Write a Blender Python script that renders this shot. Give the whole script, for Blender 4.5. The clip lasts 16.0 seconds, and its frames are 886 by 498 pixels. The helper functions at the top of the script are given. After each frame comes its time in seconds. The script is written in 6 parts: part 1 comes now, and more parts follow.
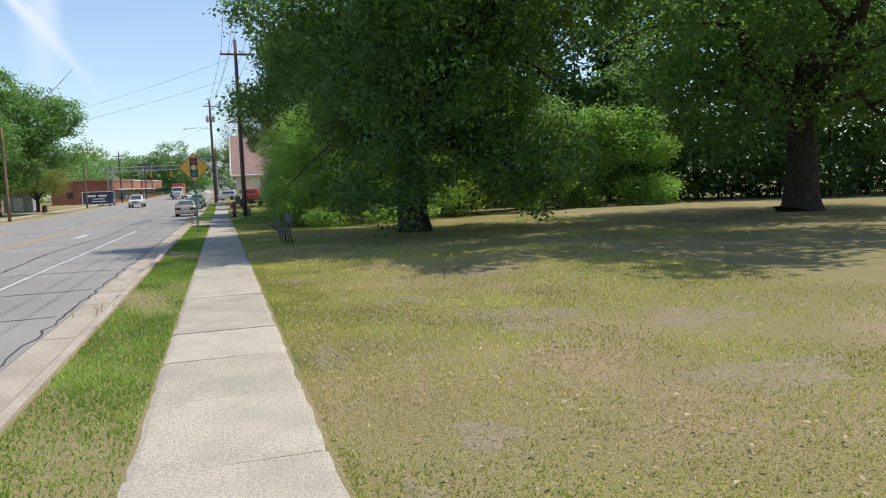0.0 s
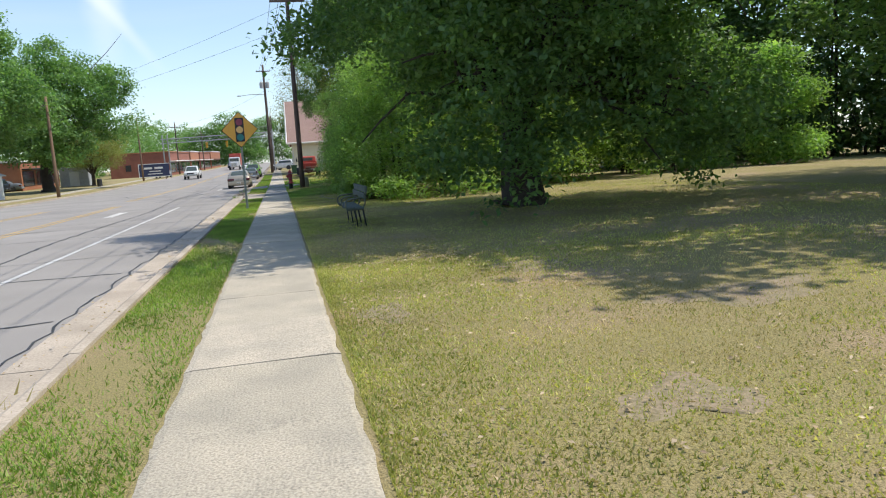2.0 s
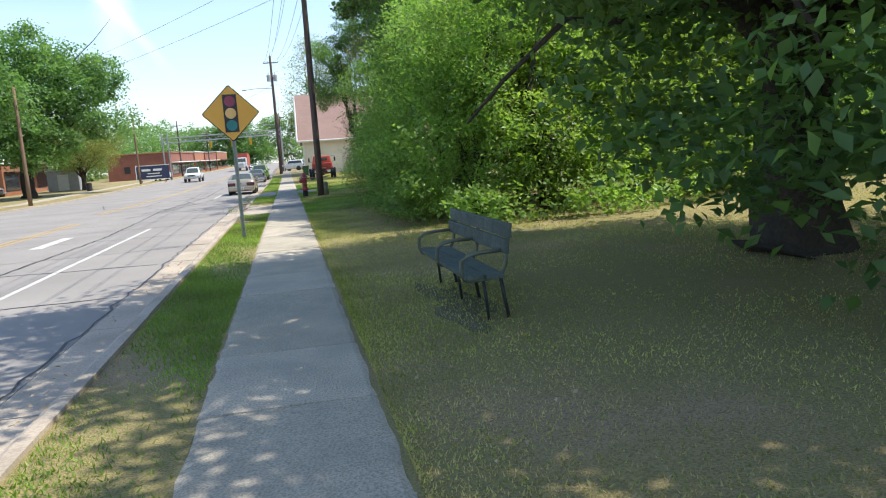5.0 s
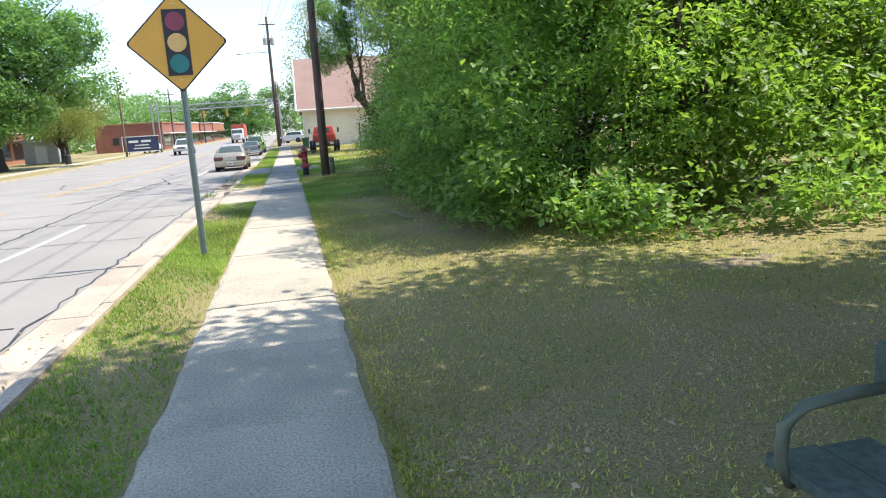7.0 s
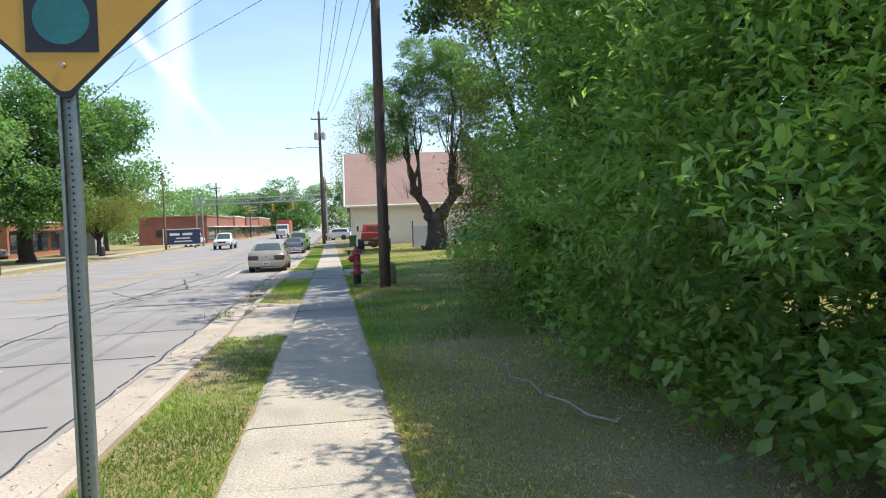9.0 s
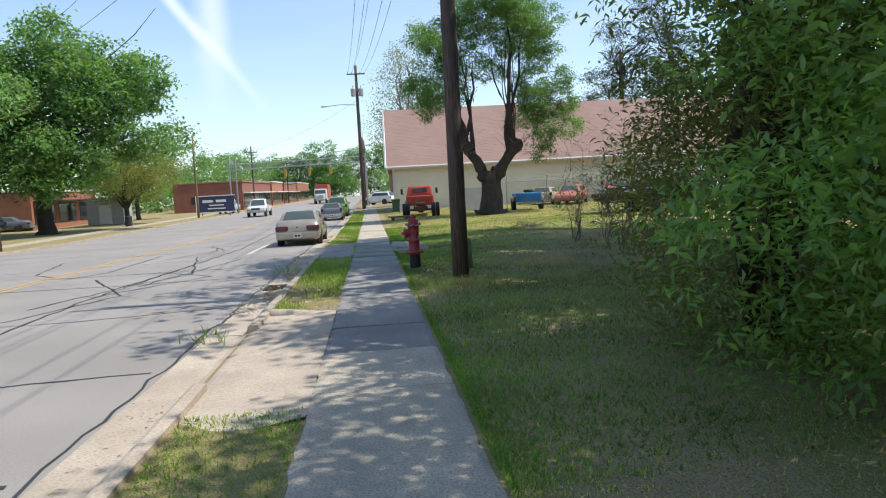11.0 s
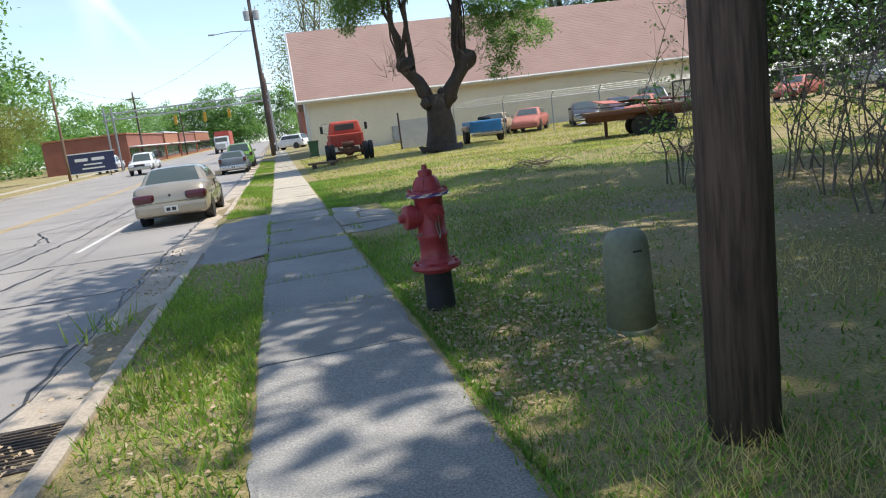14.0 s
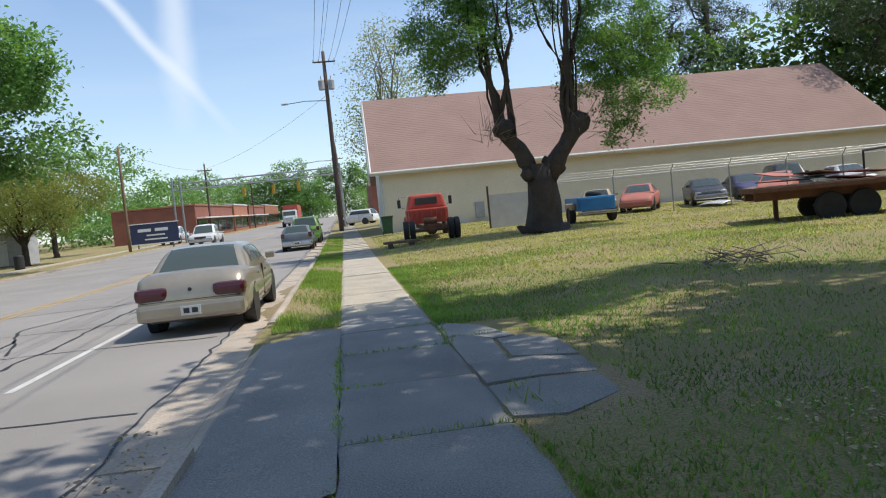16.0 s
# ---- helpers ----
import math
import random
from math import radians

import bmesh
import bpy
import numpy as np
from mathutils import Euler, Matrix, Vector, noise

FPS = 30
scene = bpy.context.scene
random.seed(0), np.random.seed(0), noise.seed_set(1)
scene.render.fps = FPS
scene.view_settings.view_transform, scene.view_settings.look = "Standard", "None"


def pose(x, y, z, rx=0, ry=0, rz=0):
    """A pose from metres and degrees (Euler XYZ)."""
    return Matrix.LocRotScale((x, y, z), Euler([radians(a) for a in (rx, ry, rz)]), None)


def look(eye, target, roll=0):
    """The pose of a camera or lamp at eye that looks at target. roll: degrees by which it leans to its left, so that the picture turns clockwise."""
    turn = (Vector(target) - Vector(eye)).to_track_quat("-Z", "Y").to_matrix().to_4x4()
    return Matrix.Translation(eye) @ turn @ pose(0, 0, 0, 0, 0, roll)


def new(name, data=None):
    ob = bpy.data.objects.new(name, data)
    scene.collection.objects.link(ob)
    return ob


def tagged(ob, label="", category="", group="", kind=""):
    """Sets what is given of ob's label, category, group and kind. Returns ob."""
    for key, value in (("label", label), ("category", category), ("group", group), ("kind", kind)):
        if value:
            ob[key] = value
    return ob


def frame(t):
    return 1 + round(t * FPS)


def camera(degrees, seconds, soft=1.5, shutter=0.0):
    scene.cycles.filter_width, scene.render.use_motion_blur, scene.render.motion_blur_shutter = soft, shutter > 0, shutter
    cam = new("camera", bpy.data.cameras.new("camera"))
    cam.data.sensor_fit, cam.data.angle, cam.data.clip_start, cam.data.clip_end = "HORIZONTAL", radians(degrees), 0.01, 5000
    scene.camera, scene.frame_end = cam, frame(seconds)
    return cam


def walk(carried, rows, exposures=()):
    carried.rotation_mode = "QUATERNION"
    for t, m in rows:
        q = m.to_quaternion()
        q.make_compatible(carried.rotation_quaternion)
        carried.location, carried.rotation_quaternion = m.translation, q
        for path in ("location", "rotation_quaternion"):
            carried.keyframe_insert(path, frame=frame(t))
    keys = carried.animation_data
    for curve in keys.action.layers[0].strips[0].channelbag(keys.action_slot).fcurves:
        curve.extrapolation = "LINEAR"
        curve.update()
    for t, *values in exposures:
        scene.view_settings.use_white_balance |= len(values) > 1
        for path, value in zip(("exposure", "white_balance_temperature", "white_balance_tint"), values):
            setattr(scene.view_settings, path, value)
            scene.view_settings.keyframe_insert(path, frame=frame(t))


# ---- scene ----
cam = camera(64.69, 16.0, soft=1.1)
PATH = [
    (0, 0.051, -6.694, 1.671, -17.60, -5.16, 2.29),
    (0.5, 0.231, -5.143, 1.663, -15.11, -3.51, 3.03),
    (1, 0.265, -3.561, 1.657, -14.22, -3.86, 3.00),
    (1.5, 0.329, -1.913, 1.590, -14.64, -5.63, 2.70),
    (2, 0.253, -0.343, 1.571, -13.18, -7.72, 3.62),
    (2.5, 0.066, 1.352, 1.552, -11.25, -8.99, 5.12),
    (3, 0.005, 3.041, 1.574, -11.51, -8.27, 5.78),
    (3.5, 0.037, 4.581, 1.639, -12.45, -7.69, 5.87),
    (3.7, 0.245, 5.178, 1.667, -11.73, -7.57, 5.67),
    (5.8, 0.095, 12.524, 1.621, -13.37, -8.65, 2.95),
    (6, 0.173, 13.206, 1.601, -13.78, -9.42, 3.04),
    (6.5, 0.230, 14.926, 1.572, -13.55, -10.78, 3.06),
    (7, 0.298, 16.691, 1.584, -12.48, -9.95, 3.79),
    (7.5, 0.251, 18.458, 1.613, -10.03, -6.93, 4.36),
    (8, 0.135, 20.142, 1.568, -9.25, -8.86, 6.50),
    (8.5, 0.219, 21.965, 1.603, -9.66, -5.31, 4.81),
    (9, 0.169, 23.614, 1.617, -9.09, -1.61, 2.20),
    (9.5, 0.137, 25.344, 1.637, -7.26, -2.11, 2.42),
    (9.7, 0.067, 26.017, 1.630, -6.57, -2.37, 2.38),
    (11.8, -0.078, 32.222, 1.649, -5.89, -5.70, 3.70),
    (12, -0.116, 32.910, 1.638, -5.81, -5.93, 3.93),
    (12.5, -0.193, 34.688, 1.612, -5.33, -6.60, 4.69),
    (13, -0.292, 36.431, 1.574, -5.28, -7.34, 5.87),
    (13.5, -0.351, 38.166, 1.566, -8.62, -8.77, 7.03),
    (14, -0.226, 39.872, 1.541, -13.30, -10.26, 7.04),
    (14.5, -0.214, 41.624, 1.532, -13.94, -8.33, 6.01),
    (15, -0.227, 43.249, 1.543, -10.52, -4.04, 4.86),
    (15.5, -0.305, 44.801, 1.525, -7.93, -3.01, 4.87),
    (16, -0.408, 46.291, 1.502, -8.09, -3.29, 5.70),
]
walk(cam, [(t, pose(x, y, z, 90 + pitch, roll, yaw)) for t, x, y, z, yaw, pitch, roll in PATH],
     exposures=[(0, 0.1), (0.5, 0.25), (1.0, 0.3), (2.0, 0.28), (3.5, 0.25), (5.5, 0.8), (7.0, 1.0), (8.0, 0.65), (8.5, 0.5), (9.0, 0.6), (9.5, 0.4), (12.0, 0.35), (13.0, 0.35), (13.5, 0.35), (14.0, 0.5), (14.5, 0.8), (15.0, 0.4), (15.5, 0.1), (16, 0.1)])

# ---- light ----
SUN_EL, SUN_AZ = 61.0, 96.0          # degrees; azimuth clockwise from +y
sun_dir = Vector((math.sin(radians(SUN_AZ)) * math.cos(radians(SUN_EL)), math.cos(radians(SUN_AZ)) * math.cos(radians(SUN_EL)), math.sin(radians(SUN_EL))))
sun = new("sun", bpy.data.lights.new("sun", "SUN"))
sun.data.energy, sun.data.angle, sun.data.color = 4.1, radians(0.55), (1.0, 0.94, 0.84)
sun.matrix_world = look((0, 0, 60), Vector((0, 0, 60)) - sun_dir)
world = bpy.data.worlds.new("sky")
scene.world = world
world.use_nodes = True
wn, wl = world.node_tree.nodes, world.node_tree.links
wn.clear()
sky = wn.new("ShaderNodeTexSky")
sky.sky_type, sky.sun_disc = "NISHITA", False
sky.sun_elevation, sky.sun_rotation = radians(SUN_EL), radians(SUN_AZ)
sky.air_density, sky.dust_density, sky.ozone_density = 1.0, 0.4, 2.0
wtc = wn.new("ShaderNodeTexCoord")
wmap = wn.new("ShaderNodeMapping")
wmap.inputs["Scale"].default_value = (1.0, 1.6, 5.0)
wno = wn.new("ShaderNodeTexNoise")
wno.inputs["Scale"].default_value, wno.inputs["Detail"].default_value, wno.inputs["Distortion"].default_value = 1.6, 7.0, 0.6
wra = wn.new("ShaderNodeValToRGB")
wra.color_ramp.elements[0].position, wra.color_ramp.elements[1].position = 0.50, 0.85
wra.color_ramp.elements[1].color = (0.36, 0.36, 0.36, 1)
wmix = wn.new("ShaderNodeMixRGB")
wmix.inputs["Color2"].default_value = (3.9, 4.5, 5.3, 1)
# haze that whitens the sky towards the horizon
wsep = wn.new("ShaderNodeSeparateXYZ")
whz = wn.new("ShaderNodeMapRange")
whz.inputs["From Min"].default_value, whz.inputs["From Max"].default_value = 0.0, 0.34
whz.inputs["To Min"].default_value, whz.inputs["To Max"].default_value = 0.42, 0.0
wmix2 = wn.new("ShaderNodeMixRGB")
wmix2.inputs["Color2"].default_value = (3.5, 4.2, 5.1, 1)
wbg, wout = wn.new("ShaderNodeBackground"), wn.new("ShaderNodeOutputWorld")
wbg.inputs["Strength"].default_value = 0.172
wl.new(wtc.outputs["Generated"], wmap.inputs["Vector"])
wl.new(wmap.outputs[0], wno.inputs["Vector"])
wl.new(wno.outputs[0], wra.inputs[0])
wl.new(wra.outputs[0], wmix.inputs[0])
wl.new(sky.outputs[0], wmix.inputs["Color1"])
wl.new(wtc.outputs["Generated"], wsep.inputs[0])
wl.new(wsep.outputs["Z"], whz.inputs["Value"])
wl.new(whz.outputs[0], wmix2.inputs[0])
wl.new(wmix.outputs[0], wmix2.inputs["Color1"])
# two crossing vapour trails: wavering bands across the sky
wno2 = wn.new("ShaderNodeTexNoise")
wno2.inputs["Scale"].default_value, wno2.inputs["Detail"].default_value = 6.0, 5.0
wl.new(wtc.outputs["Generated"], wno2.inputs["Vector"])
wfade = wn.new("ShaderNodeMapRange")
wfade.inputs["From Min"].default_value, wfade.inputs["From Max"].default_value = 0.12, 0.22
wl.new(wsep.outputs["Z"], wfade.inputs["Value"])


def sky_math(op, a, b, c=None):
    nd = wn.new("ShaderNodeMath")
    nd.operation = op
    for k, v in enumerate((a, b, c)):
        if isinstance(v, float):
            nd.inputs[k].default_value = v
        elif v is not None:
            wl.new(v, nd.inputs[k])
    return nd.outputs[0]


def trail(below, a, b, width, strength, waver):
    dot = wn.new("ShaderNodeVectorMath")
    dot.operation = "DOT_PRODUCT"
    dot.inputs[1].default_value = Vector(a).cross(Vector(b)).normalized()
    wl.new(wtc.outputs["Generated"], dot.inputs[0])
    off = sky_math("ABSOLUTE", sky_math("MULTIPLY_ADD", sky_math("SUBTRACT", wno2.outputs[0], 0.5), waver, dot.outputs["Value"]), None)
    band = wn.new("ShaderNodeMapRange")
    band.interpolation_type = "SMOOTHSTEP"
    band.inputs["From Min"].default_value, band.inputs["From Max"].default_value = 0.0, width
    band.inputs["To Min"].default_value, band.inputs["To Max"].default_value = strength, 0.0
    wl.new(off, band.inputs["Value"])
    mx = wn.new("ShaderNodeMixRGB")
    mx.inputs["Color2"].default_value = (4.6, 5.1, 5.7, 1)
    wl.new(sky_math("MULTIPLY", band.outputs[0], wfade.outputs[0]), mx.inputs[0])
    wl.new(below, mx.inputs["Color1"])
    return mx.outputs[0]


sky_col = trail(wmix2.outputs[0], (-0.261, 0.919, 0.2945), (-0.1434, 0.979, 0.1448), 0.013, 0.75, 0.03)
sky_col = trail(sky_col, (-0.184, 0.937, 0.297), (-0.194, 0.968, 0.152), 0.03, 0.6, 0.06)
wl.new(sky_col, wbg.inputs[0])
wl.new(wbg.outputs[0], wout.inputs[0])


# ---- materials ----
def mat(name, c1, c2=None, c3=None, scale=3.0, fine=40.0, rough=0.8, metal=0.0, bump=0.3, depth=0.02, island=0.0, objrand=0.0, coat=0.0, local=False, finemix=0.35, lo=0.35, hi=0.65, grain=False):
    """Procedural surface: a broad stain noise, a fine grain noise and a bump from both."""
    m = bpy.data.materials.new(name)
    m.use_nodes = True
    n, l = m.node_tree.nodes, m.node_tree.links
    b = n["Principled BSDF"]
    b.inputs["Roughness"].default_value, b.inputs["Metallic"].default_value = rough, metal
    b.inputs["Coat Weight"].default_value = coat
    c2 = c2 or tuple(v * 0.75 for v in c1)
    c3 = c3 or tuple(v * 0.6 for v in c1)
    if local:
        src = n.new("ShaderNodeTexCoord").outputs["Object"]
    else:
        src = n.new("ShaderNodeNewGeometry").outputs["Position"]
    if grain:
        mp = n.new("ShaderNodeMapping")
        mp.inputs["Scale"].default_value = (1.0, 1.0, 0.08)
        l.new(src, mp.inputs["Vector"])
        src = mp.outputs[0]
    big, small = n.new("ShaderNodeTexNoise"), n.new("ShaderNodeTexNoise")
    big.inputs["Scale"].default_value, big.inputs["Detail"].default_value = scale, 6
    small.inputs["Scale"].default_value, small.inputs["Detail"].default_value = fine, 4
    l.new(src, big.inputs["Vector"]), l.new(src, small.inputs["Vector"])
    r1 = n.new("ShaderNodeMapRange")
    r1.inputs["From Min"].default_value, r1.inputs["From Max"].default_value = lo, hi
    l.new(big.outputs[0], r1.inputs["Value"])
    mix1 = n.new("ShaderNodeMixRGB")
    mix1.inputs["Color1"].default_value, mix1.inputs["Color2"].default_value = (*c1, 1), (*c2, 1)
    l.new(r1.outputs[0], mix1.inputs[0])
    r2 = n.new("ShaderNodeMapRange")
    r2.inputs["From Min"].default_value, r2.inputs["From Max"].default_value, r2.inputs["To Max"].default_value = 0.4, 0.75, finemix * 2
    l.new(small.outputs[0], r2.inputs["Value"])
    mix2 = n.new("ShaderNodeMixRGB")
    mix2.inputs["Color2"].default_value = (*c3, 1)
    l.new(r2.outputs[0], mix2.inputs[0]), l.new(mix1.outputs[0], mix2.inputs["Color1"])
    col = mix2.outputs[0]
    if island or objrand:
        hsv = n.new("ShaderNodeHueSaturation")
        if island:
            rnd = n.new("ShaderNodeNewGeometry").outputs["Random Per Island"]
        else:
            rnd = n.new("ShaderNodeObjectInfo").outputs["Random"]
        amt = island or objrand
        rr = n.new("ShaderNodeMapRange")
        rr.inputs["To Min"].default_value, rr.inputs["To Max"].default_value = 1 - amt, 1 + amt
        l.new(rnd, rr.inputs["Value"]), l.new(rr.outputs[0], hsv.inputs["Value"])
        rh = n.new("ShaderNodeMapRange")
        rh.inputs["To Min"].default_value, rh.inputs["To Max"].default_value = 0.5 + amt * 0.05, 0.5 - amt * 0.05
        l.new(rnd, rh.inputs["Value"]), l.new(rh.outputs[0], hsv.inputs["Hue"])
        l.new(col, hsv.inputs["Color"])
        col = hsv.outputs[0]
    l.new(col, b.inputs["Base Color"])
    if bump:
        bp = n.new("ShaderNodeBump")
        bp.inputs["Strength"].default_value, bp.inputs["Distance"].default_value = bump, depth
        l.new(small.outputs[0], bp.inputs["Height"]), l.new(bp.outputs[0], b.inputs["Normal"])
    return m


def leafmat(name, c1, c2, thin=0.4, amt=0.3):
    """Leaf: diffuse with light showing through, each leaf its own shade."""
    m = bpy.data.materials.new(name)
    m.use_nodes = True
    n, l = m.node_tree.nodes, m.node_tree.links
    b, out = n["Principled BSDF"], n["Material Output"]
    geo = n.new("ShaderNodeNewGeometry")
    mix = n.new("ShaderNodeMixRGB")
    mix.inputs["Color1"].default_value, mix.inputs["Color2"].default_value = (*c1, 1), (*c2, 1)
    l.new(geo.outputs["Random Per Island"], mix.inputs[0])
    no = n.new("ShaderNodeTexNoise")
    no.inputs["Scale"].default_value = 0.6
    l.new(geo.outputs["Position"], no.inputs["Vector"])
    hsv = n.new("ShaderNodeHueSaturation")
    rr = n.new("ShaderNodeMapRange")
    rr.inputs["From Min"].default_value, rr.inputs["From Max"].default_value = 0.3, 0.7
    rr.inputs["To Min"].default_value, rr.inputs["To Max"].default_value = 1 - amt, 1 + amt
    l.new(no.outputs[0], rr.inputs["Value"]), l.new(rr.outputs[0], hsv.inputs["Value"]), l.new(mix.outputs[0], hsv.inputs["Color"])
    l.new(hsv.outputs[0], b.inputs["Base Color"])
    b.inputs["Roughness"].default_value = 0.5
    tr = n.new("ShaderNodeBsdfTranslucent")
    warm = n.new("ShaderNodeMixRGB")
    warm.blend_type, warm.inputs[0].default_value = "MULTIPLY", 1.0
    warm.inputs["Color2"].default_value = (1.18, 1.26, 0.55, 1)
    l.new(hsv.outputs[0], warm.inputs["Color1"]), l.new(warm.outputs[0], tr.inputs["Color"])
    ms = n.new("ShaderNodeMixShader")
    ms.inputs[0].default_value = thin
    l.new(b.outputs[0], ms.inputs[1]), l.new(tr.outputs[0], ms.inputs[2]), l.new(ms.outputs[0], out.inputs["Surface"])
    return m


def glassmat(name, tint=(0.05, 0.06, 0.065)):
    m = bpy.data.materials.new(name)
    m.use_nodes = True
    b = m.node_tree.nodes["Principled BSDF"]
    b.inputs["Base Color"].default_value = (*tint, 1)
    b.inputs["Roughness"].default_value = 0.06
    b.inputs["Transmission Weight"].default_value = 0.35
    b.inputs["IOR"].default_value = 1.45
    return m


def lampmat(name, col):
    m = bpy.data.materials.new(name)
    m.use_nodes = True
    b = m.node_tree.nodes["Principled BSDF"]
    b.inputs["Base Color"].default_value = (*col, 1)
    b.inputs["Roughness"].default_value = 0.175
    b.inputs["Coat Weight"].default_value = 0.6
    return m


M_LAWN = mat("lawn_soil", (0.315, 0.265, 0.105), (0.41, 0.30, 0.18), (0.16, 0.135, 0.06), lo=0.50, hi=0.66, scale=0.42, fine=55, rough=0.95, bump=0.9, depth=0.03, finemix=0.5)
M_BLADE = leafmat("grass_blade", (0.14, 0.27, 0.040), (0.34, 0.43, 0.095), thin=0.45, amt=0.35)
M_LAWNBLADE = leafmat("lawn_blade", (0.235, 0.295, 0.058), (0.62, 0.56, 0.22), thin=0.45, amt=0.35)
M_LOTBLADE = leafmat("lot_blade", (0.095, 0.225, 0.040), (0.29, 0.40, 0.085), thin=0.45, amt=0.4)
M_DRY = leafmat("dry_blade", (0.60, 0.48, 0.25), (0.40, 0.34, 0.14), thin=0.35)
M_WALK = mat("pavement_concrete", (0.56, 0.49, 0.38), (0.43, 0.385, 0.305), (0.22, 0.195, 0.155), scale=1.6, fine=60, rough=0.9, bump=0.9, depth=0.012, objrand=0.09, finemix=0.45)
# worn pebbly concrete, its colour darkened further for the tree shade
M_SHADEDWALK = mat("worn_shaded_concrete", (0.25, 0.24, 0.22), (0.17, 0.165, 0.155), (0.52, 0.50, 0.46), scale=1.0, fine=75, rough=0.9, bump=0.9, depth=0.012, objrand=0.14, finemix=0.28)
M_GUTTER = mat("gutter_concrete", (0.52, 0.44, 0.35), (0.38, 0.32, 0.25), (0.25, 0.21, 0.17), scale=1.1, fine=40, rough=0.9, bump=0.4, depth=0.008, objrand=0.06)
M_ROAD = mat("road_asphalt", (0.33, 0.305, 0.28), (0.265, 0.245, 0.225), (0.18, 0.17, 0.155), scale=0.35, fine=70, rough=0.88, bump=0.5, depth=0.006, finemix=0.35)
M_SOIL = mat("bare_soil", (0.27, 0.225, 0.13), (0.30, 0.225, 0.155), (0.15, 0.13, 0.06), scale=2.5, fine=26, rough=0.95, bump=0.8, depth=0.02, finemix=0.5)
M_TAR = mat("tar_seal", (0.03, 0.03, 0.032), (0.05, 0.05, 0.05), rough=0.6, bump=0.2)
M_WHITE = mat("road_paint_white", (0.68, 0.67, 0.64), (0.5, 0.49, 0.46), (0.35, 0.33, 0.3), scale=2, fine=30, rough=0.7, finemix=0.3)
M_YELLOW = mat("road_paint_yellow", (0.62, 0.36, 0.06), (0.48, 0.32, 0.1), (0.3, 0.25, 0.16), scale=2, fine=30, rough=0.7)
M_BARK = mat("bark", (0.085, 0.065, 0.048), (0.05, 0.04, 0.032), (0.03, 0.024, 0.02), scale=2.5, fine=18, rough=0.95, bump=1.0, depth=0.05)
M_TWIG = mat("twig_bark", (0.23, 0.185, 0.145), (0.15, 0.12, 0.095), scale=4, fine=30, rough=0.9, bump=0.4)
M_POLE = mat("creosote_wood", (0.15, 0.105, 0.085), (0.085, 0.062, 0.05), (0.035, 0.027, 0.023), scale=5.0, fine=45, rough=0.9, bump=0.8, depth=0.012, grain=True, finemix=0.5)
M_POLEB = mat("weathered_wood", (0.25, 0.16, 0.10), (0.17, 0.11, 0.07), scale=4.0, fine=40, rough=0.9, bump=0.5, grain=True)
L_OAK = leafmat("leaf_oak", (0.098, 0.190, 0.076), (0.175, 0.285, 0.092), 0.54)
L_THICKET = leafmat("leaf_thicket", (0.165, 0.305, 0.105), (0.325, 0.480, 0.145), 0.56)
L_SUN = leafmat("leaf_sunny", (0.150, 0.262, 0.066), (0.290, 0.400, 0.095), 0.52)
L_WOOD = leafmat("leaf_wood", (0.064, 0.130, 0.052), (0.125, 0.205, 0.066), 0.48)
L_BROAD = leafmat("leaf_broad", (0.165, 0.290, 0.070), (0.290, 0.420, 0.120), 0.5)
L_FAR = leafmat("leaf_far", (0.115, 0.235, 0.090), (0.210, 0.345, 0.125), 0.52)
L_YOUNG = leafmat("leaf_young", (0.17, 0.20, 0.05), (0.24, 0.25, 0.08), 0.45)
L_PEAR = leafmat("leaf_sparse", (0.20, 0.24, 0.10), (0.30, 0.32, 0.18), 0.45)
L_POLLARD = leafmat("leaf_pollard", (0.085, 0.185, 0.062), (0.20, 0.335, 0.098), 0.5)
L_PINE = leafmat("pine_needle", (0.046, 0.081, 0.039), (0.078, 0.111, 0.052), 0.20)
M_LITTER = leafmat("dead_leaf", (0.36, 0.25, 0.15), (0.56, 0.44, 0.30), 0.25)


# ---- mesh helpers ----
def part(name, bm, material, parent=None, label="", smooth=False):
    """Links a bmesh as one mesh object under a thing or a part."""
    me = bpy.data.meshes.new(name)
    if smooth:
        for fc in bm.faces:
            fc.smooth = True
    bm.to_mesh(me)
    bm.free()
    me.materials.append(material)
    ob = new(name, me)
    if parent is not None:
        ob.parent = parent
    if label:
        ob["label"] = label
    return ob


def thing(name, at, label, category, group="", rz=0.0, kind=""):
    ob = new(name)
    ob.empty_display_size = 0.2
    ob.matrix_basis = pose(*at, 0, 0, rz)
    return tagged(ob, label, category, group, kind)


def box(bm, x0, x1, y0, y1, z0, z1, bevel=0.0):
    r = bmesh.ops.create_cube(bm, size=1.0, matrix=Matrix.LocRotScale(((x0 + x1) / 2, (y0 + y1) / 2, (z0 + z1) / 2), None, (abs(x1 - x0), abs(y1 - y0), abs(z1 - z0))))
    if bevel:
        es = list({e for v in r["verts"] for e in v.link_edges})
        bmesh.ops.bevel(bm, geom=es, offset=bevel, segments=2, affect="EDGES", profile=0.6)
    return bm


def nbox(*a, bevel=0.0):
    return box(bmesh.new(), *a, bevel=bevel)


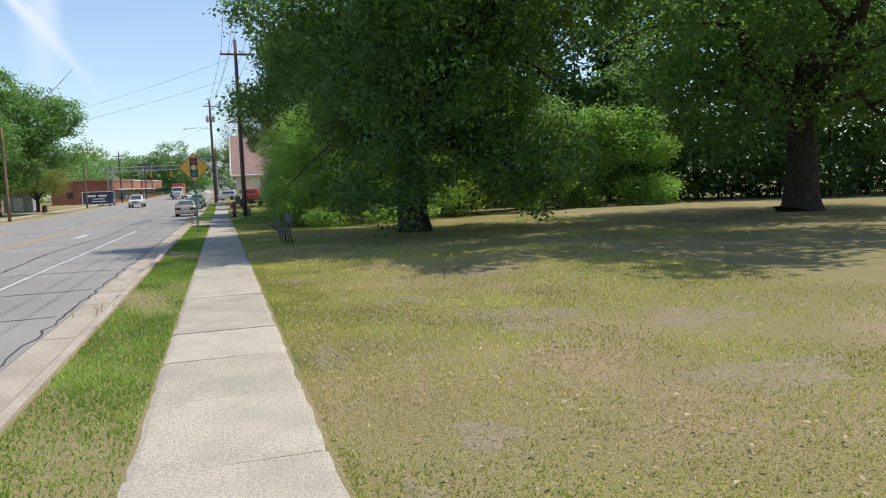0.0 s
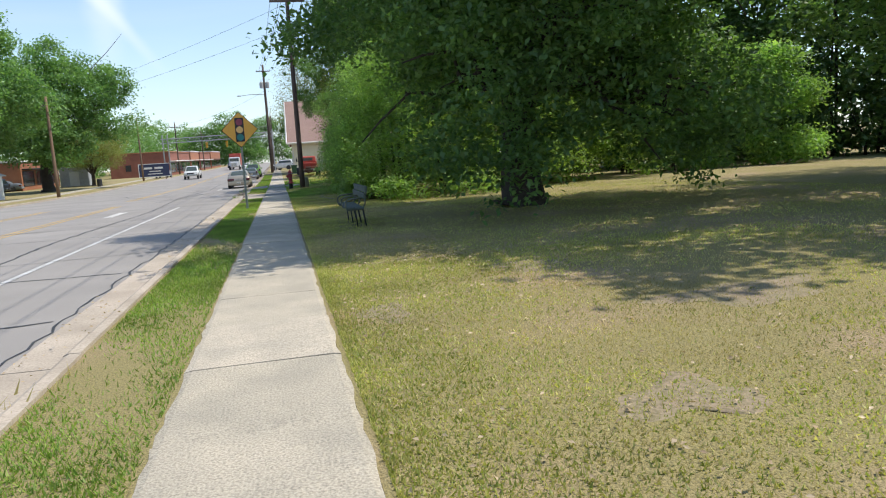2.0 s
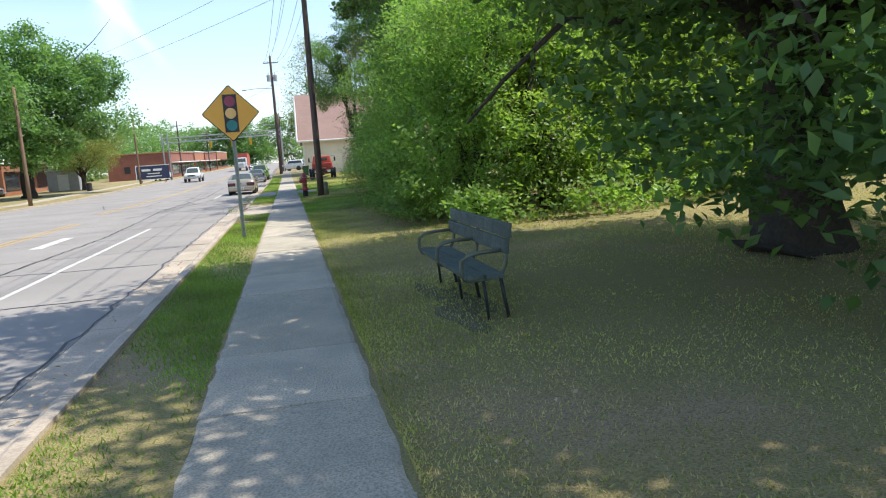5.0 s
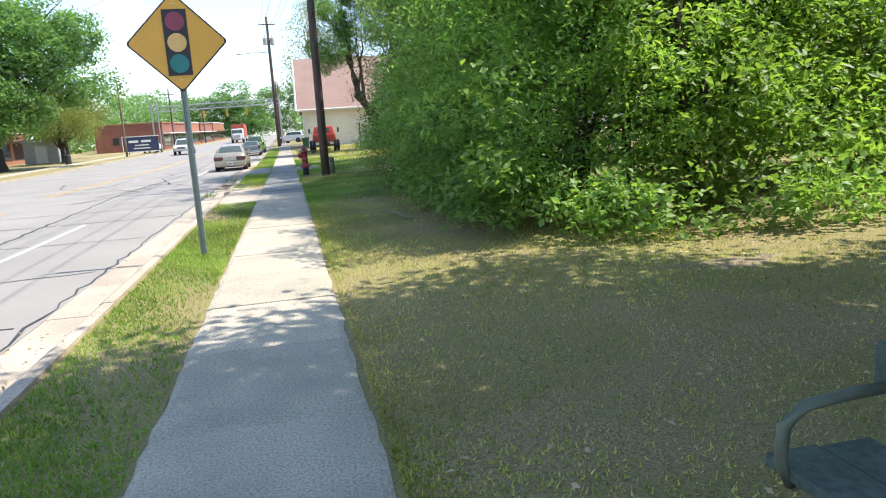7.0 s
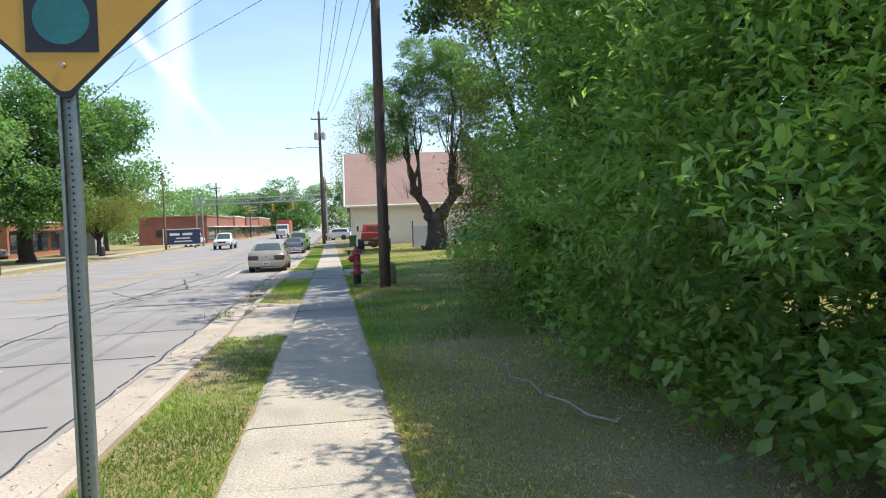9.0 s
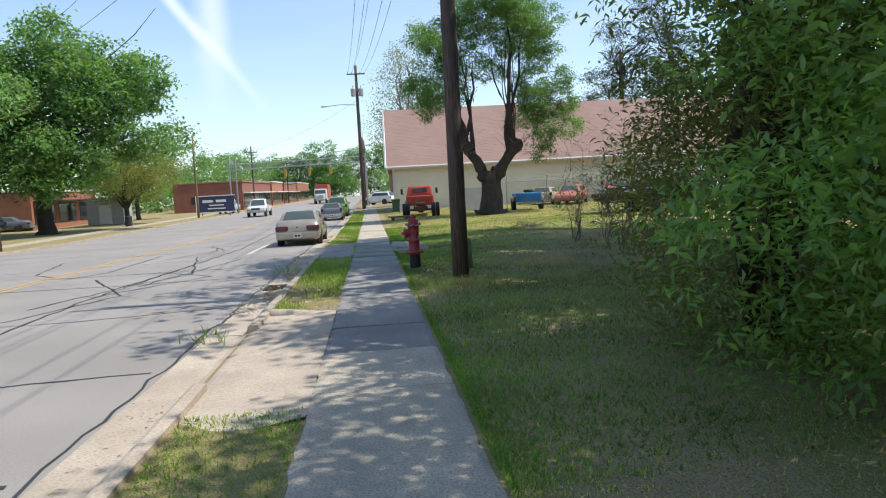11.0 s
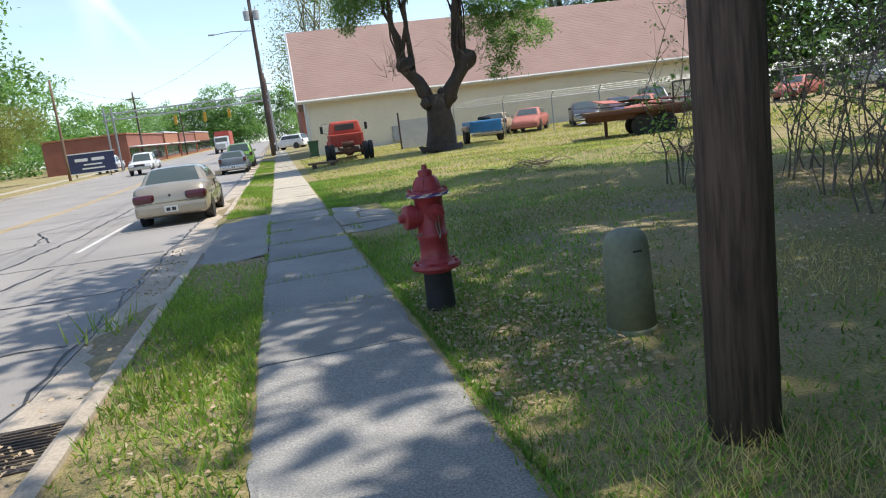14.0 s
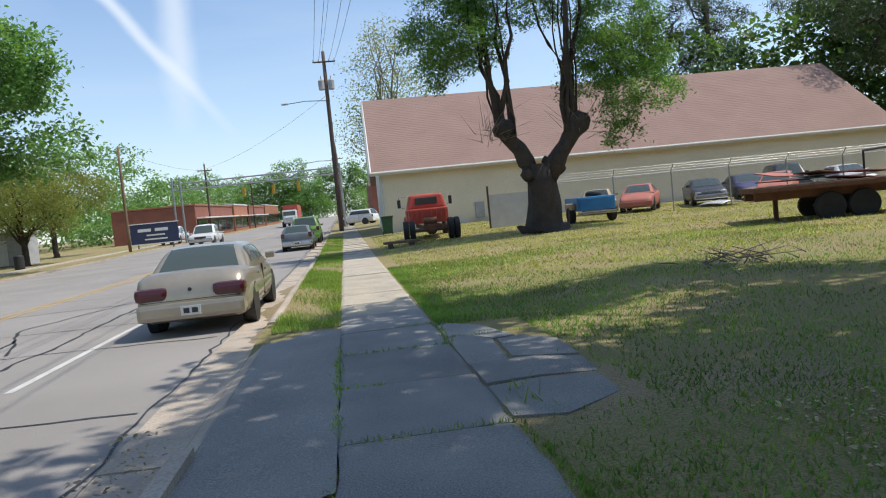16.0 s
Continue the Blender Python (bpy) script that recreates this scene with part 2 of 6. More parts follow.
def tube(bm, pts, radii, seg=8, cap=True):
    """A tapered tube along points."""
    pts = [Vector(p) for p in pts]
    if not hasattr(radii, "__len__"):
        radii = [radii] * len(pts)
    rings = []
    for i, p in enumerate(pts):
        d = (pts[min(i + 1, len(pts) - 1)] - pts[max(i - 1, 0)]).normalized()
        ref = Vector((0, 1, 0)) if abs(d.z) > 0.9 else Vector((0, 0, 1))
        u = d.cross(ref).normalized()
        w = d.cross(u)
        rings.append([bm.verts.new(p + (u * math.cos(2 * math.pi * k / seg) + w * math.sin(2 * math.pi * k / seg)) * radii[i]) for k in range(seg)])
    for a, b in zip(rings, rings[1:]):
        for k in range(seg):
            bm.faces.new((a[k], a[(k + 1) % seg], b[(k + 1) % seg], b[k]))
    if cap:
        bm.faces.new(rings[0][::-1])
        bm.faces.new(rings[-1])
    return bm


def lathe(bm, prof, seg=20, axis="z", at=(0, 0, 0)):
    """Revolves (radius, height) pairs round an axis."""
    at = Vector(at)
    turn = {"z": Matrix.Identity(3), "x": Matrix(((0, 0, 1), (0, 1, 0), (-1, 0, 0))), "y": Matrix(((1, 0, 0), (0, 0, 1), (0, -1, 0)))}[axis]
    rings = [[bm.verts.new(at + turn @ Vector((r * math.cos(2 * math.pi * k / seg), r * math.sin(2 * math.pi * k / seg), h))) for k in range(seg)] for r, h in prof]
    for a, b in zip(rings, rings[1:]):
        for k in range(seg):
            bm.faces.new((a[k], a[(k + 1) % seg], b[(k + 1) % seg], b[k]))
    bm.faces.new(rings[0][::-1])
    bm.faces.new(rings[-1])
    return bm


def raw_mesh(name, verts, tris, material, parent=None, label=""):
    """A mesh from arrays of places and triangles."""
    me = bpy.data.meshes.new(name)
    nv, nt = len(verts), len(tris)
    me.vertices.add(nv)
    me.vertices.foreach_set("co", np.ascontiguousarray(verts, dtype=np.float32).ravel())
    me.loops.add(nt * 3)
    me.loops.foreach_set("vertex_index", np.ascontiguousarray(tris, dtype=np.int32).ravel())
    me.polygons.add(nt)
    me.polygons.foreach_set("loop_start", np.arange(0, nt * 3, 3, dtype=np.int32))
    me.polygons.foreach_set("loop_total", np.full(nt, 3, dtype=np.int32))
    me.update(calc_edges=True)
    me.materials.append(material)
    ob = new(name, me)
    if parent is not None:
        ob.parent = parent
    if label:
        ob["label"] = label
    return ob


def unit(a):
    return a / np.maximum(np.linalg.norm(a, axis=1, keepdims=True), 1e-6)


def leaves(name, pts, size, material, rng, parent=None, droop=0.25, slim=0.3, flat=0.5, label=""):
    """Folded leaf blades at the points, two triangles each."""
    n = len(pts)
    d = rng.normal(size=(n, 3))
    d[:, 2] = d[:, 2] * (1 - flat * 0.6) - droop
    d = unit(d)
    up = unit(np.stack([rng.normal(size=n) * 0.6, rng.normal(size=n) * 0.6, np.ones(n)], 1))
    s = unit(np.cross(d, up))
    nn = np.cross(s, d)
    ln = (size * rng.uniform(0.6, 1.3, n))[:, None]
    v = np.empty((n, 4, 3))
    v[:, 0] = pts
    v[:, 1] = pts + d * ln * 0.5 + s * ln * slim + nn * ln * 0.12
    v[:, 2] = pts + d * ln
    v[:, 3] = pts + d * ln * 0.5 - s * ln * slim + nn * ln * 0.12
    b = (np.arange(n) * 4)[:, None]
    t = np.concatenate([b + [[0, 1, 2]], b + [[0, 2, 3]]], 1).reshape(-1, 3)
    return raw_mesh(name, v.reshape(-1, 3), t, material, parent, label)


def sprays(rng, centres, per, spread, flat=0.6):
    """Leaf places gathered round spray centres."""
    c = np.repeat(centres, per, axis=0)
    off = rng.normal(size=c.shape) * spread
    off[:, 2] *= flat
    return c + off


def shell(rng, blobs, n, inner=0.72):
    """Spray centres near the outside of a union of ellipsoids, uneven, with gaps."""
    blobs = np.array(blobs, float)
    area = (blobs[:, 3] * blobs[:, 4] + blobs[:, 4] * blobs[:, 5] + blobs[:, 3] * blobs[:, 5])
    pick = rng.choice(len(blobs), size=n * 3, p=area / area.sum())
    d = unit(rng.normal(size=(n * 3, 3)))
    r = rng.uniform(inner, 1.06, n * 3) ** 0.7
    q = blobs[pick, :3] + d * blobs[pick, 3:] * r[:, None]
    keep = np.ones(len(q), bool)
    for k in range(len(blobs)):
        inside = (((q - blobs[k, :3]) / blobs[k, 3:]) ** 2).sum(1) < 0.5
        keep &= ~(inside & (pick != k))
    gap = np.sin(q[:, 0] * 1.9 + q[:, 2] * 1.3) + np.sin(q[:, 1] * 2.3 - q[:, 2] * 1.7 + 1.0) + rng.normal(size=len(q)) * 0.8
    keep &= gap > -0.9
    q = q[keep]
    return q[:n]


def lobes(rng, blobs, n, r0, r1, deep=0.35):
    """Breaks a crown's masses into many small leafy lobes, most of them near the outside."""
    blobs = np.array(blobs, float)
    area = (blobs[:, 3] * blobs[:, 4] + blobs[:, 4] * blobs[:, 5] + blobs[:, 3] * blobs[:, 5])
    pick = rng.choice(len(blobs), size=n, p=area / area.sum())
    d = unit(rng.normal(size=(n, 3)))
    f = np.where(rng.random(n) < deep, rng.uniform(0.25, 0.7, n), rng.uniform(0.7, 0.92, n))
    q = blobs[pick, :3] + d * blobs[pick, 3:] * f[:, None]
    r = rng.uniform(r0, r1, n)
    return np.column_stack([q, r, r, r * rng.uniform(0.65, 0.95, n)])


def limb(rng, bm, a, b, r0, r1, n=6, wob=0.12, seg=7):
    a, b = Vector(a), Vector(b)
    ln = (b - a).length
    pts, rad = [], []
    for i in range(n):
        f = i / (n - 1)
        w = Vector(rng.normal(size=3)) * wob * ln * 0.25 * math.sin(math.pi * f)
        pts.append(a.lerp(b, f) + w + Vector((0, 0, math.sin(math.pi * f) * ln * 0.06)))
        rad.append(r0 + (r1 - r0) * f)
    tube(bm, pts, rad, seg)
    return pts


def trunk_mesh(rng, base, h, r, lean=(0, 0), flare=1.7, seg=14):
    bm = bmesh.new()
    fs = (0, 0.03, 0.08, 0.2, 0.45, 0.7, 1.0)
    rs = (flare, flare * 0.78, 1.12, 1.0, 0.9, 0.82, 0.7)
    pts = [(base[0] + lean[0] * f + rng.normal() * r * 0.08, base[1] + lean[1] * f, base[2] - 0.1 + f * (h + 0.1)) for f in fs]
    tube(bm, pts, [r * k for k in rs], seg)
    for v in bm.verts:
        a = math.atan2(v.co.y - base[1], v.co.x - base[0])
        k = 1 + 0.07 * math.sin(5 * a + v.co.z) + 0.04 * math.sin(9 * a + 2)
        v.co.x = base[0] + (v.co.x - base[0]) * k
        v.co.y = base[1] + (v.co.y - base[1]) * k
    return bm


def tree(name, at, h, r, blobs, leafm, label, n=900, per=28, size=0.16, spread=0.32, seed=1, limbs=9, fork=0.3, slim=0.3, category="tree", group="", bark=None, inner=0.72, droop=0.3, lobe=None, clear=None):
    """A tree: tapered trunk, limbs that reach the crown's masses, and a crown of leaf sprays. blobs are relative to the foot."""
    rng = np.random.default_rng(seed)
    root = thing(name, at, label, category, group)
    bark = bark or M_BARK
    part("trunk", trunk_mesh(rng, (0, 0, 0), h * fork + 0.5, r), bark, root, smooth=True)
    bm = bmesh.new()
    for i in range(limbs):
        bl = blobs[i % len(blobs)]
        end = (bl[0] + rng.uniform(-.5, .5) * bl[3], bl[1] + rng.uniform(-.5, .5) * bl[4], bl[2] + rng.uniform(-.3, .5) * bl[5])
        if clear:
            end = (max(end[0], clear[0] + 1.2), end[1], end[2])
        pts = limb(rng, bm, (0, 0, h * fork * rng.uniform(0.75, 1.05)), end, r * rng.uniform(0.3, 0.55), r * 0.06, 7, 0.3)
        for j in range(2):
            e2 = Vector(end) + Vector(rng.normal(size=3)) * min(bl[3:]) * 0.6
            limb(rng, bm, pts[3 + j], e2, r * 0.14, r * 0.03, 5, 0.3, 5)
    part("branchwork", bm, bark, root, smooth=True)
    if lobe:
        c = shell(rng, lobes(rng, blobs, *lobe), n, inner)
    else:
        c = shell(rng, blobs, n, inner)
    if clear:
        c = c[(c[:, 0] > clear[0]) | (c[:, 2] > clear[1])]
    leaves("crown", sprays(rng, c, per, spread), size, leafm, rng, root, droop=droop, slim=slim)
    return root


def wire(name, a, b, sag, r=0.012, material=None, label="black overhead utility wire", parent=None):
    bm = bmesh.new()
    a, b = Vector(a), Vector(b)
    pts = [a.lerp(b, i / 14) - Vector((0, 0, sag * 4 * (i / 14) * (1 - i / 14))) for i in range(15)]
    tube(bm, pts, r, 5)
    ob = part(name, bm, material or M_RUBBER, parent)
    return ob if parent else tagged(ob, label, "wire", "overhead wires")


M_RUBBER = mat("black_rubber", (0.022, 0.022, 0.024), (0.035, 0.035, 0.036), rough=0.8, bump=0.2, local=True)

# ---- ground, road, kerbs, pavement ----
CLIMB_Y0, CLIMB_Y1, GRADE = 72.0, 332.0, 0.0115      # the street climbs gently towards the town


def climb(y):
    return GRADE * (min(max(y, CLIMB_Y0), CLIMB_Y1) - CLIMB_Y0)


def long_box(x0, x1, z0, z1, ys=(-400, -60, 0, 40, CLIMB_Y0, 100, 140, 200, 260, CLIMB_Y1, 900)):
    """A long strip along the street, with a cross edge wherever its slope changes."""
    bm = bmesh.new()
    rings = [[bm.verts.new(p) for p in ((x0, y, z0), (x1, y, z0), (x1, y, z1), (x0, y, z1))] for y in ys]
    for a, b in zip(rings, rings[1:]):
        for k in range(4):
            bm.faces.new((a[k], a[(k + 1) % 4], b[(k + 1) % 4], b[k]))
    bm.faces.new(rings[0]), bm.faces.new(rings[-1][::-1])
    bmesh.ops.recalc_face_normals(bm, faces=bm.faces)
    return bm


ROAD_Z, FAR_X, NEAR_X = -0.10, -17.4, -2.3


def lot_rise(x, y):
    """The lot beside the pavement lies a little higher than it."""
    f = max(0.0, min(1.0, (x - 1.0) / 8.0))
    g = 0.12 * f + 0.02 * math.sin(x * 0.9 + y * 0.5) * min(1.0, max(0, x - 0.7))
    h = max(0.0, min(1.0, (y - 60.0) / 25.0)) * max(0.0, min(1.0, (x - 1.0) / 3.0)) * 0.15
    bank = 0.10 * max(0.0, min(1.0, (x - 0.8) / 0.7)) * math.exp(-((y - 42.0) / 4.5) ** 2) * math.exp(-(max(0.0, x - 2.0) / 4.0) ** 2)
    return g + h + bank


bm = bmesh.new()
gx = [-2500, -300, -90, -40, -22, FAR_X - 0.16, FAR_X - 0.14, -9, -1.77, -1.75, -1.5, -1.1, -0.605, -0.585, 0.585, 0.605] + [0.63 + 0.5 * i for i in range(1, 40)] + [22, 26, 34, 50, 100, 400, 2500]
gy = [-2500, -300, -60, -20] + [-12 + 1.0 * i for i in range(112)] + [104, 115, 140, 200, 260, CLIMB_Y1, 400, 2500]
grid = []
for y in gy:
    row = []
    for x in gx:
        z = -0.02
        if FAR_X - 0.15 < x < -1.76:
            z = -0.3
        elif -0.59 < x < 0.59:
            z = -0.12
        elif x > 0.6:
            z = lot_rise(x, y) - 0.02
        elif -1.76 < x < -0.6 and (35.5 < y < 40.5 or 50.5 < y < 55.6):
            z = -0.075
        row.append(bm.verts.new((x, y, z)))
    grid.append(row)
for a, b in zip(grid, grid[1:]):
    for i in range(len(gx) - 1):
        bm.faces.new((a[i], a[i + 1], b[i + 1], b[i]))
ground = tagged(part("ground", bm, M_LAWN, smooth=False), "patchy mown lawn with dry and bare soil spots", "ground", kind="structure")

bm = long_box(FAR_X, NEAR_X, -0.5, ROAD_Z)
road = tagged(part("road", bm, M_ROAD), "worn grey asphalt street with tar-sealed cracks", "road", kind="structure")

# road markings and sealed cracks
def strip(name, x, y0, y1, w, material, label, parent=None, z=ROAD_Z + 0.004):
    bm = bmesh.new()
    n = max(2, int((y1 - y0) / 1.2))
    rg = random.Random(int(x * 100 + y0))
    prev = None
    for i in range(n + 1):
        y = y0 + (y1 - y0) * i / n
        j = rg.uniform(-0.008, 0.008)
        cur = (bm.verts.new((x - w / 2 + j, y, z)), bm.verts.new((x + w / 2 + j, y, z)))
        if prev:
            bm.faces.new((prev[0], prev[1], cur[1], cur[0]))
        prev = cur
    return part(name, bm, material, road, label)


for y0, y1 in ((-30, 34.0), (54.8, 60.2), (76, 82), (98, 104), (120, 126)):
    strip("edge_line", -4.4, y0, y1, 0.11, M_WHITE, "worn white painted line")
for x in (-8.75, -9.05):
    strip("centre_line", x, 46, 260, 0.11, M_YELLOW, "faded yellow painted line")
for x in (-8.1, -8.4, -11.6, -11.9):
    strip("turn_lane_line", x, -60, 40, 0.11, M_YELLOW, "faded yellow painted line")
for x, y0 in ((-6.6, 30), (-13, 34)):
    strip("lane_arrow", x, y0, y0 + 3, 0.35, M_WHITE, "worn white painted marking")


def crack(pts, w, seed):
    rg = random.Random(seed)
    bm = bmesh.new()
    prev = None
    pts = [Vector(p) for p in pts]
    fine = []
    for a, b in zip(pts, pts[1:]):
        n = max(2, int((b - a).length / 0.35))
        fine += [a.lerp(b, i / n) + Vector((rg.uniform(-0.05, 0.05), rg.uniform(-0.05, 0.05))) for i in range(n)]
    fine.append(pts[-1])
    for i, p in enumerate(fine):
        d = (fine[min(i + 1, len(fine) - 1)] - fine[max(i - 1, 0)]).normalized()
        s = Vector((-d.y, d.x)) * w * rg.uniform(0.3, 0.7)
        cur = (bm.verts.new((p.x - s.x, p.y - s.y, ROAD_Z + 0.005)), bm.verts.new((p.x + s.x, p.y + s.y, ROAD_Z + 0.005)))
        if prev:
            bm.faces.new((prev[0], prev[1], cur[1], cur[0]))
        prev = cur
    part("crack", bm, M_TAR, road, "black tar-sealed crack")


rg = random.Random(5)
crack([(-5.6, 2), (-5.3, 11), (-5.7, 20), (-5.3, 32), (-5.8, 44), (-5.2, 58), (-5.7, 72), (-5.4, 90)], 0.06, 3)
crack([(-2.38, -10), (-2.36, 40), (-2.38, 90)], 0.03, 4)
for k in range(26):
    y = 1.5 + k * 3.7 + rg.uniform(-1.2, 1.2)
    x1 = rg.choice([-17, -12, -9])
    crack([(-2.5, y), (-5 + rg.uniform(-1, 1), y + rg.uniform(-.4, .4)), (x1, y + rg.uniform(-.8, .8))], rg.uniform(0.03, 0.055), 10 + k)
for k in range(10):
    x, y = rg.uniform(-9, -4.5), rg.uniform(36, 66)
    crack([(x, y), (x + rg.uniform(-2, 2), y + rg.uniform(1, 4)), (x + rg.uniform(-3, 2), y + rg.uniform(5, 9))], 0.05, 60 + k)

# kerb and gutter pieces
CUT0, CUT1 = 35.0, 40.5          # the dropped kerb at the first driveway
CUT2, CUT3 = 50.0, 56.1           # the second driveway


def kerb_mesh(high):
    bm = bmesh.new()
    prof = [(-2.29, -0.3), (-2.29, -0.098), (-1.83, -0.105)] + ([(-1.78, -0.07), (-1.765, 0.0), (-1.72, 0.018), (-1.62, 0.014)] if high else [(-1.72, -0.075), (-1.62, -0.045)]) + [(-1.60, -0.3)]
    a = [bm.verts.new((x, 0.006, z)) for x, z in prof]
    b = [bm.verts.new((x, 2.994, z)) for x, z in prof]
    for i in range(len(prof) - 1):
        bm.faces.new((a[i], a[i + 1], b[i + 1], b[i]))
    bm.faces.new(a[::-1]), bm.faces.new(b)
    bmesh.ops.recalc_face_normals(bm, faces=bm.faces)
    me = bpy.data.meshes.new("kerb")
    bm.to_mesh(me)
    bm.free()
    me.materials.append(M_GUTTER)
    return me


kerb = thing("kerb", (0, 0, 0), "sandy concrete kerb and gutter beside the road", "kerb", kind="structure")
KERB_HIGH, KERB_LOW = kerb_mesh(True), kerb_mesh(False)
for i in range(-6, 60):
    y = i * 3.0 + 0.35
    low = (CUT0 - 1.6 < y < CUT1 - 1.4) or (CUT2 - 1.5 < y < CUT3 - 1.4)
    ob = new("kerb_stone", KERB_LOW if low else KERB_HIGH)
    ob.location = (rg.uniform(-.008, .008), y, rg.uniform(-.006, .006))
    ob.parent = kerb
# kerb return that turns in to the pavement beyond the first driveway
bm = bmesh.new()
tube(bm, [(-1.70, 40.75, -0.06), (-1.60, 40.5, -0.06), (-1.40, 40.38, -0.06), (-1.10, 40.33, -0.07), (-0.85, 40.33, -0.09)], [0.10, 0.11, 0.11, 0.10, 0.08], 10)
part("kerb_return", bm, M_GUTTER, kerb, smooth=True)
bm = long_box(FAR_X - 0.16, FAR_X, -0.4, 0.02)
tagged(part("far_kerb", bm, M_GUTTER), "low concrete kerb along the far side", "kerb", kind="structure")
bm = long_box(-21.6, -20.2, -0.15, 0.02, (-60, 0, 40, CLIMB_Y0, 100, 140, 142))
tagged(part("far_pavement", bm, M_WALK), "narrow concrete pavement across the street", "pavement", kind="structure")

# driveway aprons between kerb and pavement
def apron(y0, y1, seed, material):
    rgn = random.Random(seed)
    bm = bmesh.new()
    n = 10
    cols = [(-1.64, -0.045), (-1.3, -0.028), (-0.95, -0.010), (-0.612, 0.0)]
    rows = []
    for i in range(n + 1):
        f = i / n
        rows.append([bm.verts.new((x, y0 + (y1 - y0) * f + (0 if 0 < i < n else (0.15 if i == 0 else -0.15) * (j == 3)), z + rgn.uniform(-.006, .006))) for j, (x, z) in enumerate(cols)])
    for a, b in zip(rows, rows[1:]):
        for j in range(3):
            bm.faces.new((a[j], a[j + 1], b[j + 1], b[j]))
    ob = part("driveway_apron", bm, material, smooth=True)
    tagged(ob, "cracked concrete driveway apron at the kerb", "apron", kind="structure")


apron(CUT0, CUT1 - 0.1, 2, M_GUTTER)
# this apron takes the shade-darkened concrete too
apron(CUT2, CUT3, 3, M_SHADEDWALK)


def slab_mesh(seed, ln, material, x0=-0.61, x1=0.61):
    rgn = random.Random(seed)
    bm = bmesh.new()
    ys = [0.003 + (ln - 0.006) * i / 8 for i in range(9)]
    top, low = [], []
    for i, y in enumerate(ys):
        xs = [x0 + rgn.uniform(-0.016, 0.016), x0 + 0.05, (x0 + x1) / 2, x1 - 0.05, x1 + rgn.uniform(-0.016, 0.016)]
        dz = -0.005 if i in (0, 8) else 0.0
        top.append([bm.verts.new((x, y, dz - (0.012 if k in (0, 4) else 0) + rgn.uniform(-.0015, .0015))) for k, x in enumerate(xs)])
    for a, b in zip(top, top[1:]):
        for k in range(4):
            bm.faces.new((a[k], a[k + 1], b[k + 1], b[k]))
    loop = [r[0] for r in top] + top[-1][1:] + [r[4] for r in top[::-1][1:]] + top[0][::-1][1:-1]
    dn = [bm.verts.new((v.co.x, v.co.y, -0.14)) for v in loop]
    for i in range(len(loop)):
        j = (i + 1) % len(loop)
        bm.faces.new((loop[i], dn[i], dn[j], loop[j]))
    bmesh.ops.recalc_face_normals(bm, faces=bm.faces)
    me = bpy.data.meshes.new("slab")
    bm.to_mesh(me)
    bm.free()
    me.materials.append(material)
    return me


pavement = thing("pavement", (0, 0, 0), "sun-bleached concrete pavement of long slabs", "pavement", kind="structure")
SLABS = [slab_mesh(40 + k, 1.52, M_WALK) for k in range(6)]
# slabs from y 37 to 57 carry the trees' shade in their colour
SHADED_SLABS = [slab_mesh(40 + k, 1.52, M_SHADEDWALK) for k in range(6)]
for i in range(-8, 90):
    ob = new("slab", (SHADED_SLABS if 23 < i < 37 else SLABS)[(i * 5) % 6])
    ob.location = (0, i * 1.52 + 0.80, rg.uniform(-.005, .006))
    ob.rotation_euler = (rg.uniform(-.003, .003), rg.uniform(-.004, .004), 0)
    ob.parent = pavement
# broken slabs that widen the pavement at the second driveway
for c in (((.625, 51.05), (1.0, 50.95), (1.52, 51.3), (1.58, 51.9), (1.1, 52.02), (.625, 51.95)),
          ((.625, 51.99), (1.12, 52.06), (1.60, 51.96), (1.66, 52.6), (1.2, 52.85), (.625, 52.8)),
          ((.625, 52.85), (1.02, 52.89), (1.08, 53.9), (.85, 54.3), (.625, 54.25)),
          ((1.07, 52.92), (1.66, 52.66), (1.70, 53.5), (1.42, 53.95), (1.13, 53.88)),
          ((.625, 54.3), (.87, 54.35), (1.12, 53.95), (1.36, 54.0), (1.14, 54.9), (.64, 55.6))):
    bm = bmesh.new()
    tilt, hx, hy = rg.uniform(0.0, 0.012), rg.uniform(-.02, .02), rg.uniform(-.02, .02)
    cx, cy = sum(p[0] for p in c) / len(c), sum(p[1] for p in c) / len(c)
    up = [bm.verts.new((x, y, tilt + (x - cx) * hx + (y - cy) * hy)) for x, y in c]
    dn = [bm.verts.new((x, y, -0.12)) for x, y in c]
    bm.faces.new(up)
    for i in range(len(c)):
        bm.faces.new((up[i], dn[i], dn[(i + 1) % len(c)], up[(i + 1) % len(c)]))
    bmesh.ops.recalc_face_normals(bm, faces=bm.faces)
    part("slab", bm, M_SHADEDWALK, pavement, "broken tilted concrete piece")

# ---- grass, litter ----
def lot_z(x, y):
    f = np.clip((x - 1.0) / 8.0, 0, 1)
    g = 0.12 * f + 0.02 * np.sin(x * 0.9 + y * 0.5) * np.clip(x - 0.7, 0, 1)
    h = np.clip((y - 60) / 25, 0, 1) * np.clip((x - 1) / 3, 0, 1) * 0.15
    bank = 0.10 * np.clip((x - 0.8) / 0.7, 0, 1) * np.exp(-((y - 42.0) / 4.5) ** 2) * np.exp(-(np.maximum(0, x - 2.0) / 4.0) ** 2)
    return np.where(x > 0.61, g + h + bank, 0) - 0.02


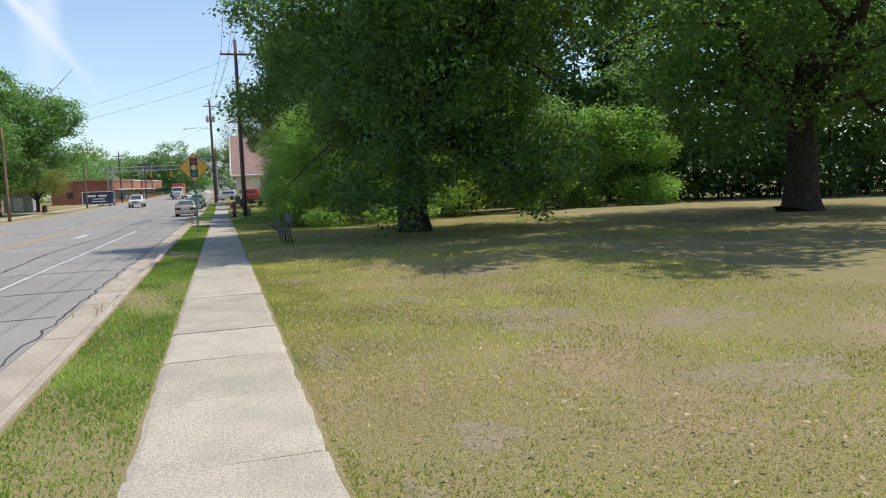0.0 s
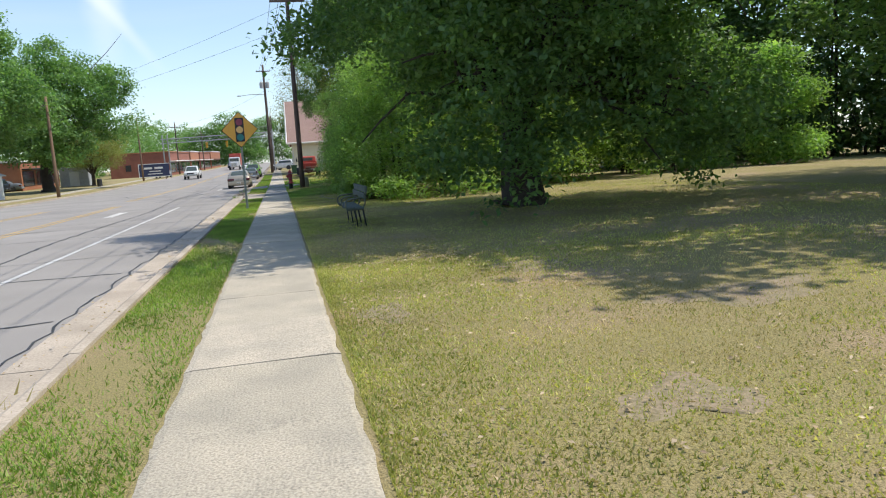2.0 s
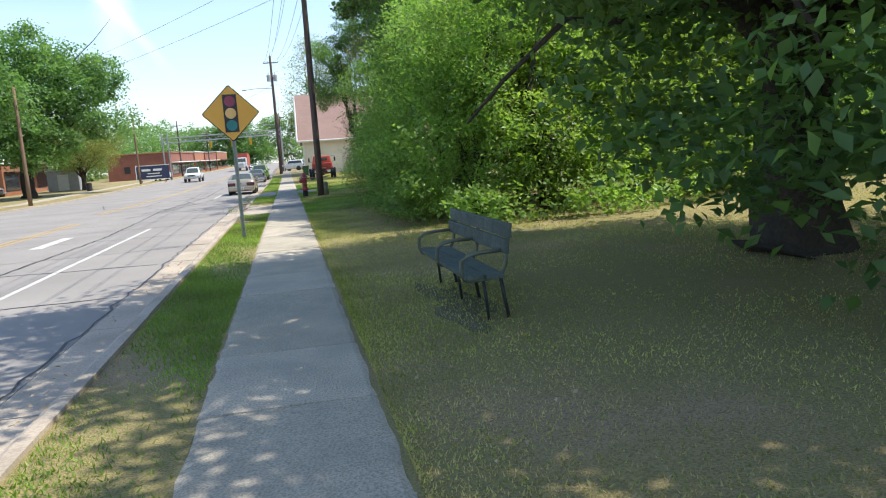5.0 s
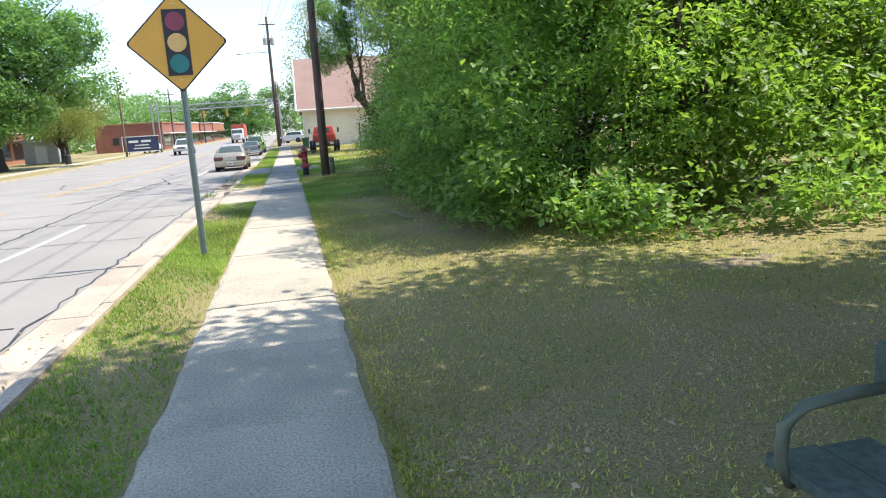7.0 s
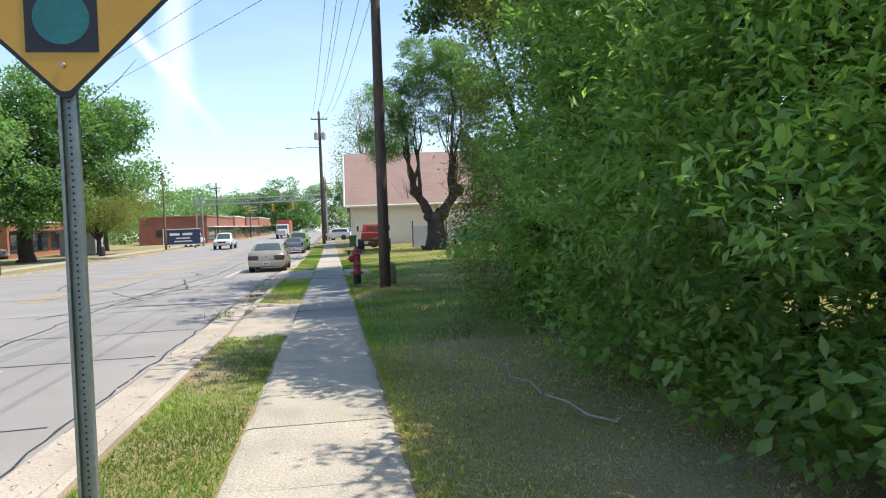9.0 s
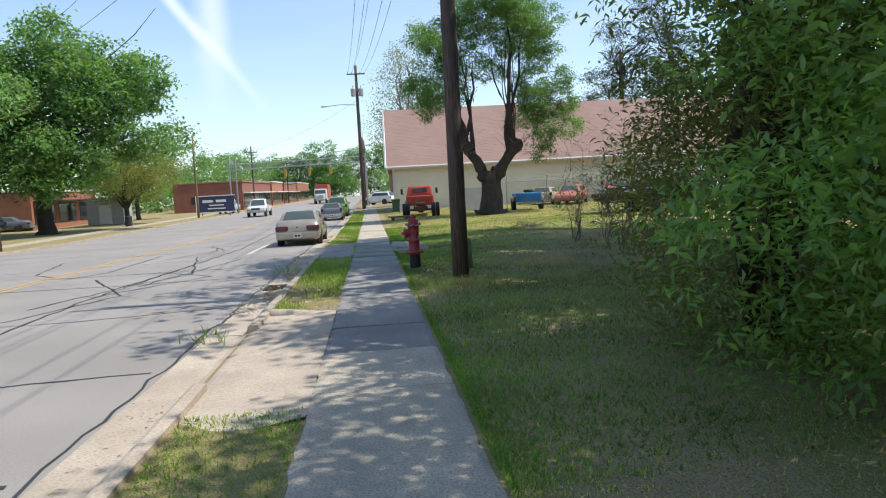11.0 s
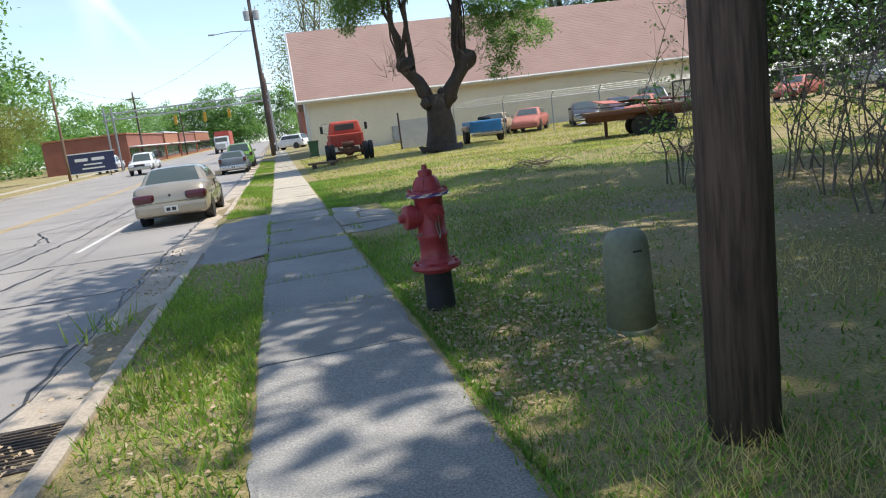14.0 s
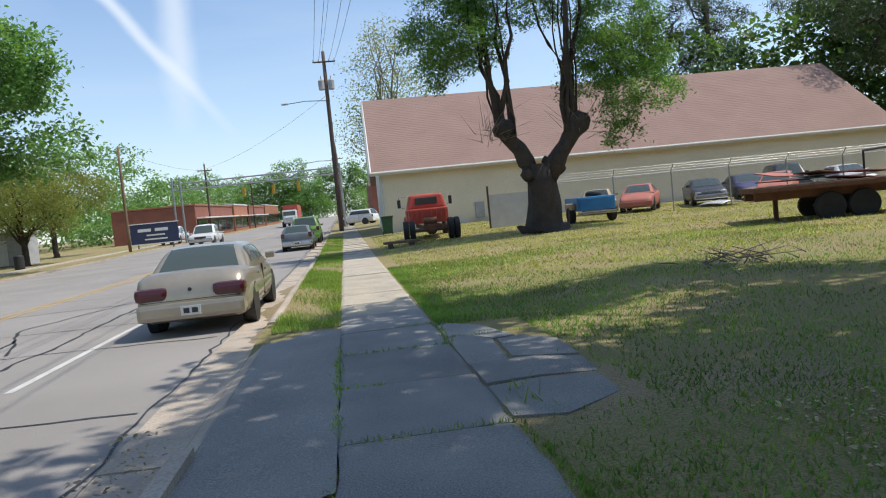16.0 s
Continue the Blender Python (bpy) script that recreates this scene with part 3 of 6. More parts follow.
def blades(name, x, y, hgt, wid, material, rng, label):
    n = len(x)
    p = np.stack([x, y, lot_z(x, y)], 1)
    a = rng.uniform(0, 2 * np.pi, n)
    s = np.stack([np.cos(a), np.sin(a), np.zeros(n)], 1) * (wid * rng.uniform(0.6, 1.4, n))[:, None]
    lean = rng.normal(size=(n, 3)) * 0.6
    lean[:, 2] = 1
    tip = p + unit(lean) * (hgt * rng.uniform(0.4, 1.4, n))[:, None]
    v = np.stack([p - s, p + s, tip], 1).reshape(-1, 3)
    ob = raw_mesh(name, v, np.arange(n * 3).reshape(-1, 3), material)
    return tagged(ob, label, "grass", kind="stuff")


rng = np.random.default_rng(7)
def patchy(x, y):
    return np.sin(x * 0.8 + 1.3 * np.sin(y * 0.45)) + np.sin(y * 0.7 + 1.1 * np.sin(x * 0.6 + 2)) + 0.5 * np.sin(x * 2.3 + y * 1.9)


def scatter(n, x0, x1, y0, y1, near=0.0):
    f = rng.random(n) ** (1 + near)
    return x0 + (x1 - x0) * f, rng.uniform(y0, y1, n)


xa, ya = scatter(170000, 0.66, 8.5, -5.2, 10, 0.5)
xb, yb = scatter(210000, 0.66, 15, 8, 34.5, 0.9)
x, y = np.concatenate([xa, xb]), np.concatenate([ya, yb])
k = (patchy(x, y) + rng.normal(size=len(x)) * 0.8 > -1.3) & ~((y > 27) & (x > 3.3))
dry = patchy(x + 7, y * 1.2 + 3) + rng.normal(size=len(x)) * 0.9 > 0.55
blades("lawn_grass", x[k & ~dry], y[k & ~dry], np.full((k & ~dry).sum(), 0.032), 0.0075, M_LAWNBLADE, rng, "short mown green lawn grass")
blades("dry_grass", x[k & dry], y[k & dry], np.full((k & dry).sum(), 0.026), 0.005, M_DRY, rng, "straw-coloured dry grass in the lawn")
x, y = scatter(190000, 0.66, 12, 33.5, 66, 1.0)
k = (patchy(x, y) + rng.normal(size=len(x)) * 0.8 > -0.5) & ~((x > 3) & (y > 44) & (y < 50.5) & (rng.random(len(x)) < 0.5)) & ~((x < 1.7) & (y > 51) & (y < 55.3))
blades("lot_grass", x[k], y[k], np.full(k.sum(), 0.055), 0.0075, M_LOTBLADE, rng, "longer tufted grass on the lot")
x, y = scatter(120000, -1.58, -0.64, -6, 35.4)
k = patchy(x * 2, y) + rng.normal(size=len(x)) * 0.8 > -0.9
blades("verge_grass", x[k], y[k], np.full(k.sum(), 0.042), 0.0065, M_BLADE, rng, "mown grass verge between kerb and pavement")
x, y = scatter(90000, -1.62, -0.63, 40.4, 95)
k = (patchy(x * 2, y) + rng.normal(size=len(x)) * 0.8 > -0.4) & ~((y > CUT2 - 0.2) & (y < CUT3 + 0.2))
blades("weedy_grass", x[k], y[k], np.full(k.sum(), 0.10), 0.008, M_BLADE, rng, "weedy long grass along the broken kerb")
x, y = scatter(60000, 1, 26, 60, 89)
blades("far_lot_grass", x, y, np.full(len(x), 0.06), 0.02, M_LAWNBLADE, rng, "sunlit grass round the parked wrecks")
x, y = scatter(9000, 0.7, 4.2, 40.6, 45.2)
x2, y2 = rng.normal(1.6, .4, 1600), rng.normal(42.3, .4, 1600)
x, y = np.concatenate([x, np.maximum(x2, .7)]), np.concatenate([y, y2])
k = patchy(x * 1.6 + 3, y * 1.6) + rng.normal(size=len(x)) * .6 > 0.1
straw = blades("pine_straw", x[k], y[k], np.full(k.sum(), 0.11), 0.003, M_DRY, rng, "dry straw lying in the grass round the pole")
# leaf litter under the trees
for name, n, bx in (("leaf_litter", 9000, (2.0, 9, 43.6, 50.5)), ("leaf_litter", 1300, (-2.3, -1.75, 40, 52)), ("leaf_litter", 700, (-2.2, -1.65, 3, 36)), ("leaf_litter", 1700, (0.7, 1.7, 43.2, 47)), ("leaf_litter", 1800, (-1.55, -0.64, 40.3, 50)), ("leaf_litter", 2600, (2.3, 5.5, 25.5, 34)), ("leaf_litter", 1800, (0.8, 9, 3, 24)), ("leaf_litter", 1500, (0.7, 7, -5, 4)), ("leaf_litter", 900, (0.7, 4, 5, 12))):
    x, y = scatter(n, *bx)
    k = patchy(x * 1.3, y * 1.3) + rng.normal(size=n) > -0.3
    p = np.stack([x, y, lot_z(x, y) + 0.03], 1)[k]
    tagged(leaves(name, p, 0.045, M_LITTER, rng, droop=0.0, slim=0.28, flat=1.4), "brown fallen leaves lying in the grass", "leaves", kind="stuff")

# bare soil patches in the lawn
def soil_patch(x, y, rx, ry, seed, material=M_SOIL):
    rgn = random.Random(seed)
    bm = bmesh.new()
    rings = []
    for k in range(1, 6):
        ring = []
        for i in range(22):
            a = 2 * math.pi * i / 22
            w = k / 5 * (1 + (0.28 * math.sin(3 * a + seed) + 0.18 * math.sin(5 * a + 2 * seed) + rgn.uniform(-.14, .14)) * (k / 5))
            px, py = x + rx * w * math.cos(a), y + ry * w * math.sin(a)
            ring.append(bm.verts.new((px, py, lot_rise(px, py) - 0.02 + (0.005 if k < 5 else -0.004))))
        rings.append(ring)
    bm.faces.new(rings[0])
    for a, b in zip(rings, rings[1:]):
        for i in range(22):
            bm.faces.new((a[i], b[i], b[(i + 1) % 22], a[(i + 1) % 22]))
    bmesh.ops.recalc_face_normals(bm, faces=bm.faces)
    tagged(part("bare_patch", bm, material, smooth=True), "bare soil patch worn in the grass", "soil", kind="structure")


for i, (x, y, rx, ry) in enumerate(((4.3, -2.1, .8, .45), (3.5, 1.2, .7, .9), (1.65, -2.4, .25, .3), (5.3, 0.2, .7, .5), (2.6, 3.4, .5, .4), (1.2, 6.8, .3, .5), (4.6, 5.6, .9, .5), (3.4, 8.4, .5, .5), (2.3, -4.0, .35, .2), (1.0, -3.2, .16, .3), (1.0, 0.3, .18, .7), (1.05, 9.3, .25, .5), (4.6, 22.9, .7, .25), (3.0, 47.4, .9, 1.0), (5.2, 48.6, 1.2, .8), (6.8, 57.8, 1.4, .5))):
    soil_patch(x, y, rx, ry, i)

def dirt_strip(x0, x1, y0, y1, z, seed):
    """Washed-in soil lying in the gutter, with a ragged edge."""
    rgn = random.Random(seed)
    bm = bmesh.new()
    n = int((y1 - y0) / 0.18)
    rows = []
    for i in range(n + 1):
        y = y0 + (y1 - y0) * i / n
        e = math.sin(math.pi * i / n) ** 0.4
        w = (x1 - x0) * (0.45 + 0.35 * math.sin(i * 0.31 + seed) + rgn.uniform(-.18, .18)) * e
        rows.append([bm.verts.new((x1 - max(w, .01) * k, y, z + (0.012 if k == 0.5 else (0.02 if k == 0 else -0.004)) * e)) for k in (0, 0.5, 1)])
    for a, b in zip(rows, rows[1:]):
        for k in range(2):
            bm.faces.new((a[k], b[k], b[k + 1], a[k + 1]))
    bmesh.ops.recalc_face_normals(bm, faces=bm.faces)
    tagged(part("gutter_dirt", bm, M_SOIL, smooth=True), "brown soil and litter washed into the gutter", "soil", kind="structure")


dirt_strip(-2.35, -1.78, 40.6, 50.2, -0.098, 3)
dirt_strip(-2.3, -1.80, 56.2, 66.0, -0.098, 8)
soil_patch(-0.85, 40.6, .25, .35, 41)

# bare soil below the bench, with the shade there put into its colour
M_SHADESOIL = mat("shaded_soil", (0.16, 0.13, 0.085), (0.20, 0.18, 0.085), (0.09, 0.075, 0.05), scale=3.0, fine=30, rough=0.95, bump=0.9, depth=0.02, finemix=0.5)
soil_patch(1.85, 17.2, .34, 1.4, 52, M_SHADESOIL)

# ---- trees ----
OAK = [(-1.2, 0, 8, 5.4, 5.2, 3.6), (2.5, -1, 8.4, 5.2, 5, 3.8), (0, 1.6, 7.6, 5, 3.8, 4), (0.5, -2.5, 6.6, 4.2, 3.4, 2.6), (0, 0, 11.5, 4.4, 4.4, 2.6)]
OAK += [(4.0 * math.cos(a) * (0.95 if math.cos(a) > 0 else 0.8), 3.7 * math.sin(a), 3.9 if math.sin(a) < 0.3 else 6.0, 2.3, 2.1, 2.2 + 0.3 * math.sin(3 * a)) for a in [i * 0.785 for i in range(8)]]
OAK += [(5.2, -1.0, 2.6, 2.2, 1.3, 1.1), (3.2, -3.6, 2.7, 1.6, 1.2, 1.1), (-2.4, -2.6, 3.0, 1.5, 1.4, 1.3), (-1.0, -5.0, 8.0, 3.6, 2.4, 2.0), (3.0, -5.2, 8.4, 3.6, 2.4, 2.0)]
OAK += [(3.4 * math.cos(a) + 0.3, 3.2 * math.sin(a) - 0.3, 2.1 + 0.25 * math.sin(2 * a), 1.3, 1.2, 1.0) for a in [0.3 + i * 0.63 for i in range(10)] if math.sin(a) < 0.15]
tree("oak_tree", (6.6, 17.6, 0.0), 15, 0.52, OAK,
     L_OAK, "large dark broad-crowned tree on the lawn, drooping branches", n=6200, per=24, size=0.165, spread=0.28, seed=11, limbs=18, fork=0.22, lobe=(210, 0.9, 1.7), inner=0.3, clear=(-3.2, 4.2))
tree("oak_tree", (22.2, 15.8, 0.1), 15, 0.62,
     [(-1, 0, 8.4, 6, 5.5, 3.8), (3, 1, 8.6, 5.5, 5.5, 4), (-4, 0.5, 5.2, 3.4, 3, 2.4), (4.5, -1, 5.4, 3.6, 3, 2.4), (0, -3, 6, 4, 3, 2.4), (-3, -2.5, 4, 2.6, 2, 1.8), (2.5, -3, 4.2, 2.6, 2, 1.8), (-6.5, -2, 7, 3.4, 3, 3), (-2, -6, 8.5, 4, 3, 2.6), (5, -5.5, 8.5, 4, 3, 2.6), (-5.5, -5.5, 9.5, 3.5, 3, 2.4)],
     L_OAK, "large dark shade tree with a flared trunk on the lawn", n=2400, per=22, size=0.23, spread=0.36, seed=12, limbs=12, fork=0.3, lobe=(130, 1.0, 1.9), inner=0.3)
def woods(name, blobs, leafm, label, n, per, size, spread, seed, trunks=6, slim=0.3, category="trees", lobe=None):
    """A belt of trees or shrubs whose stems cannot be told apart."""
    rngw = np.random.default_rng(seed)
    root = thing(name, (0, 0, 0), label, category, kind="stuff")
    c = shell(rngw, lobes(rngw, blobs, *lobe) if lobe else blobs, n, 0.6)
    c = c[c[:, 2] > 0.15]
    leaves("foliage", sprays(rngw, c, per, spread), size, leafm, rngw, root, slim=slim)
    bm = bmesh.new()
    big = [q for q in blobs if q[3] > 0.95]
    for i in range(trunks):
        bl = big[i % len(big)]
        a = (bl[0] + rngw.uniform(.1, .5) * bl[3], bl[1] + rngw.uniform(.0, .5) * bl[4], 0)
        tube(bm, [(a[0], a[1], -0.1), (a[0] + rngw.normal() * 0.2, a[1], bl[2] * 0.6), (a[0] + rngw.normal() * 0.5, a[1] + rngw.normal() * 0.4, bl[2] + bl[5] * 0.5)], [0.10, 0.075, 0.03], 7)
    part("stems", bm, M_BARK, root, smooth=True)
    return root


# dense thicket beside the pavement
TH = []
rt = random.Random(21)
for yy in (26.6, 28.6, 30.6, 32.6, 34.4):
    e = 4.15 if yy < 35 else 4.6
    TH += [(e + rt.uniform(-.1, .25), yy, 1.5, 1.75, 1.6, 1.7), (e + 0.35 + rt.uniform(-.2, .2), yy + rt.uniform(-.3, .3), 3.8, 2.0, 1.8, 1.7), (e + 1.5, yy, 5.2, 1.9, 1.9, 1.5)]
TH2 = []
for xx in (6.4, 8.4, 10.4, 12.4, 14.6):
    yb = 26.4 + (xx - 5) * 0.12
    TH2 += [(xx, yb, 1.3, 1.8, 1.6, 1.5), (xx + 0.4, yb + 1.3, 3.2, 1.9, 1.7, 1.5), (xx - 0.2, yb + 2.8, 5.2, 2.0, 1.9, 1.6), (xx + 0.2, yb + 4.0, 7.0, 1.9, 1.8, 1.6)]
    for q in range(7):
        zq = rt.uniform(0.8, 6.2)
        TH2.append((xx + rt.uniform(-1.1, 1.1), yb - 1.5 + zq * 0.62 + rt.uniform(-.2, .3), zq, rt.uniform(.5, .8), rt.uniform(.5, .8), rt.uniform(.45, .7)))
for yy in (26.6, 28.6, 30.6, 32.6, 34.4):
    for q in range(6):
        zq = rt.uniform(0.7, 5.0)
        TH.append((2.75 + zq * 0.16 + rt.uniform(-.1, .3), yy + rt.uniform(-1, 1), zq, rt.uniform(.4, .65), rt.uniform(.4, .65), rt.uniform(.4, .6)))
woods("thicket", TH, L_THICKET, "dense green thicket of leafy shrubs beside the pavement", 5200, 22, 0.108, 0.15, 31, 5, category="shrubs", slim=0.2, lobe=(330, 0.4, 0.85))
woods("thicket", TH2, L_SUN, "bright sunlit thicket along the back of the lawn", 4600, 22, 0.14, 0.19, 32, 4, category="shrubs", slim=0.26, lobe=(260, 0.5, 1.0))
SB = [(16.8 + 1.5 * i + rt.uniform(-.7, .7), 30.6 - 0.3 * i + rt.uniform(-.9, .9), z + rt.uniform(-.7, .7), rt.uniform(.7, 1.3), rt.uniform(.7, 1.2), rt.uniform(.6, 1.0)) for i in range(6) for z in (1.3, 3.0, 4.8)]
woods("thicket", SB, L_THICKET, "bright sunlit shrubs before the dark woods", 1500, 22, 0.19, 0.34, 40, 5, category="shrubs", slim=0.28)
# low broad-leaved plants at the thicket's foot
LB = [(x0, y0, 0.45, 0.55, 0.45, 0.45) for x0, y0 in ((4.2, 24.9), (5.0, 24.4), (5.9, 24.3), (6.8, 24.2), (7.9, 24.1), (9.0, 24.3), (3.3, 26.3), (3.0, 27.4), (3.1, 28.6), (2.75, 29.8))]
woods("low_plants", LB, L_BROAD, "pale green broad-leaved weeds at the foot of the thicket", 300, 13, 0.125, 0.16, 33, 0, slim=0.33, category="plants")
BOLD = [(2.75 + z * 0.13 + rt.uniform(-.1, .15), 25.6 + k * 0.62 + rt.uniform(-.3, .3), z, .32, .32, .28) for k in range(13) for z in (rt.uniform(.5, 1.2), rt.uniform(1.6, 2.8), rt.uniform(3.0, 4.6))]
woods("large_leaved_shrub", BOLD, L_BROAD, "pale large-leaved shoots growing out of the thicket", 380, 9, 0.13, 0.12, 34, 0, slim=0.3, category="shrub")
# taller trees that rise behind the thicket
for i, (tx, ty, th) in enumerate(((6.2, 33.0, 11), (7.0, 38.0, 11.5), (16, 38, 13))):
    tree("roadside_tree", (tx, ty, 0), th, 0.22, [(0, 0, th * 0.75, 2.7, 2.6, 2.8), (0.8, 0.5, th * 0.5, 2.5, 2.4, 2.4), (-0.9, -0.3, th * 0.58, 2.2, 2.2, 2.2)],
         L_WOOD, "tall leafy tree rising behind the thicket", n=650, per=24, size=0.17, spread=0.32, seed=50 + i, limbs=6, fork=0.4, group="trees behind the thicket")
# light evergreen shrub nearest the pole
woods("feathery_shrub", [(3.6, 36.0, 1.4, 1.2, 1.2, 1.5), (3.6, 36.1, 3.2, 1.2, 1.2, 1.5), (3.6, 36.0, 4.8, 1.0, 1.0, 1.4)], L_YOUNG, "feathery yellow-green shrub at the thicket's end", 900, 24, 0.09, 0.22, 35, 5, slim=0.16, category="shrub")
# dark woods closing the lawn
WD = []
for i in range(15):
    xx = 13 + i * 3.4
    yy = 37 - max(0, xx - 20) * 0.62
    WD += [(xx, yy, 1.8, 2.6, 2.2, 2.0), (xx + 1.7, yy + 0.8, 2.4, 2.6, 2.2, 2.4), (xx, yy + 1.5, 7, 3.2, 2.6, 3.4), (xx, yy + 2.5, 12, 3.2, 2.8, 3.2)]
woods("woods", WD, L_WOOD, "dark dense woods closing the lawn", 4200, 18, 0.36, 0.42, 36, 40, category="woods", lobe=(260, 1.0, 2.0))
# tall shade trees on the lot, beside the walk's last stretch, and one beside the lawn
for i, (tx, ty, th, bl) in enumerate((
        (12.5, 45.0, 14, [(0, 0, 11.5, 4.2, 3.8, 2.2), (-4, -1.5, 11, 3.2, 3.2, 1.8), (-4.2, 2.6, 11, 3.2, 3.0, 1.8), (-7.0, 0, 12, 2.8, 2.8, 1.6), (-8.0, -3.2, 12, 2.2, 2.2, 1.2), (-6.6, 3.6, 12, 2.6, 2.6, 1.3)]),
        (13.5, 39.0, 13, [(0, 0, 10.5, 3.6, 3.4, 2.2), (-3, 1, 10.5, 3, 3, 1.6), (-6, 1, 11, 3, 2.6, 1.6), (-7.6, -.8, 11.6, 2.2, 2.2, 1.3)]),
        (15.0, 51.5, 14, [(0, 0, 11.5, 4.2, 3.8, 2.2), (-4, -1, 11.2, 3.6, 3.4, 1.9), (-7.4, -1.5, 11.8, 3.0, 3.2, 1.7), (-3.5, 4.0, 11.4, 3.6, 3.0, 1.7), (-7.2, 3.6, 11.8, 2.8, 2.8, 1.5), (-9.0, 0.6, 12.4, 2.0, 2.4, 1.2), (-5.5, -4.0, 11.5, 2.8, 2.4, 1.5), (-8.5, -3.4, 11.8, 2.4, 2.6, 1.4), (-10.2, -1.6, 11.8, 2.2, 2.8, 1.3), (-10.0, 2.4, 11.8, 2.0, 2.6, 1.3)]),
        (20.5, 3.5, 14, [(-2, 1, 10, 4.6, 4, 2.4), (-6, 2, 10, 3.8, 3.8, 2.0), (-9, 4.5, 10.5, 3.2, 3.0, 1.8), (-5, 6, 10, 3.4, 3, 2)]))):
    tree("shade_tree", (tx, ty, 0.1), th, 0.3, bl, L_WOOD, "tall shade tree with a high leafy crown", n=(460, 380, 1750, 800)[i], per=18, size=0.27, spread=0.34, seed=70 + i, limbs=8, fork=0.6, inner=0.3, lobe=((40, 28, 74, 40)[i], 0.7, 1.4), group="shade trees on the lot")
# distant woods that close the view on both sides
def belt(x0, y0, x1, y1, n, h, label, seed, count=1500, leafm=None):
    rb = random.Random(seed)
    bl = []
    for i in range(n):
        f = (i + 0.5) / n
        hh = h * rb.uniform(0.75, 1.2)
        w = math.hypot(x1 - x0, y1 - y0) / n
        bl += [(x0 + (x1 - x0) * f, y0 + (y1 - y0) * f, hh * 0.3, w * 0.8, w * 0.7, hh * 0.34), (x0 + (x1 - x0) * f + rb.uniform(-1, 1), y0 + (y1 - y0) * f + rb.uniform(-1, 1), hh * 0.68, w * 0.7, w * 0.6, hh * 0.34)]
    return woods("distant_woods", bl, leafm or L_FAR, label, int(count * 1.3), 16, h * 0.042, h * 0.05, seed, 0, category="woods", lobe=(n * 26, h * 0.09, h * 0.16))


belt(62, -30, 50, 60, 12, 15, "dark woods beyond the lawn", 81, 1500, L_WOOD)
belt(-60, -30, -48, 90, 14, 13, "green trees far behind the far side of the street", 82, 1500)
belt(-48, 120, -38, 330, 16, 16, "hazy green trees behind the shops", 83, 2200)
belt(-34, 292, -6, 292, 5, 17, "round green trees beyond the shops", 88, 900)
belt(-30, 350, 22, 350, 8, 20, "hazy trees at the end of the street", 84, 1300)
belt(20, 150, 12, 330, 12, 13, "green trees along the street's far end", 85, 1000)
belt(34, 108, 70, 96, 8, 17, "tall trees behind the long building", 86, 1200, L_WOOD)
belt(46, 60, 60, 96, 6, 16, "tall dark trees beside the yard", 87, 1000, L_WOOD)
WD2 = [(11 + i * 3.6, 43 - max(0, 11 + i * 3.6 - 20) * 0.62, h, 3.4, 2.4, 2.6) for i in range(15) for h in (1.8, 5.5, 9.5, 13.5)]
woods("woods", WD2, L_WOOD, "deep dark woods behind the first trees", 3000, 14, 0.55, 0.55, 38, 0, category="woods")
# a wall of trees behind and right of the camera's start closes the place
WD = [(16 + i * 3.5, -14 - (i % 3), h, 3.4, 3, 3.4) for i in range(8) for h in (3, 8.5)]
woods("woods", WD, L_WOOD, "shaded woods beyond the lawn", 1200, 20, 0.36, 0.5, 37, 10, category="woods")

# ---- buildings ----
M_STUCCO = mat("cream_wall", (0.82, 0.745, 0.57), (0.76, 0.69, 0.53), (0.66, 0.60, 0.45), scale=0.5, fine=12, rough=0.9, bump=0.15)
M_TRIM = mat("white_trim", (0.75, 0.74, 0.70), (0.68, 0.67, 0.63), rough=0.7, bump=0.1)
M_SHINGLE = mat("red_brown_shingle", (0.30, 0.20, 0.165), (0.265, 0.172, 0.142), (0.21, 0.135, 0.11), scale=0.6, fine=14, rough=0.95, bump=0.3)
M_BRICK = mat("red_brick", (0.30, 0.115, 0.075), (0.24, 0.09, 0.06), (0.18, 0.07, 0.05), scale=0.8, fine=9, rough=0.9, bump=0.3)
M_BRICK2 = mat("orange_brick", (0.40, 0.17, 0.09), (0.33, 0.13, 0.07), scale=0.8, fine=9, rough=0.9, bump=0.3)
M_DARK = mat("dark_recess", (0.03, 0.03, 0.032), rough=0.5, bump=0.0)
M_GLASS = glassmat("window_glass")
M_GALV = mat("galvanised_steel", (0.42, 0.43, 0.44), (0.34, 0.35, 0.36), rough=0.45, metal=0.8, bump=0.1, fine=60)
M_GREY = mat("grey_paint", (0.45, 0.46, 0.46), (0.38, 0.38, 0.38), rough=0.7, bump=0.1)


def window(parent, x0, x1, z0, z1, y, frame_mat):
    """A window on a wall that faces -y."""
    w = part("window", nbox(x0, x1, y - 0.03, y + 0.05, z0, z1), M_DARK, parent)
    part("pane", nbox(x0 + .06, x1 - .06, y - 0.045, y - 0.035, z0 + .06, z1 - .06), M_GLASS, w)
    part("sill", nbox(x0 - .05, x1 + .05, y - 0.10, y - 0.031, z0 - .06, z0), frame_mat, w)
    return w


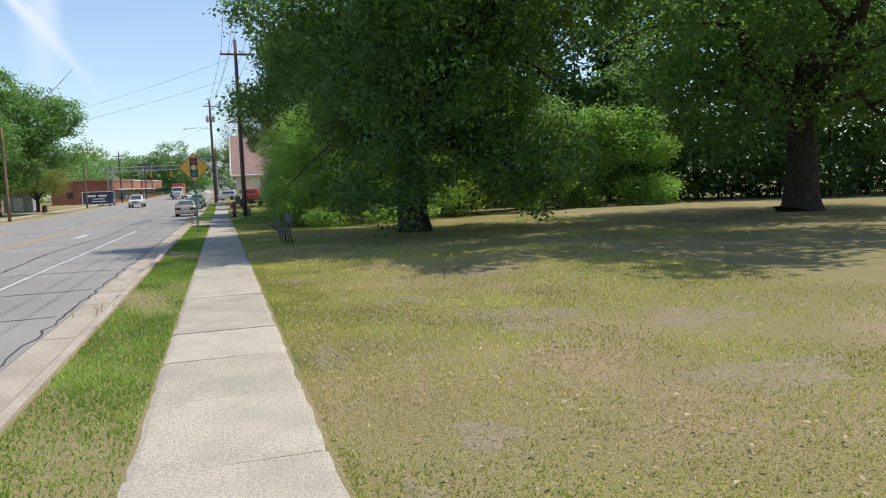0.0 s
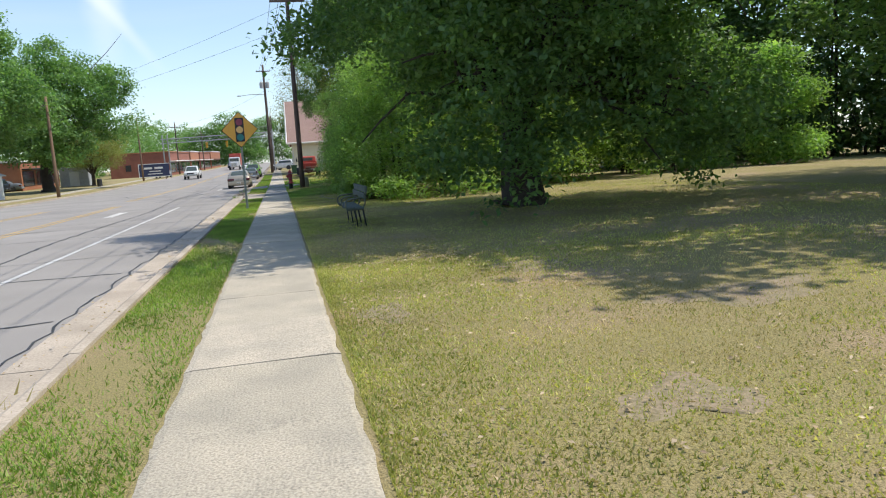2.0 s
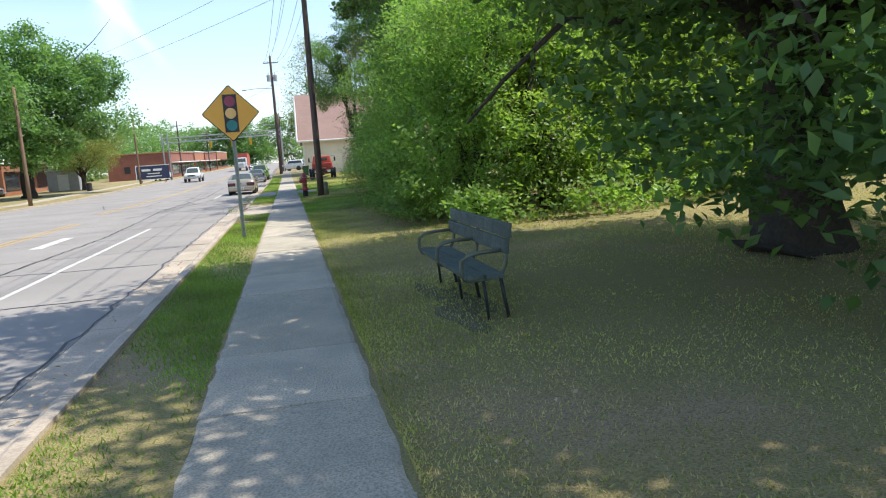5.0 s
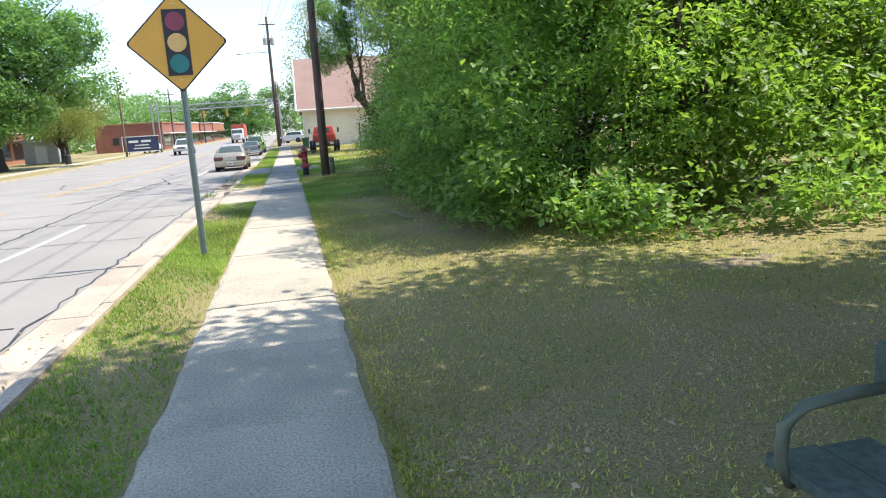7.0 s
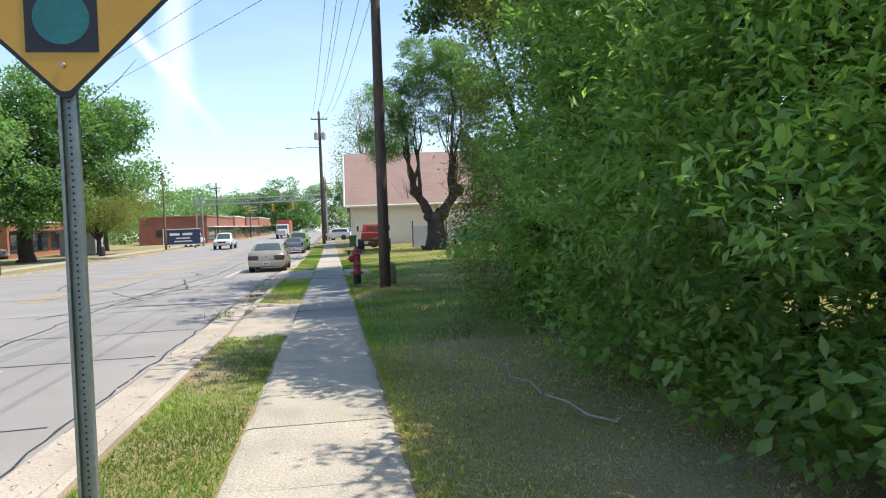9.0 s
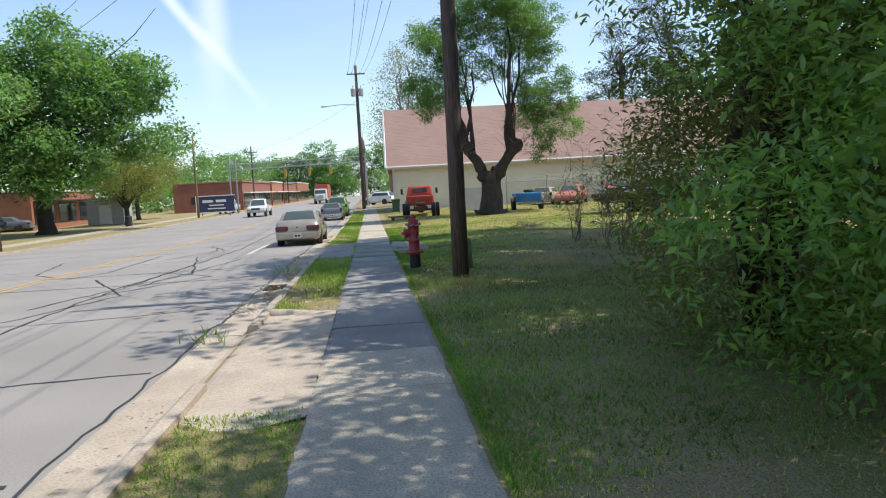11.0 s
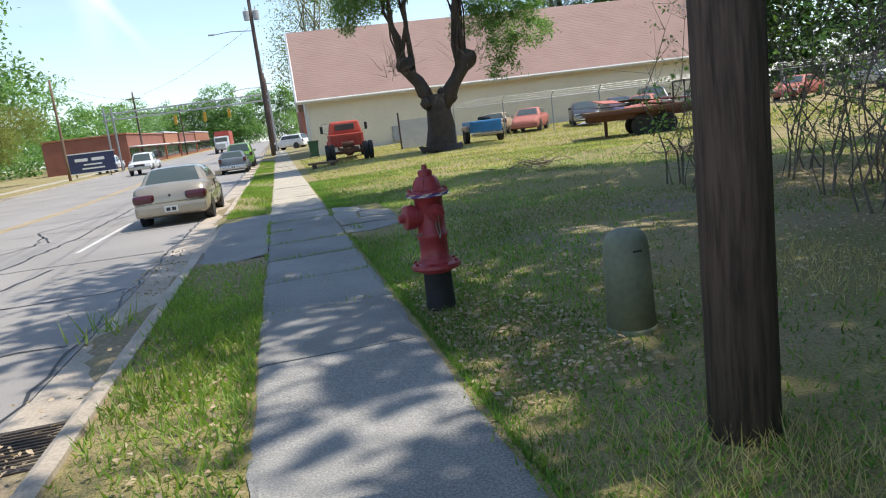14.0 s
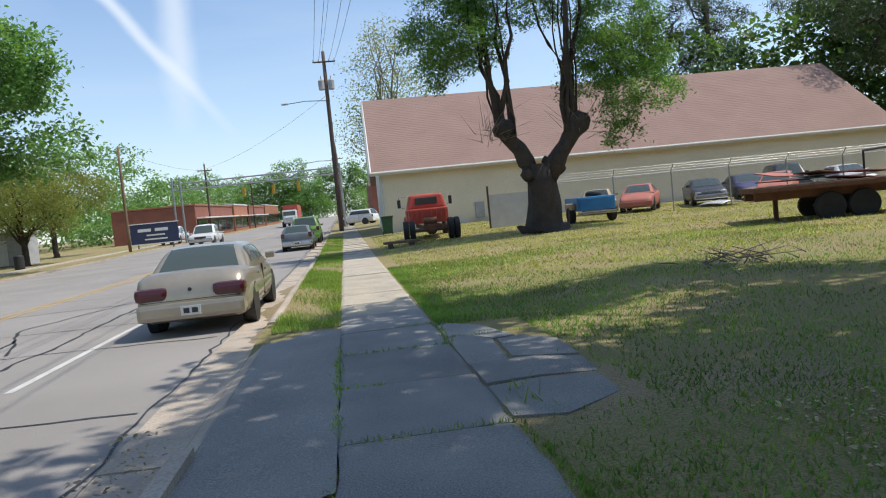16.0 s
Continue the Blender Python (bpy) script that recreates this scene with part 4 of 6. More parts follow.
# long hall with a steep shingle roof; its side wall faces the yard
hall = thing("long_hall", (2.1, 91.0, 0), "long cream-walled hall with a steep red-brown shingle roof", "building", rz=-2.0)
HL, HD, HE, HR = 35.0, 15.0, 4.1, 9.6
part("wall", nbox(0, HL, 0, 0.25, -0.3, HE), M_STUCCO, hall)
part("wall", nbox(0, HL, HD - .25, HD, -0.3, HE), M_STUCCO, hall)
for x in (0.0, HL - 0.25):
    bm = bmesh.new()
    prof = [(0.26, -0.3), (HD - .26, -0.3), (HD - .26, HE), (HD / 2, HR - 0.15), (0.26, HE)]
    a = [bm.verts.new((x, y, z)) for y, z in prof]
    b = [bm.verts.new((x + .25, y, z)) for y, z in prof]
    bm.faces.new(a), bm.faces.new(b[::-1])
    for i in range(5):
        bm.faces.new((a[i], b[i], b[(i + 1) % 5], a[(i + 1) % 5]))
    bmesh.ops.recalc_face_normals(bm, faces=bm.faces)
    part("gable", bm, M_STUCCO, hall)
for side in (0, 1):
    bm = bmesh.new()
    n = 40
    rows = []
    for i in range(n + 1):
        f = i / n
        for step in (0, 1):
            y = -0.45 + (HD / 2 + 0.45) * f
            z = HE - 0.12 + (HR - HE + 0.25) * f + (0.006 if step else 0.0)
            if side:
                y = HD - y
            rows.append([bm.verts.new((xx, y, z)) for xx in (-0.55, HL + 0.55)])
    for a, b in zip(rows, rows[1:]):
        bm.faces.new((a[0], a[1], b[1], b[0]))
    lowz = [[bm.verts.new((v.co.x, v.co.y, v.co.z - 0.16)) for v in r] for r in (rows[0], rows[-1])]
    bm.faces.new((lowz[0][0], lowz[0][1], lowz[1][1], lowz[1][0]))
    bmesh.ops.recalc_face_normals(bm, faces=bm.faces)
    part("roof", bm, M_SHINGLE, hall, "faded red-brown shingle roof slope")
part("fascia", nbox(-0.6, HL + 0.6, -0.53, -0.46, HE - 0.36, HE - 0.10), M_TRIM, hall, "white eave board")
part("gutter", tube(bmesh.new(), [(-0.6, -0.60, HE - 0.20), (HL + 0.6, -0.60, HE - 0.20)], 0.07, 8), M_TRIM, hall)
bm = bmesh.new()
tube(bm, [(-0.58, -0.5, HE - 0.2), (-0.58, HD / 2, HR + 0.05), (-0.58, HD + 0.4, HE - 0.2)], 0.11, 4)
part("barge_board", bm, M_TRIM, hall)
for i in range(14):
    z = 0.1 + i * 0.42
    half = HD / 2 - 0.3 if z < HE else (HR - z) / (HR - HE) * (HD / 2 - 0.3)
    if half > 0.3:
        part("siding_board", nbox(-0.035, 0.0, HD / 2 - half, HD / 2 + half, z, z + 0.40), M_TRIM, hall)
part("downpipe", tube(bmesh.new(), [(0.12, -0.08, -0.1), (0.12, -0.08, HE - 0.5), (0.12, -0.55, HE - 0.25)], 0.045, 8), M_TRIM, hall)
part("utility_box", nbox(5.9, 6.5, -0.2, -0.002, 0.5, 1.5, bevel=0.02), M_GREY, hall)


def shop(x0, x1, y0, y1, h, material, label, parapet=True, bays=3, face="x"):
    """A flat-roofed brick shop; the shop front faces the street (+x)."""
    root = thing("shop_building", (0, 0, 0), label, "building", "brick shops across the street")
    part("wall", nbox(x0, x1, y0, y1, -0.2, h), material, root)
    part("roof", nbox(x0 + .2, x1 - .2, y0 + .2, y1 - .2, h + 0.003, h + 0.05), M_TAR, root)
    part("cornice", nbox(x0 - .08, x1 + .12, y0 - .08, y1 + .08, h + 0.051, h + 0.28, bevel=0.03), M_BRICK2 if material is M_BRICK else M_TRIM, root)
    w = (y1 - y0) / bays
    for i in range(bays):
        a, b = y0 + w * i + 0.5, y0 + w * (i + 1) - 0.5
        win = part("shop_window", nbox(x1 - 0.05, x1 + 0.04, a, b, 0.5, 2.5), M_DARK, root)
        part("pane", nbox(x1 + 0.042, x1 + 0.052, a + .08, b - .08, 0.6, 2.4), M_GLASS, win)
        if h > 5.2:
            win = part("window", nbox(x1 - 0.05, x1 + 0.04, a + w * .15, b - w * .15, 3.4, 4.4), M_DARK, root)
            part("pane", nbox(x1 + 0.042, x1 + 0.052, a + w * .15 + .06, b - w * .15 - .06, 3.46, 4.34), M_GLASS, win)
    part("awning", box(bmesh.new(), x1 + 0.05, x1 + 1.2, y0 + .4, y1 - .4, 2.62, 2.8, bevel=0.04), M_DARK if bays % 2 else M_TRIM, root)
    for i in range(2):
        a = x0 + (x1 - x0) * (0.3 + 0.35 * i)
        part("window", nbox(a - .5, a + .5, y0 - 0.03, y0 + 0.05, 1.2, 2.4), M_DARK, root)
    return root


shop(-31, -20.2, 145, 177, 4.4, M_BRICK, "old red brick shop with a dark awning", bays=4)
shop(-30, -20.0, 178, 196, 4.7, M_BRICK2, "orange brick shop with a pale awning", bays=2)
shop(-30, -19.8, 197, 225, 4.5, M_BRICK, "red brick shop row with pale cornice", bays=4)
shop(-30, -19.6, 226, 262, 5.0, M_BRICK2, "sunlit brick shop row further along the street", bays=5)
shop(-48, -32, 100, 116, 3.6, M_BRICK2, "low orange-brick building behind the trees", bays=3)
shop(-44, -31, 70, 84, 3.4, M_BRICK, "low brick building in the shade of the trees", bays=2)
shop(4, 16, 150, 168, 5.0, M_BRICK, "dark red brick building beyond the hall", bays=3)
shed = thing("storage_shed", (-27.0, 106, 0), "grey metal storage shed", "shed")
part("body", nbox(-1.8, 1.8, -1.3, 1.3, 0, 2.4), M_GREY, shed)
part("roof", nbox(-1.95, 1.95, -1.45, 1.45, 2.401, 2.55, bevel=0.03), M_GALV, shed)
part("door", nbox(-0.6, 0.6, -1.34, -1.301, 0.05, 2.0), M_TRIM, shed)
booth = thing("white_booth", (-25.3, 70.5, 0), "small white booth under the trees", "booth")
part("body", nbox(-0.9, 0.9, -0.9, 0.9, 0, 2.1), M_TRIM, booth)
bm = bmesh.new()
lathe(bm, [(1.6, 2.101), (1.55, 2.2), (0.05, 2.8)], 4)
part("roof", bm, M_GREY, booth)

# ---- billboard ----
M_NAVY = mat("navy_panel", (0.025, 0.035, 0.085), (0.03, 0.04, 0.095), rough=0.5, bump=0.05)
board = thing("billboard", (-18.8, 118, 0), "dark navy roadside board with faded white lettering bars", "sign", rz=8)
part("panel", nbox(-2.2, 2.2, -0.05, 0.05, 0.45, 2.35), M_NAVY, board)
part("frame", box(box(nbox(-2.3, 2.3, -0.07, 0.07, 2.351, 2.45), -2.3, 2.3, -0.07, 0.07, 0.35, 0.449), -2.3, -2.201, -0.07, 0.07, 0.45, 2.35), M_TRIM, board)
for x, w, z, h in ((-0.9, 1.2, 1.75, 0.30), (0.65, 1.2, 1.75, 0.30), (0.1, 1.7, 1.25, 0.14), (0.1, 2.1, 0.85, 0.14)):
    part("lettering_bar", nbox(x - w / 2, x + w / 2, -0.056, -0.0505, z - h / 2, z + h / 2), M_TRIM, board)
for x in (-1.6, 1.6):
    part("post", nbox(x - .06, x + .06, 0.052, 0.17, -0.1, 2.3), M_POLEB, board)


# ---- utility poles and wires ----
def utility_pole(at, h, r, label, material, arm=True, can=False, lean=(0, 0), light=False, armdir=0):
    root = thing("utility_pole", at, label, "utility pole", "utility poles", rz=armdir)
    bm = bmesh.new()
    tube(bm, [(lean[0] * f, lean[1] * f, -0.2 + f * h) for f in (0, 0.25, 0.5, 0.75, 1)], [r, r * .94, r * .86, r * .77, r * .66], 16)
    part("pole", bm, material, root, smooth=True)
    if arm:
        a = part("crossarm", nbox(lean[0] - 1.0, lean[0] + 1.0, lean[1] - 0.2, lean[1] - 0.08, h - 1.2, h - 1.08, bevel=.01), material, root)
        for x in (-0.92, -0.45, 0.45, 0.92):
            part("insulator", lathe(bmesh.new(), [(.02, 0), (.05, .05), (.035, .1), (.055, .14), (.02, .2)], 10, at=(lean[0] + x, lean[1] - .14, h - 1.08)), M_GREY, a)
        part("insulator", lathe(bmesh.new(), [(.02, 0), (.06, .06), (.04, .14), (.02, .24)], 10, at=(lean[0], lean[1], h - 0.2)), M_GREY, root)
    if can:
        for x in (-0.42, 0.45):
            c = part("transformer", lathe(bmesh.new(), [(.20, 0), (.27, .04), (.28, .75), (.29, .8), (.2, .9), (.08, .95)], 14, at=(x, -0.1, h - 3.6)), M_GREY, root)
            part("bushing", lathe(bmesh.new(), [(.03, 0), (.06, .08), (.03, .3)], 8, at=(x, -0.1, h - 2.65)), M_GREY, c)
    if light:
        s = part("lamp_arm", tube(bmesh.new(), [(0, 0, h * light), (-2.0, 0, h * light + 0.1), (-3.6, 0, h * light - 0.05)], 0.04, 7), M_GALV, root)
        part("lamp_head", box(bmesh.new(), -4.1, -3.55, -0.13, 0.13, h * light - 0.12, h * light + 0.02, bevel=0.04), M_GREY, s)
    return root


utility_pole((1.55, 42.4, 0.09), 11.9, 0.152, "dark creosoted utility pole beside the pavement", M_POLE, lean=(0.05, 0))
utility_pole((-0.7, 110, 0), 16.2, 0.22, "tall utility pole with two grey transformers", M_POLE, can=True, light=0.72, lean=(0, 0))
utility_pole((-0.55, 128, 0), 9.5, 0.15, "shorter service pole behind the transformer pole", M_POLE, arm=False, light=0.8)
utility_pole((-18.6, 66.8, 0), 8.8, 0.15, "weathered brown service pole on the far verge", M_POLEB, arm=False)
utility_pole((-19.5, 112, 0), 9.5, 0.14, "thin weathered pole beside the billboard", M_POLEB, arm=False)
utility_pole((-19.2, 150, 0), 10.5, 0.16, "utility pole in front of the brick shops", M_POLE)
utility_pole((-19.2, 200, 0), 10.5, 0.16, "utility pole far along the street", M_POLE)
utility_pole((-0.5, 170, 0), 12, 0.17, "utility pole far along the street", M_POLE)
utility_pole((1.9, -28, 0), 11.9, 0.16, "utility pole behind the walk's start", M_POLE)
for dx, dz in ((-0.92, 10.9), (-0.45, 10.9), (0.45, 10.9), (0.92, 10.9), (0, 12.0)):
    wire("overhead_wire", (1.60 + dx, 42.26, dz + 0.13), (-0.7 + dx, 109.85, dz + 4.25), 1.0)
    wire("overhead_wire", (1.9 + dx, -28.2, dz), (1.60 + dx, 42.26, dz + 0.13), 0.9)
wire("overhead_wire", (1.5, 42.3, 10.7), (-18.6, 66.8, 8.4), 0.35, 0.008)
wire("overhead_wire", (1.5, 42.3, 9.4), (-18.6, 66.8, 7.6), 0.3, 0.008)
wire("overhead_wire", (-18.6, 66.8, 7.6), (-19.5, 112, 8.2), 0.6)
wire("overhead_wire", (-19.5, 112, 9.0), (-19.2, 150, 9.4), 0.5)
wire("overhead_wire", (-0.7, 110, 12.2), (-19.2, 150, 9.6), 0.8)
wire("overhead_wire", (-0.7, 110, 14.0), (-0.5, 170, 11), 0.8)

# span of traffic signals: truss on two masts
gan = thing("signal_gantry", (0, 0, 0), "galvanised truss gantry over the street with amber signals", "gantry")
for x in (-18.0, -17.2, -0.3):
    part("mast", tube(bmesh.new(), [(x, 124, 0), (x, 124, 7.0)], 0.11, 10), M_GALV, gan)
for z in (5.9, 6.6):
    part("chord", tube(bmesh.new(), [(-18.3, 124, z - 0.3), (-0.2, 124, z)], 0.085, 6), M_GALV, gan)
for i in range(18):
    x = -18 + i
    part("brace", tube(bmesh.new(), [(x, 124, 5.62 + i * .0166), (x + .5, 124, 6.32 + i * .0166), (x + 1, 124, 5.64 + i * .0166)], 0.045, 4), M_GALV, gan)
M_AMBER = mat("signal_yellow", (0.62, 0.36, 0.03), rough=0.5, bump=0.05)
for x in (-12.0, -8.5, -5.5):
    sg = thing("traffic_signal", (x, 134, 5.69 - 2.0 * ((x + 19.2) / 18.7) * (1 - (x + 19.2) / 18.7)), "yellow traffic signal hanging over the junction", "traffic signal", "signals over the junction")
    h = part("housing", nbox(-0.18, 0.18, -0.12, 0.12, -0.55, 0.55, bevel=0.03), M_AMBER, sg)
    for k, zz in enumerate((0.34, 0.0, -0.34)):
        part("lens", lathe(bmesh.new(), [(.12, 0), (.10, -.03), (.02, -.05)], 12, "y", at=(0, 0.14, zz)), M_DARK, h)
        part("visor", lathe(bmesh.new(), [(.14, .0), (.15, .14), (.13, .14)], 12, "y", at=(0, -0.28, zz)), M_AMBER, h)
    part("hanger", tube(bmesh.new(), [(0, 0, 0.55), (0, 0, 0.992)], 0.02, 6), M_GALV, sg)
wire("signal_span_wire", (-19.2, 134, 6.7), (-0.5, 134, 6.7), 0.5, 0.022)

# ---- warning sign ----
M_SIGN = mat("sign_yellow", (0.66, 0.36, 0.05), (0.62, 0.34, 0.05), (0.58, 0.31, 0.05), rough=0.45, bump=0.03, local=True)
M_SBLACK = mat("sign_black", (0.02, 0.022, 0.03), rough=0.5, bump=0.03, local=True)
M_SRED = mat("sign_red", (0.28, 0.05, 0.10), rough=0.5, bump=0.03, local=True)
M_SGREEN = mat("sign_green", (0.02, 0.21, 0.22), rough=0.5, bump=0.03, local=True)
M_SPALE = mat("sign_amber_disc", (0.80, 0.52, 0.20), rough=0.5, bump=0.03, local=True)
M_POST = mat("sign_post_steel", (0.30, 0.34, 0.32), (0.24, 0.28, 0.27), rough=0.5, metal=0.7, bump=0.1, local=True)
sign = thing("warning_sign", (-1.03, 27.18, 0), "yellow diamond signal-ahead sign on a perforated steel post", "road sign")
D = 0.67


def diamond(d, y0, y1, r=0.05):
    bm = bmesh.new()
    pts = []
    for k in range(4):
        c = math.pi / 2 * k
        ctr = Vector((math.cos(c), math.sin(c))) * (d - r * 1.414)
        for j in range(5):
            a = c + (j - 2) / 2 * math.pi / 4
            pts.append(ctr + Vector((math.cos(a), math.sin(a))) * r)
    f = [bm.verts.new((p.x, y0, p.y)) for p in pts]
    b = [bm.verts.new((p.x, y1, p.y)) for p in pts]
    bm.faces.new(f), bm.faces.new(b[::-1])
    for i in range(len(pts)):
        bm.faces.new((f[i], b[i], b[(i + 1) % len(pts)], f[(i + 1) % len(pts)]))
    bmesh.ops.recalc_face_normals(bm, faces=bm.faces)
    return bm


plate = part("plate", diamond(D, -0.042, -0.038), M_SBLACK, sign, "black border and back of the plate")
yel = part("face", diamond(D - 0.028, -0.045, -0.0425), M_SIGN, sign, "amber yellow face")
for o in (plate, yel):
    o.location = (0, 0, 2.95)
sym = part("signal_symbol", nbox(-0.16, 0.16, -0.0475, -0.0455, 2.95 - .44, 2.95 + .44, bevel=0.0), M_SBLACK, sign, "black signal head symbol")
for z, m_, nm in ((0.28, M_SRED, "red_disc"), (0.0, M_SPALE, "amber_disc"), (-0.28, M_SGREEN, "green_disc")):
    part(nm, lathe(bmesh.new(), [(0.125, 0), (0.125, -0.0015)], 28, "y", at=(0, -0.048, 2.95 + z)), m_, sym)
bm = bmesh.new()
prof = [(-.042, -.03), (-.042, .012), (-.018, .012), (-.018, .03), (.018, .03), (.018, .012), (.042, .012), (.042, -.03), (.028, -.03), (.028, 0.0), (-.028, 0.0), (-.028, -.03)]
a = [bm.verts.new((x, y, -0.1)) for x, y in prof]
b = [bm.verts.new((x, y, 3.55)) for x, y in prof]
for i in range(len(prof)):
    bm.faces.new((a[i], a[(i + 1) % 12], b[(i + 1) % 12], b[i]))
bm.faces.new(b)
bmesh.ops.recalc_face_normals(bm, faces=bm.faces)
part("post", bm, M_POST, sign, "grey-green channel post")
bm = bmesh.new()
for i in range(70):
    lathe(bm, [(.006, 0), (.006, -.002)], 6, "y", at=(0, -0.0015, 0.15 + i * 0.031))
part("bolt_holes", bm, M_DARK, sign)["kind"] = "stuff"
for z in (2.95 - .5, 2.95 + .5):
    part("bolt", lathe(bmesh.new(), [(.012, 0), (.012, -.008), (.006, -.012)], 8, "y", at=(0, -0.048, z)), M_GALV, sign)

# ---- fire hydrant ----
M_HRED = mat("hydrant_red", (0.36, 0.035, 0.04), (0.30, 0.03, 0.035), (0.22, 0.025, 0.03), scale=4, fine=30, rough=0.5, bump=0.15, local=True, coat=0.2)
M_HBLK = mat("hydrant_black", (0.02, 0.02, 0.022), (0.035, 0.033, 0.03), rough=0.75, bump=0.3, local=True)
M_CHAIN = mat("old_chain", (0.35, 0.33, 0.30), (0.2, 0.17, 0.14), rough=0.5, metal=0.7, bump=0.1, local=True)
M_BLUE = mat("reflector_blue", (0.05, 0.07, 0.30), rough=0.4, bump=0.0, local=True)
M_WHT = mat("reflector_white", (0.75, 0.75, 0.73), rough=0.4, bump=0.0, local=True)
hyd = thing("fire_hydrant", (0.92, 45.6, 0), "red fire hydrant on a black lower barrel", "fire hydrant", rz=6)
part("lower_barrel", lathe(bmesh.new(), [(.13, -.1), (.125, 0.02), (.118, .30), (.12, .31)], 24), M_HBLK, hyd, "black painted lower barrel", True)
part("base_flange", lathe(bmesh.new(), [(.13, .311), (.135, .33), (.205, .345), (.212, .36), (.205, .385), (.15, .40), (.135, .43)], 28), M_HRED, hyd, smooth=False)
part("barrel", lathe(bmesh.new(), [(.135, .425), (.122, .44), (.120, .60), (.135, .615), (.135, .64), (.121, .65), (.119, .94), (.14, .955)], 28), M_HRED, hyd, smooth=True)
part("bonnet_flange", lathe(bmesh.new(), [(.14, .955), (.178, .965), (.18, .985), (.17, 1.003), (.13, 1.01)], 28), M_HRED, hyd)
for i in range(16):
    a0, a1 = 2 * math.pi * i / 16, 2 * math.pi * (i + .92) / 16
    bm = bmesh.new()
    vs = []
    for a in (a0, (a0 + a1) / 2, a1):
        vs.append([bm.verts.new((.183 * math.cos(a + .35 * k), .183 * math.sin(a + .35 * k), .963 + k * .026)) for k in (0, 1)])
    for p, q in zip(vs, vs[1:]):
        bm.faces.new((p[0], q[0], q[1], p[1]))
    part("reflective_band", bm, M_BLUE if i % 2 else M_WHT, hyd)
part("bonnet", lathe(bmesh.new(), [(.125, 1.008), (.118, 1.04), (.10, 1.09), (.075, 1.12), (.06, 1.125), (.06, 1.165), (.052, 1.175), (.025, 1.18), (.022, 1.215), (.015, 1.22)], 24), M_HRED, hyd, smooth=False)
for k in range(6):
    a = k * math.pi / 3
    part("bonnet_rib", tube(bmesh.new(), [(.118 * math.cos(a), .118 * math.sin(a), 1.03), (.10 * math.cos(a), .10 * math.sin(a), 1.085), (.07 * math.cos(a), .07 * math.sin(a), 1.12)], .009, 5), M_HRED, hyd)
for k in range(8):
    a = k * math.pi / 4 + .2
    part("bolt", lathe(bmesh.new(), [(.014, 0), (.014, .018), (.006, .022)], 6, at=(.16 * math.cos(a), .16 * math.sin(a), 1.004)), M_HRED, hyd)
    part("bolt", lathe(bmesh.new(), [(.016, 0), (.016, .02), (.006, .024)], 6, at=(.18 * math.cos(a), .18 * math.sin(a), .388)), M_HRED, hyd)
pump = part("pumper_outlet", lathe(bmesh.new(), [(.09, .06), (.09, .14), (.102, .145), (.102, .215), (.095, .225), (.04, .23), (.035, .27), (.02, .275)], 20, "x", at=(0, 0, .80)), M_HRED, hyd)
pump.matrix_basis = pose(0, 0, 0, 0, 0, 180)
for sgn in (1, -1):
    o = part("hose_outlet", lathe(bmesh.new(), [(.06, .09), (.06, .13), (.07, .135), (.07, .18), (.03, .185), (.025, .215)], 16, "x", at=(0, 0, .83)), M_HRED, hyd)
    o.matrix_basis = pose(0, 0, 0, 0, 0, 90 * sgn)
for ox, pts in ((0, [(.01, -.19, .80), (.02, -.15, .72), (.03, -.135, .66), (.02, -.14, .62), (.0, -.135, .70), (.0, -.14, .78)]), (1, [(-.19, -.03, .70), (-.17, -.06, .66), (-.13, -.07, .64), (-.11, -.06, .66)])):
    for p, q in zip(pts, pts[1:]):
        p, q = Vector(p), Vector(q)
        n = max(1, int((q - p).length / .022))
        for i in range(n):
            c, e = p.lerp(q, i / n), p.lerp(q, (i + 1.2) / n)
            part("chain_link", tube(bmesh.new(), [c, e], .006, 5), M_CHAIN, hyd)

# ---- utility pedestal ----
M_PED = mat("pedestal_green", (0.235, 0.245, 0.165), (0.20, 0.21, 0.14), (0.16, 0.165, 0.11), scale=3, fine=25, rough=0.65, bump=0.1, local=True)
ped = thing("utility_pedestal", (1.84, 43.95, 0.04), "drab green plastic cable pedestal in the grass", "utility pedestal")
part("dome", lathe(bmesh.new(), [(.160, .0), (.146, .52), (.142, .585), (.132, .635), (.112, .668), (.072, .69), (.015, .695)], 28), M_PED, ped, smooth=True)
part("skirt", lathe(bmesh.new(), [(.165, -.1), (.165, .04), (.155, .06)], 28), M_PED, ped, smooth=True)
part("label_plate", nbox(-.03, .03, -.1545, -.149, .56, .572), M_DARK, ped)

# ---- storm drain ----
M_IRON = mat("cast_iron", (0.07, 0.06, 0.055), (0.11, 0.08, 0.06), (0.04, 0.035, 0.03), scale=6, fine=40, rough=0.8, metal=0.4, bump=0.4, local=True)
drain = thing("storm_drain", (-2.02, 44.35, -0.085), "rusty cast-iron drain grate in the littered gutter", "drain grate")
part("frame", box(box(nbox(-.25, -.2, -.36, .36, -.05, .012), .2, .25, -.36, .36, -.05, .012), -.199, .199, .31, .36, -.05, .012), M_IRON, drain)
part("frame", nbox(-.199, .199, -.36, -.31, -.05, .012), M_IRON, drain)
part("pit", nbox(-.199, .199, -.309, .309, -.06, -.035), M_DARK, drain)
for k in range(11):
    part("bar", nbox(-.199, .199, -.29 + k * .056, -.268 + k * .056, -.034, .008), M_IRON, drain)

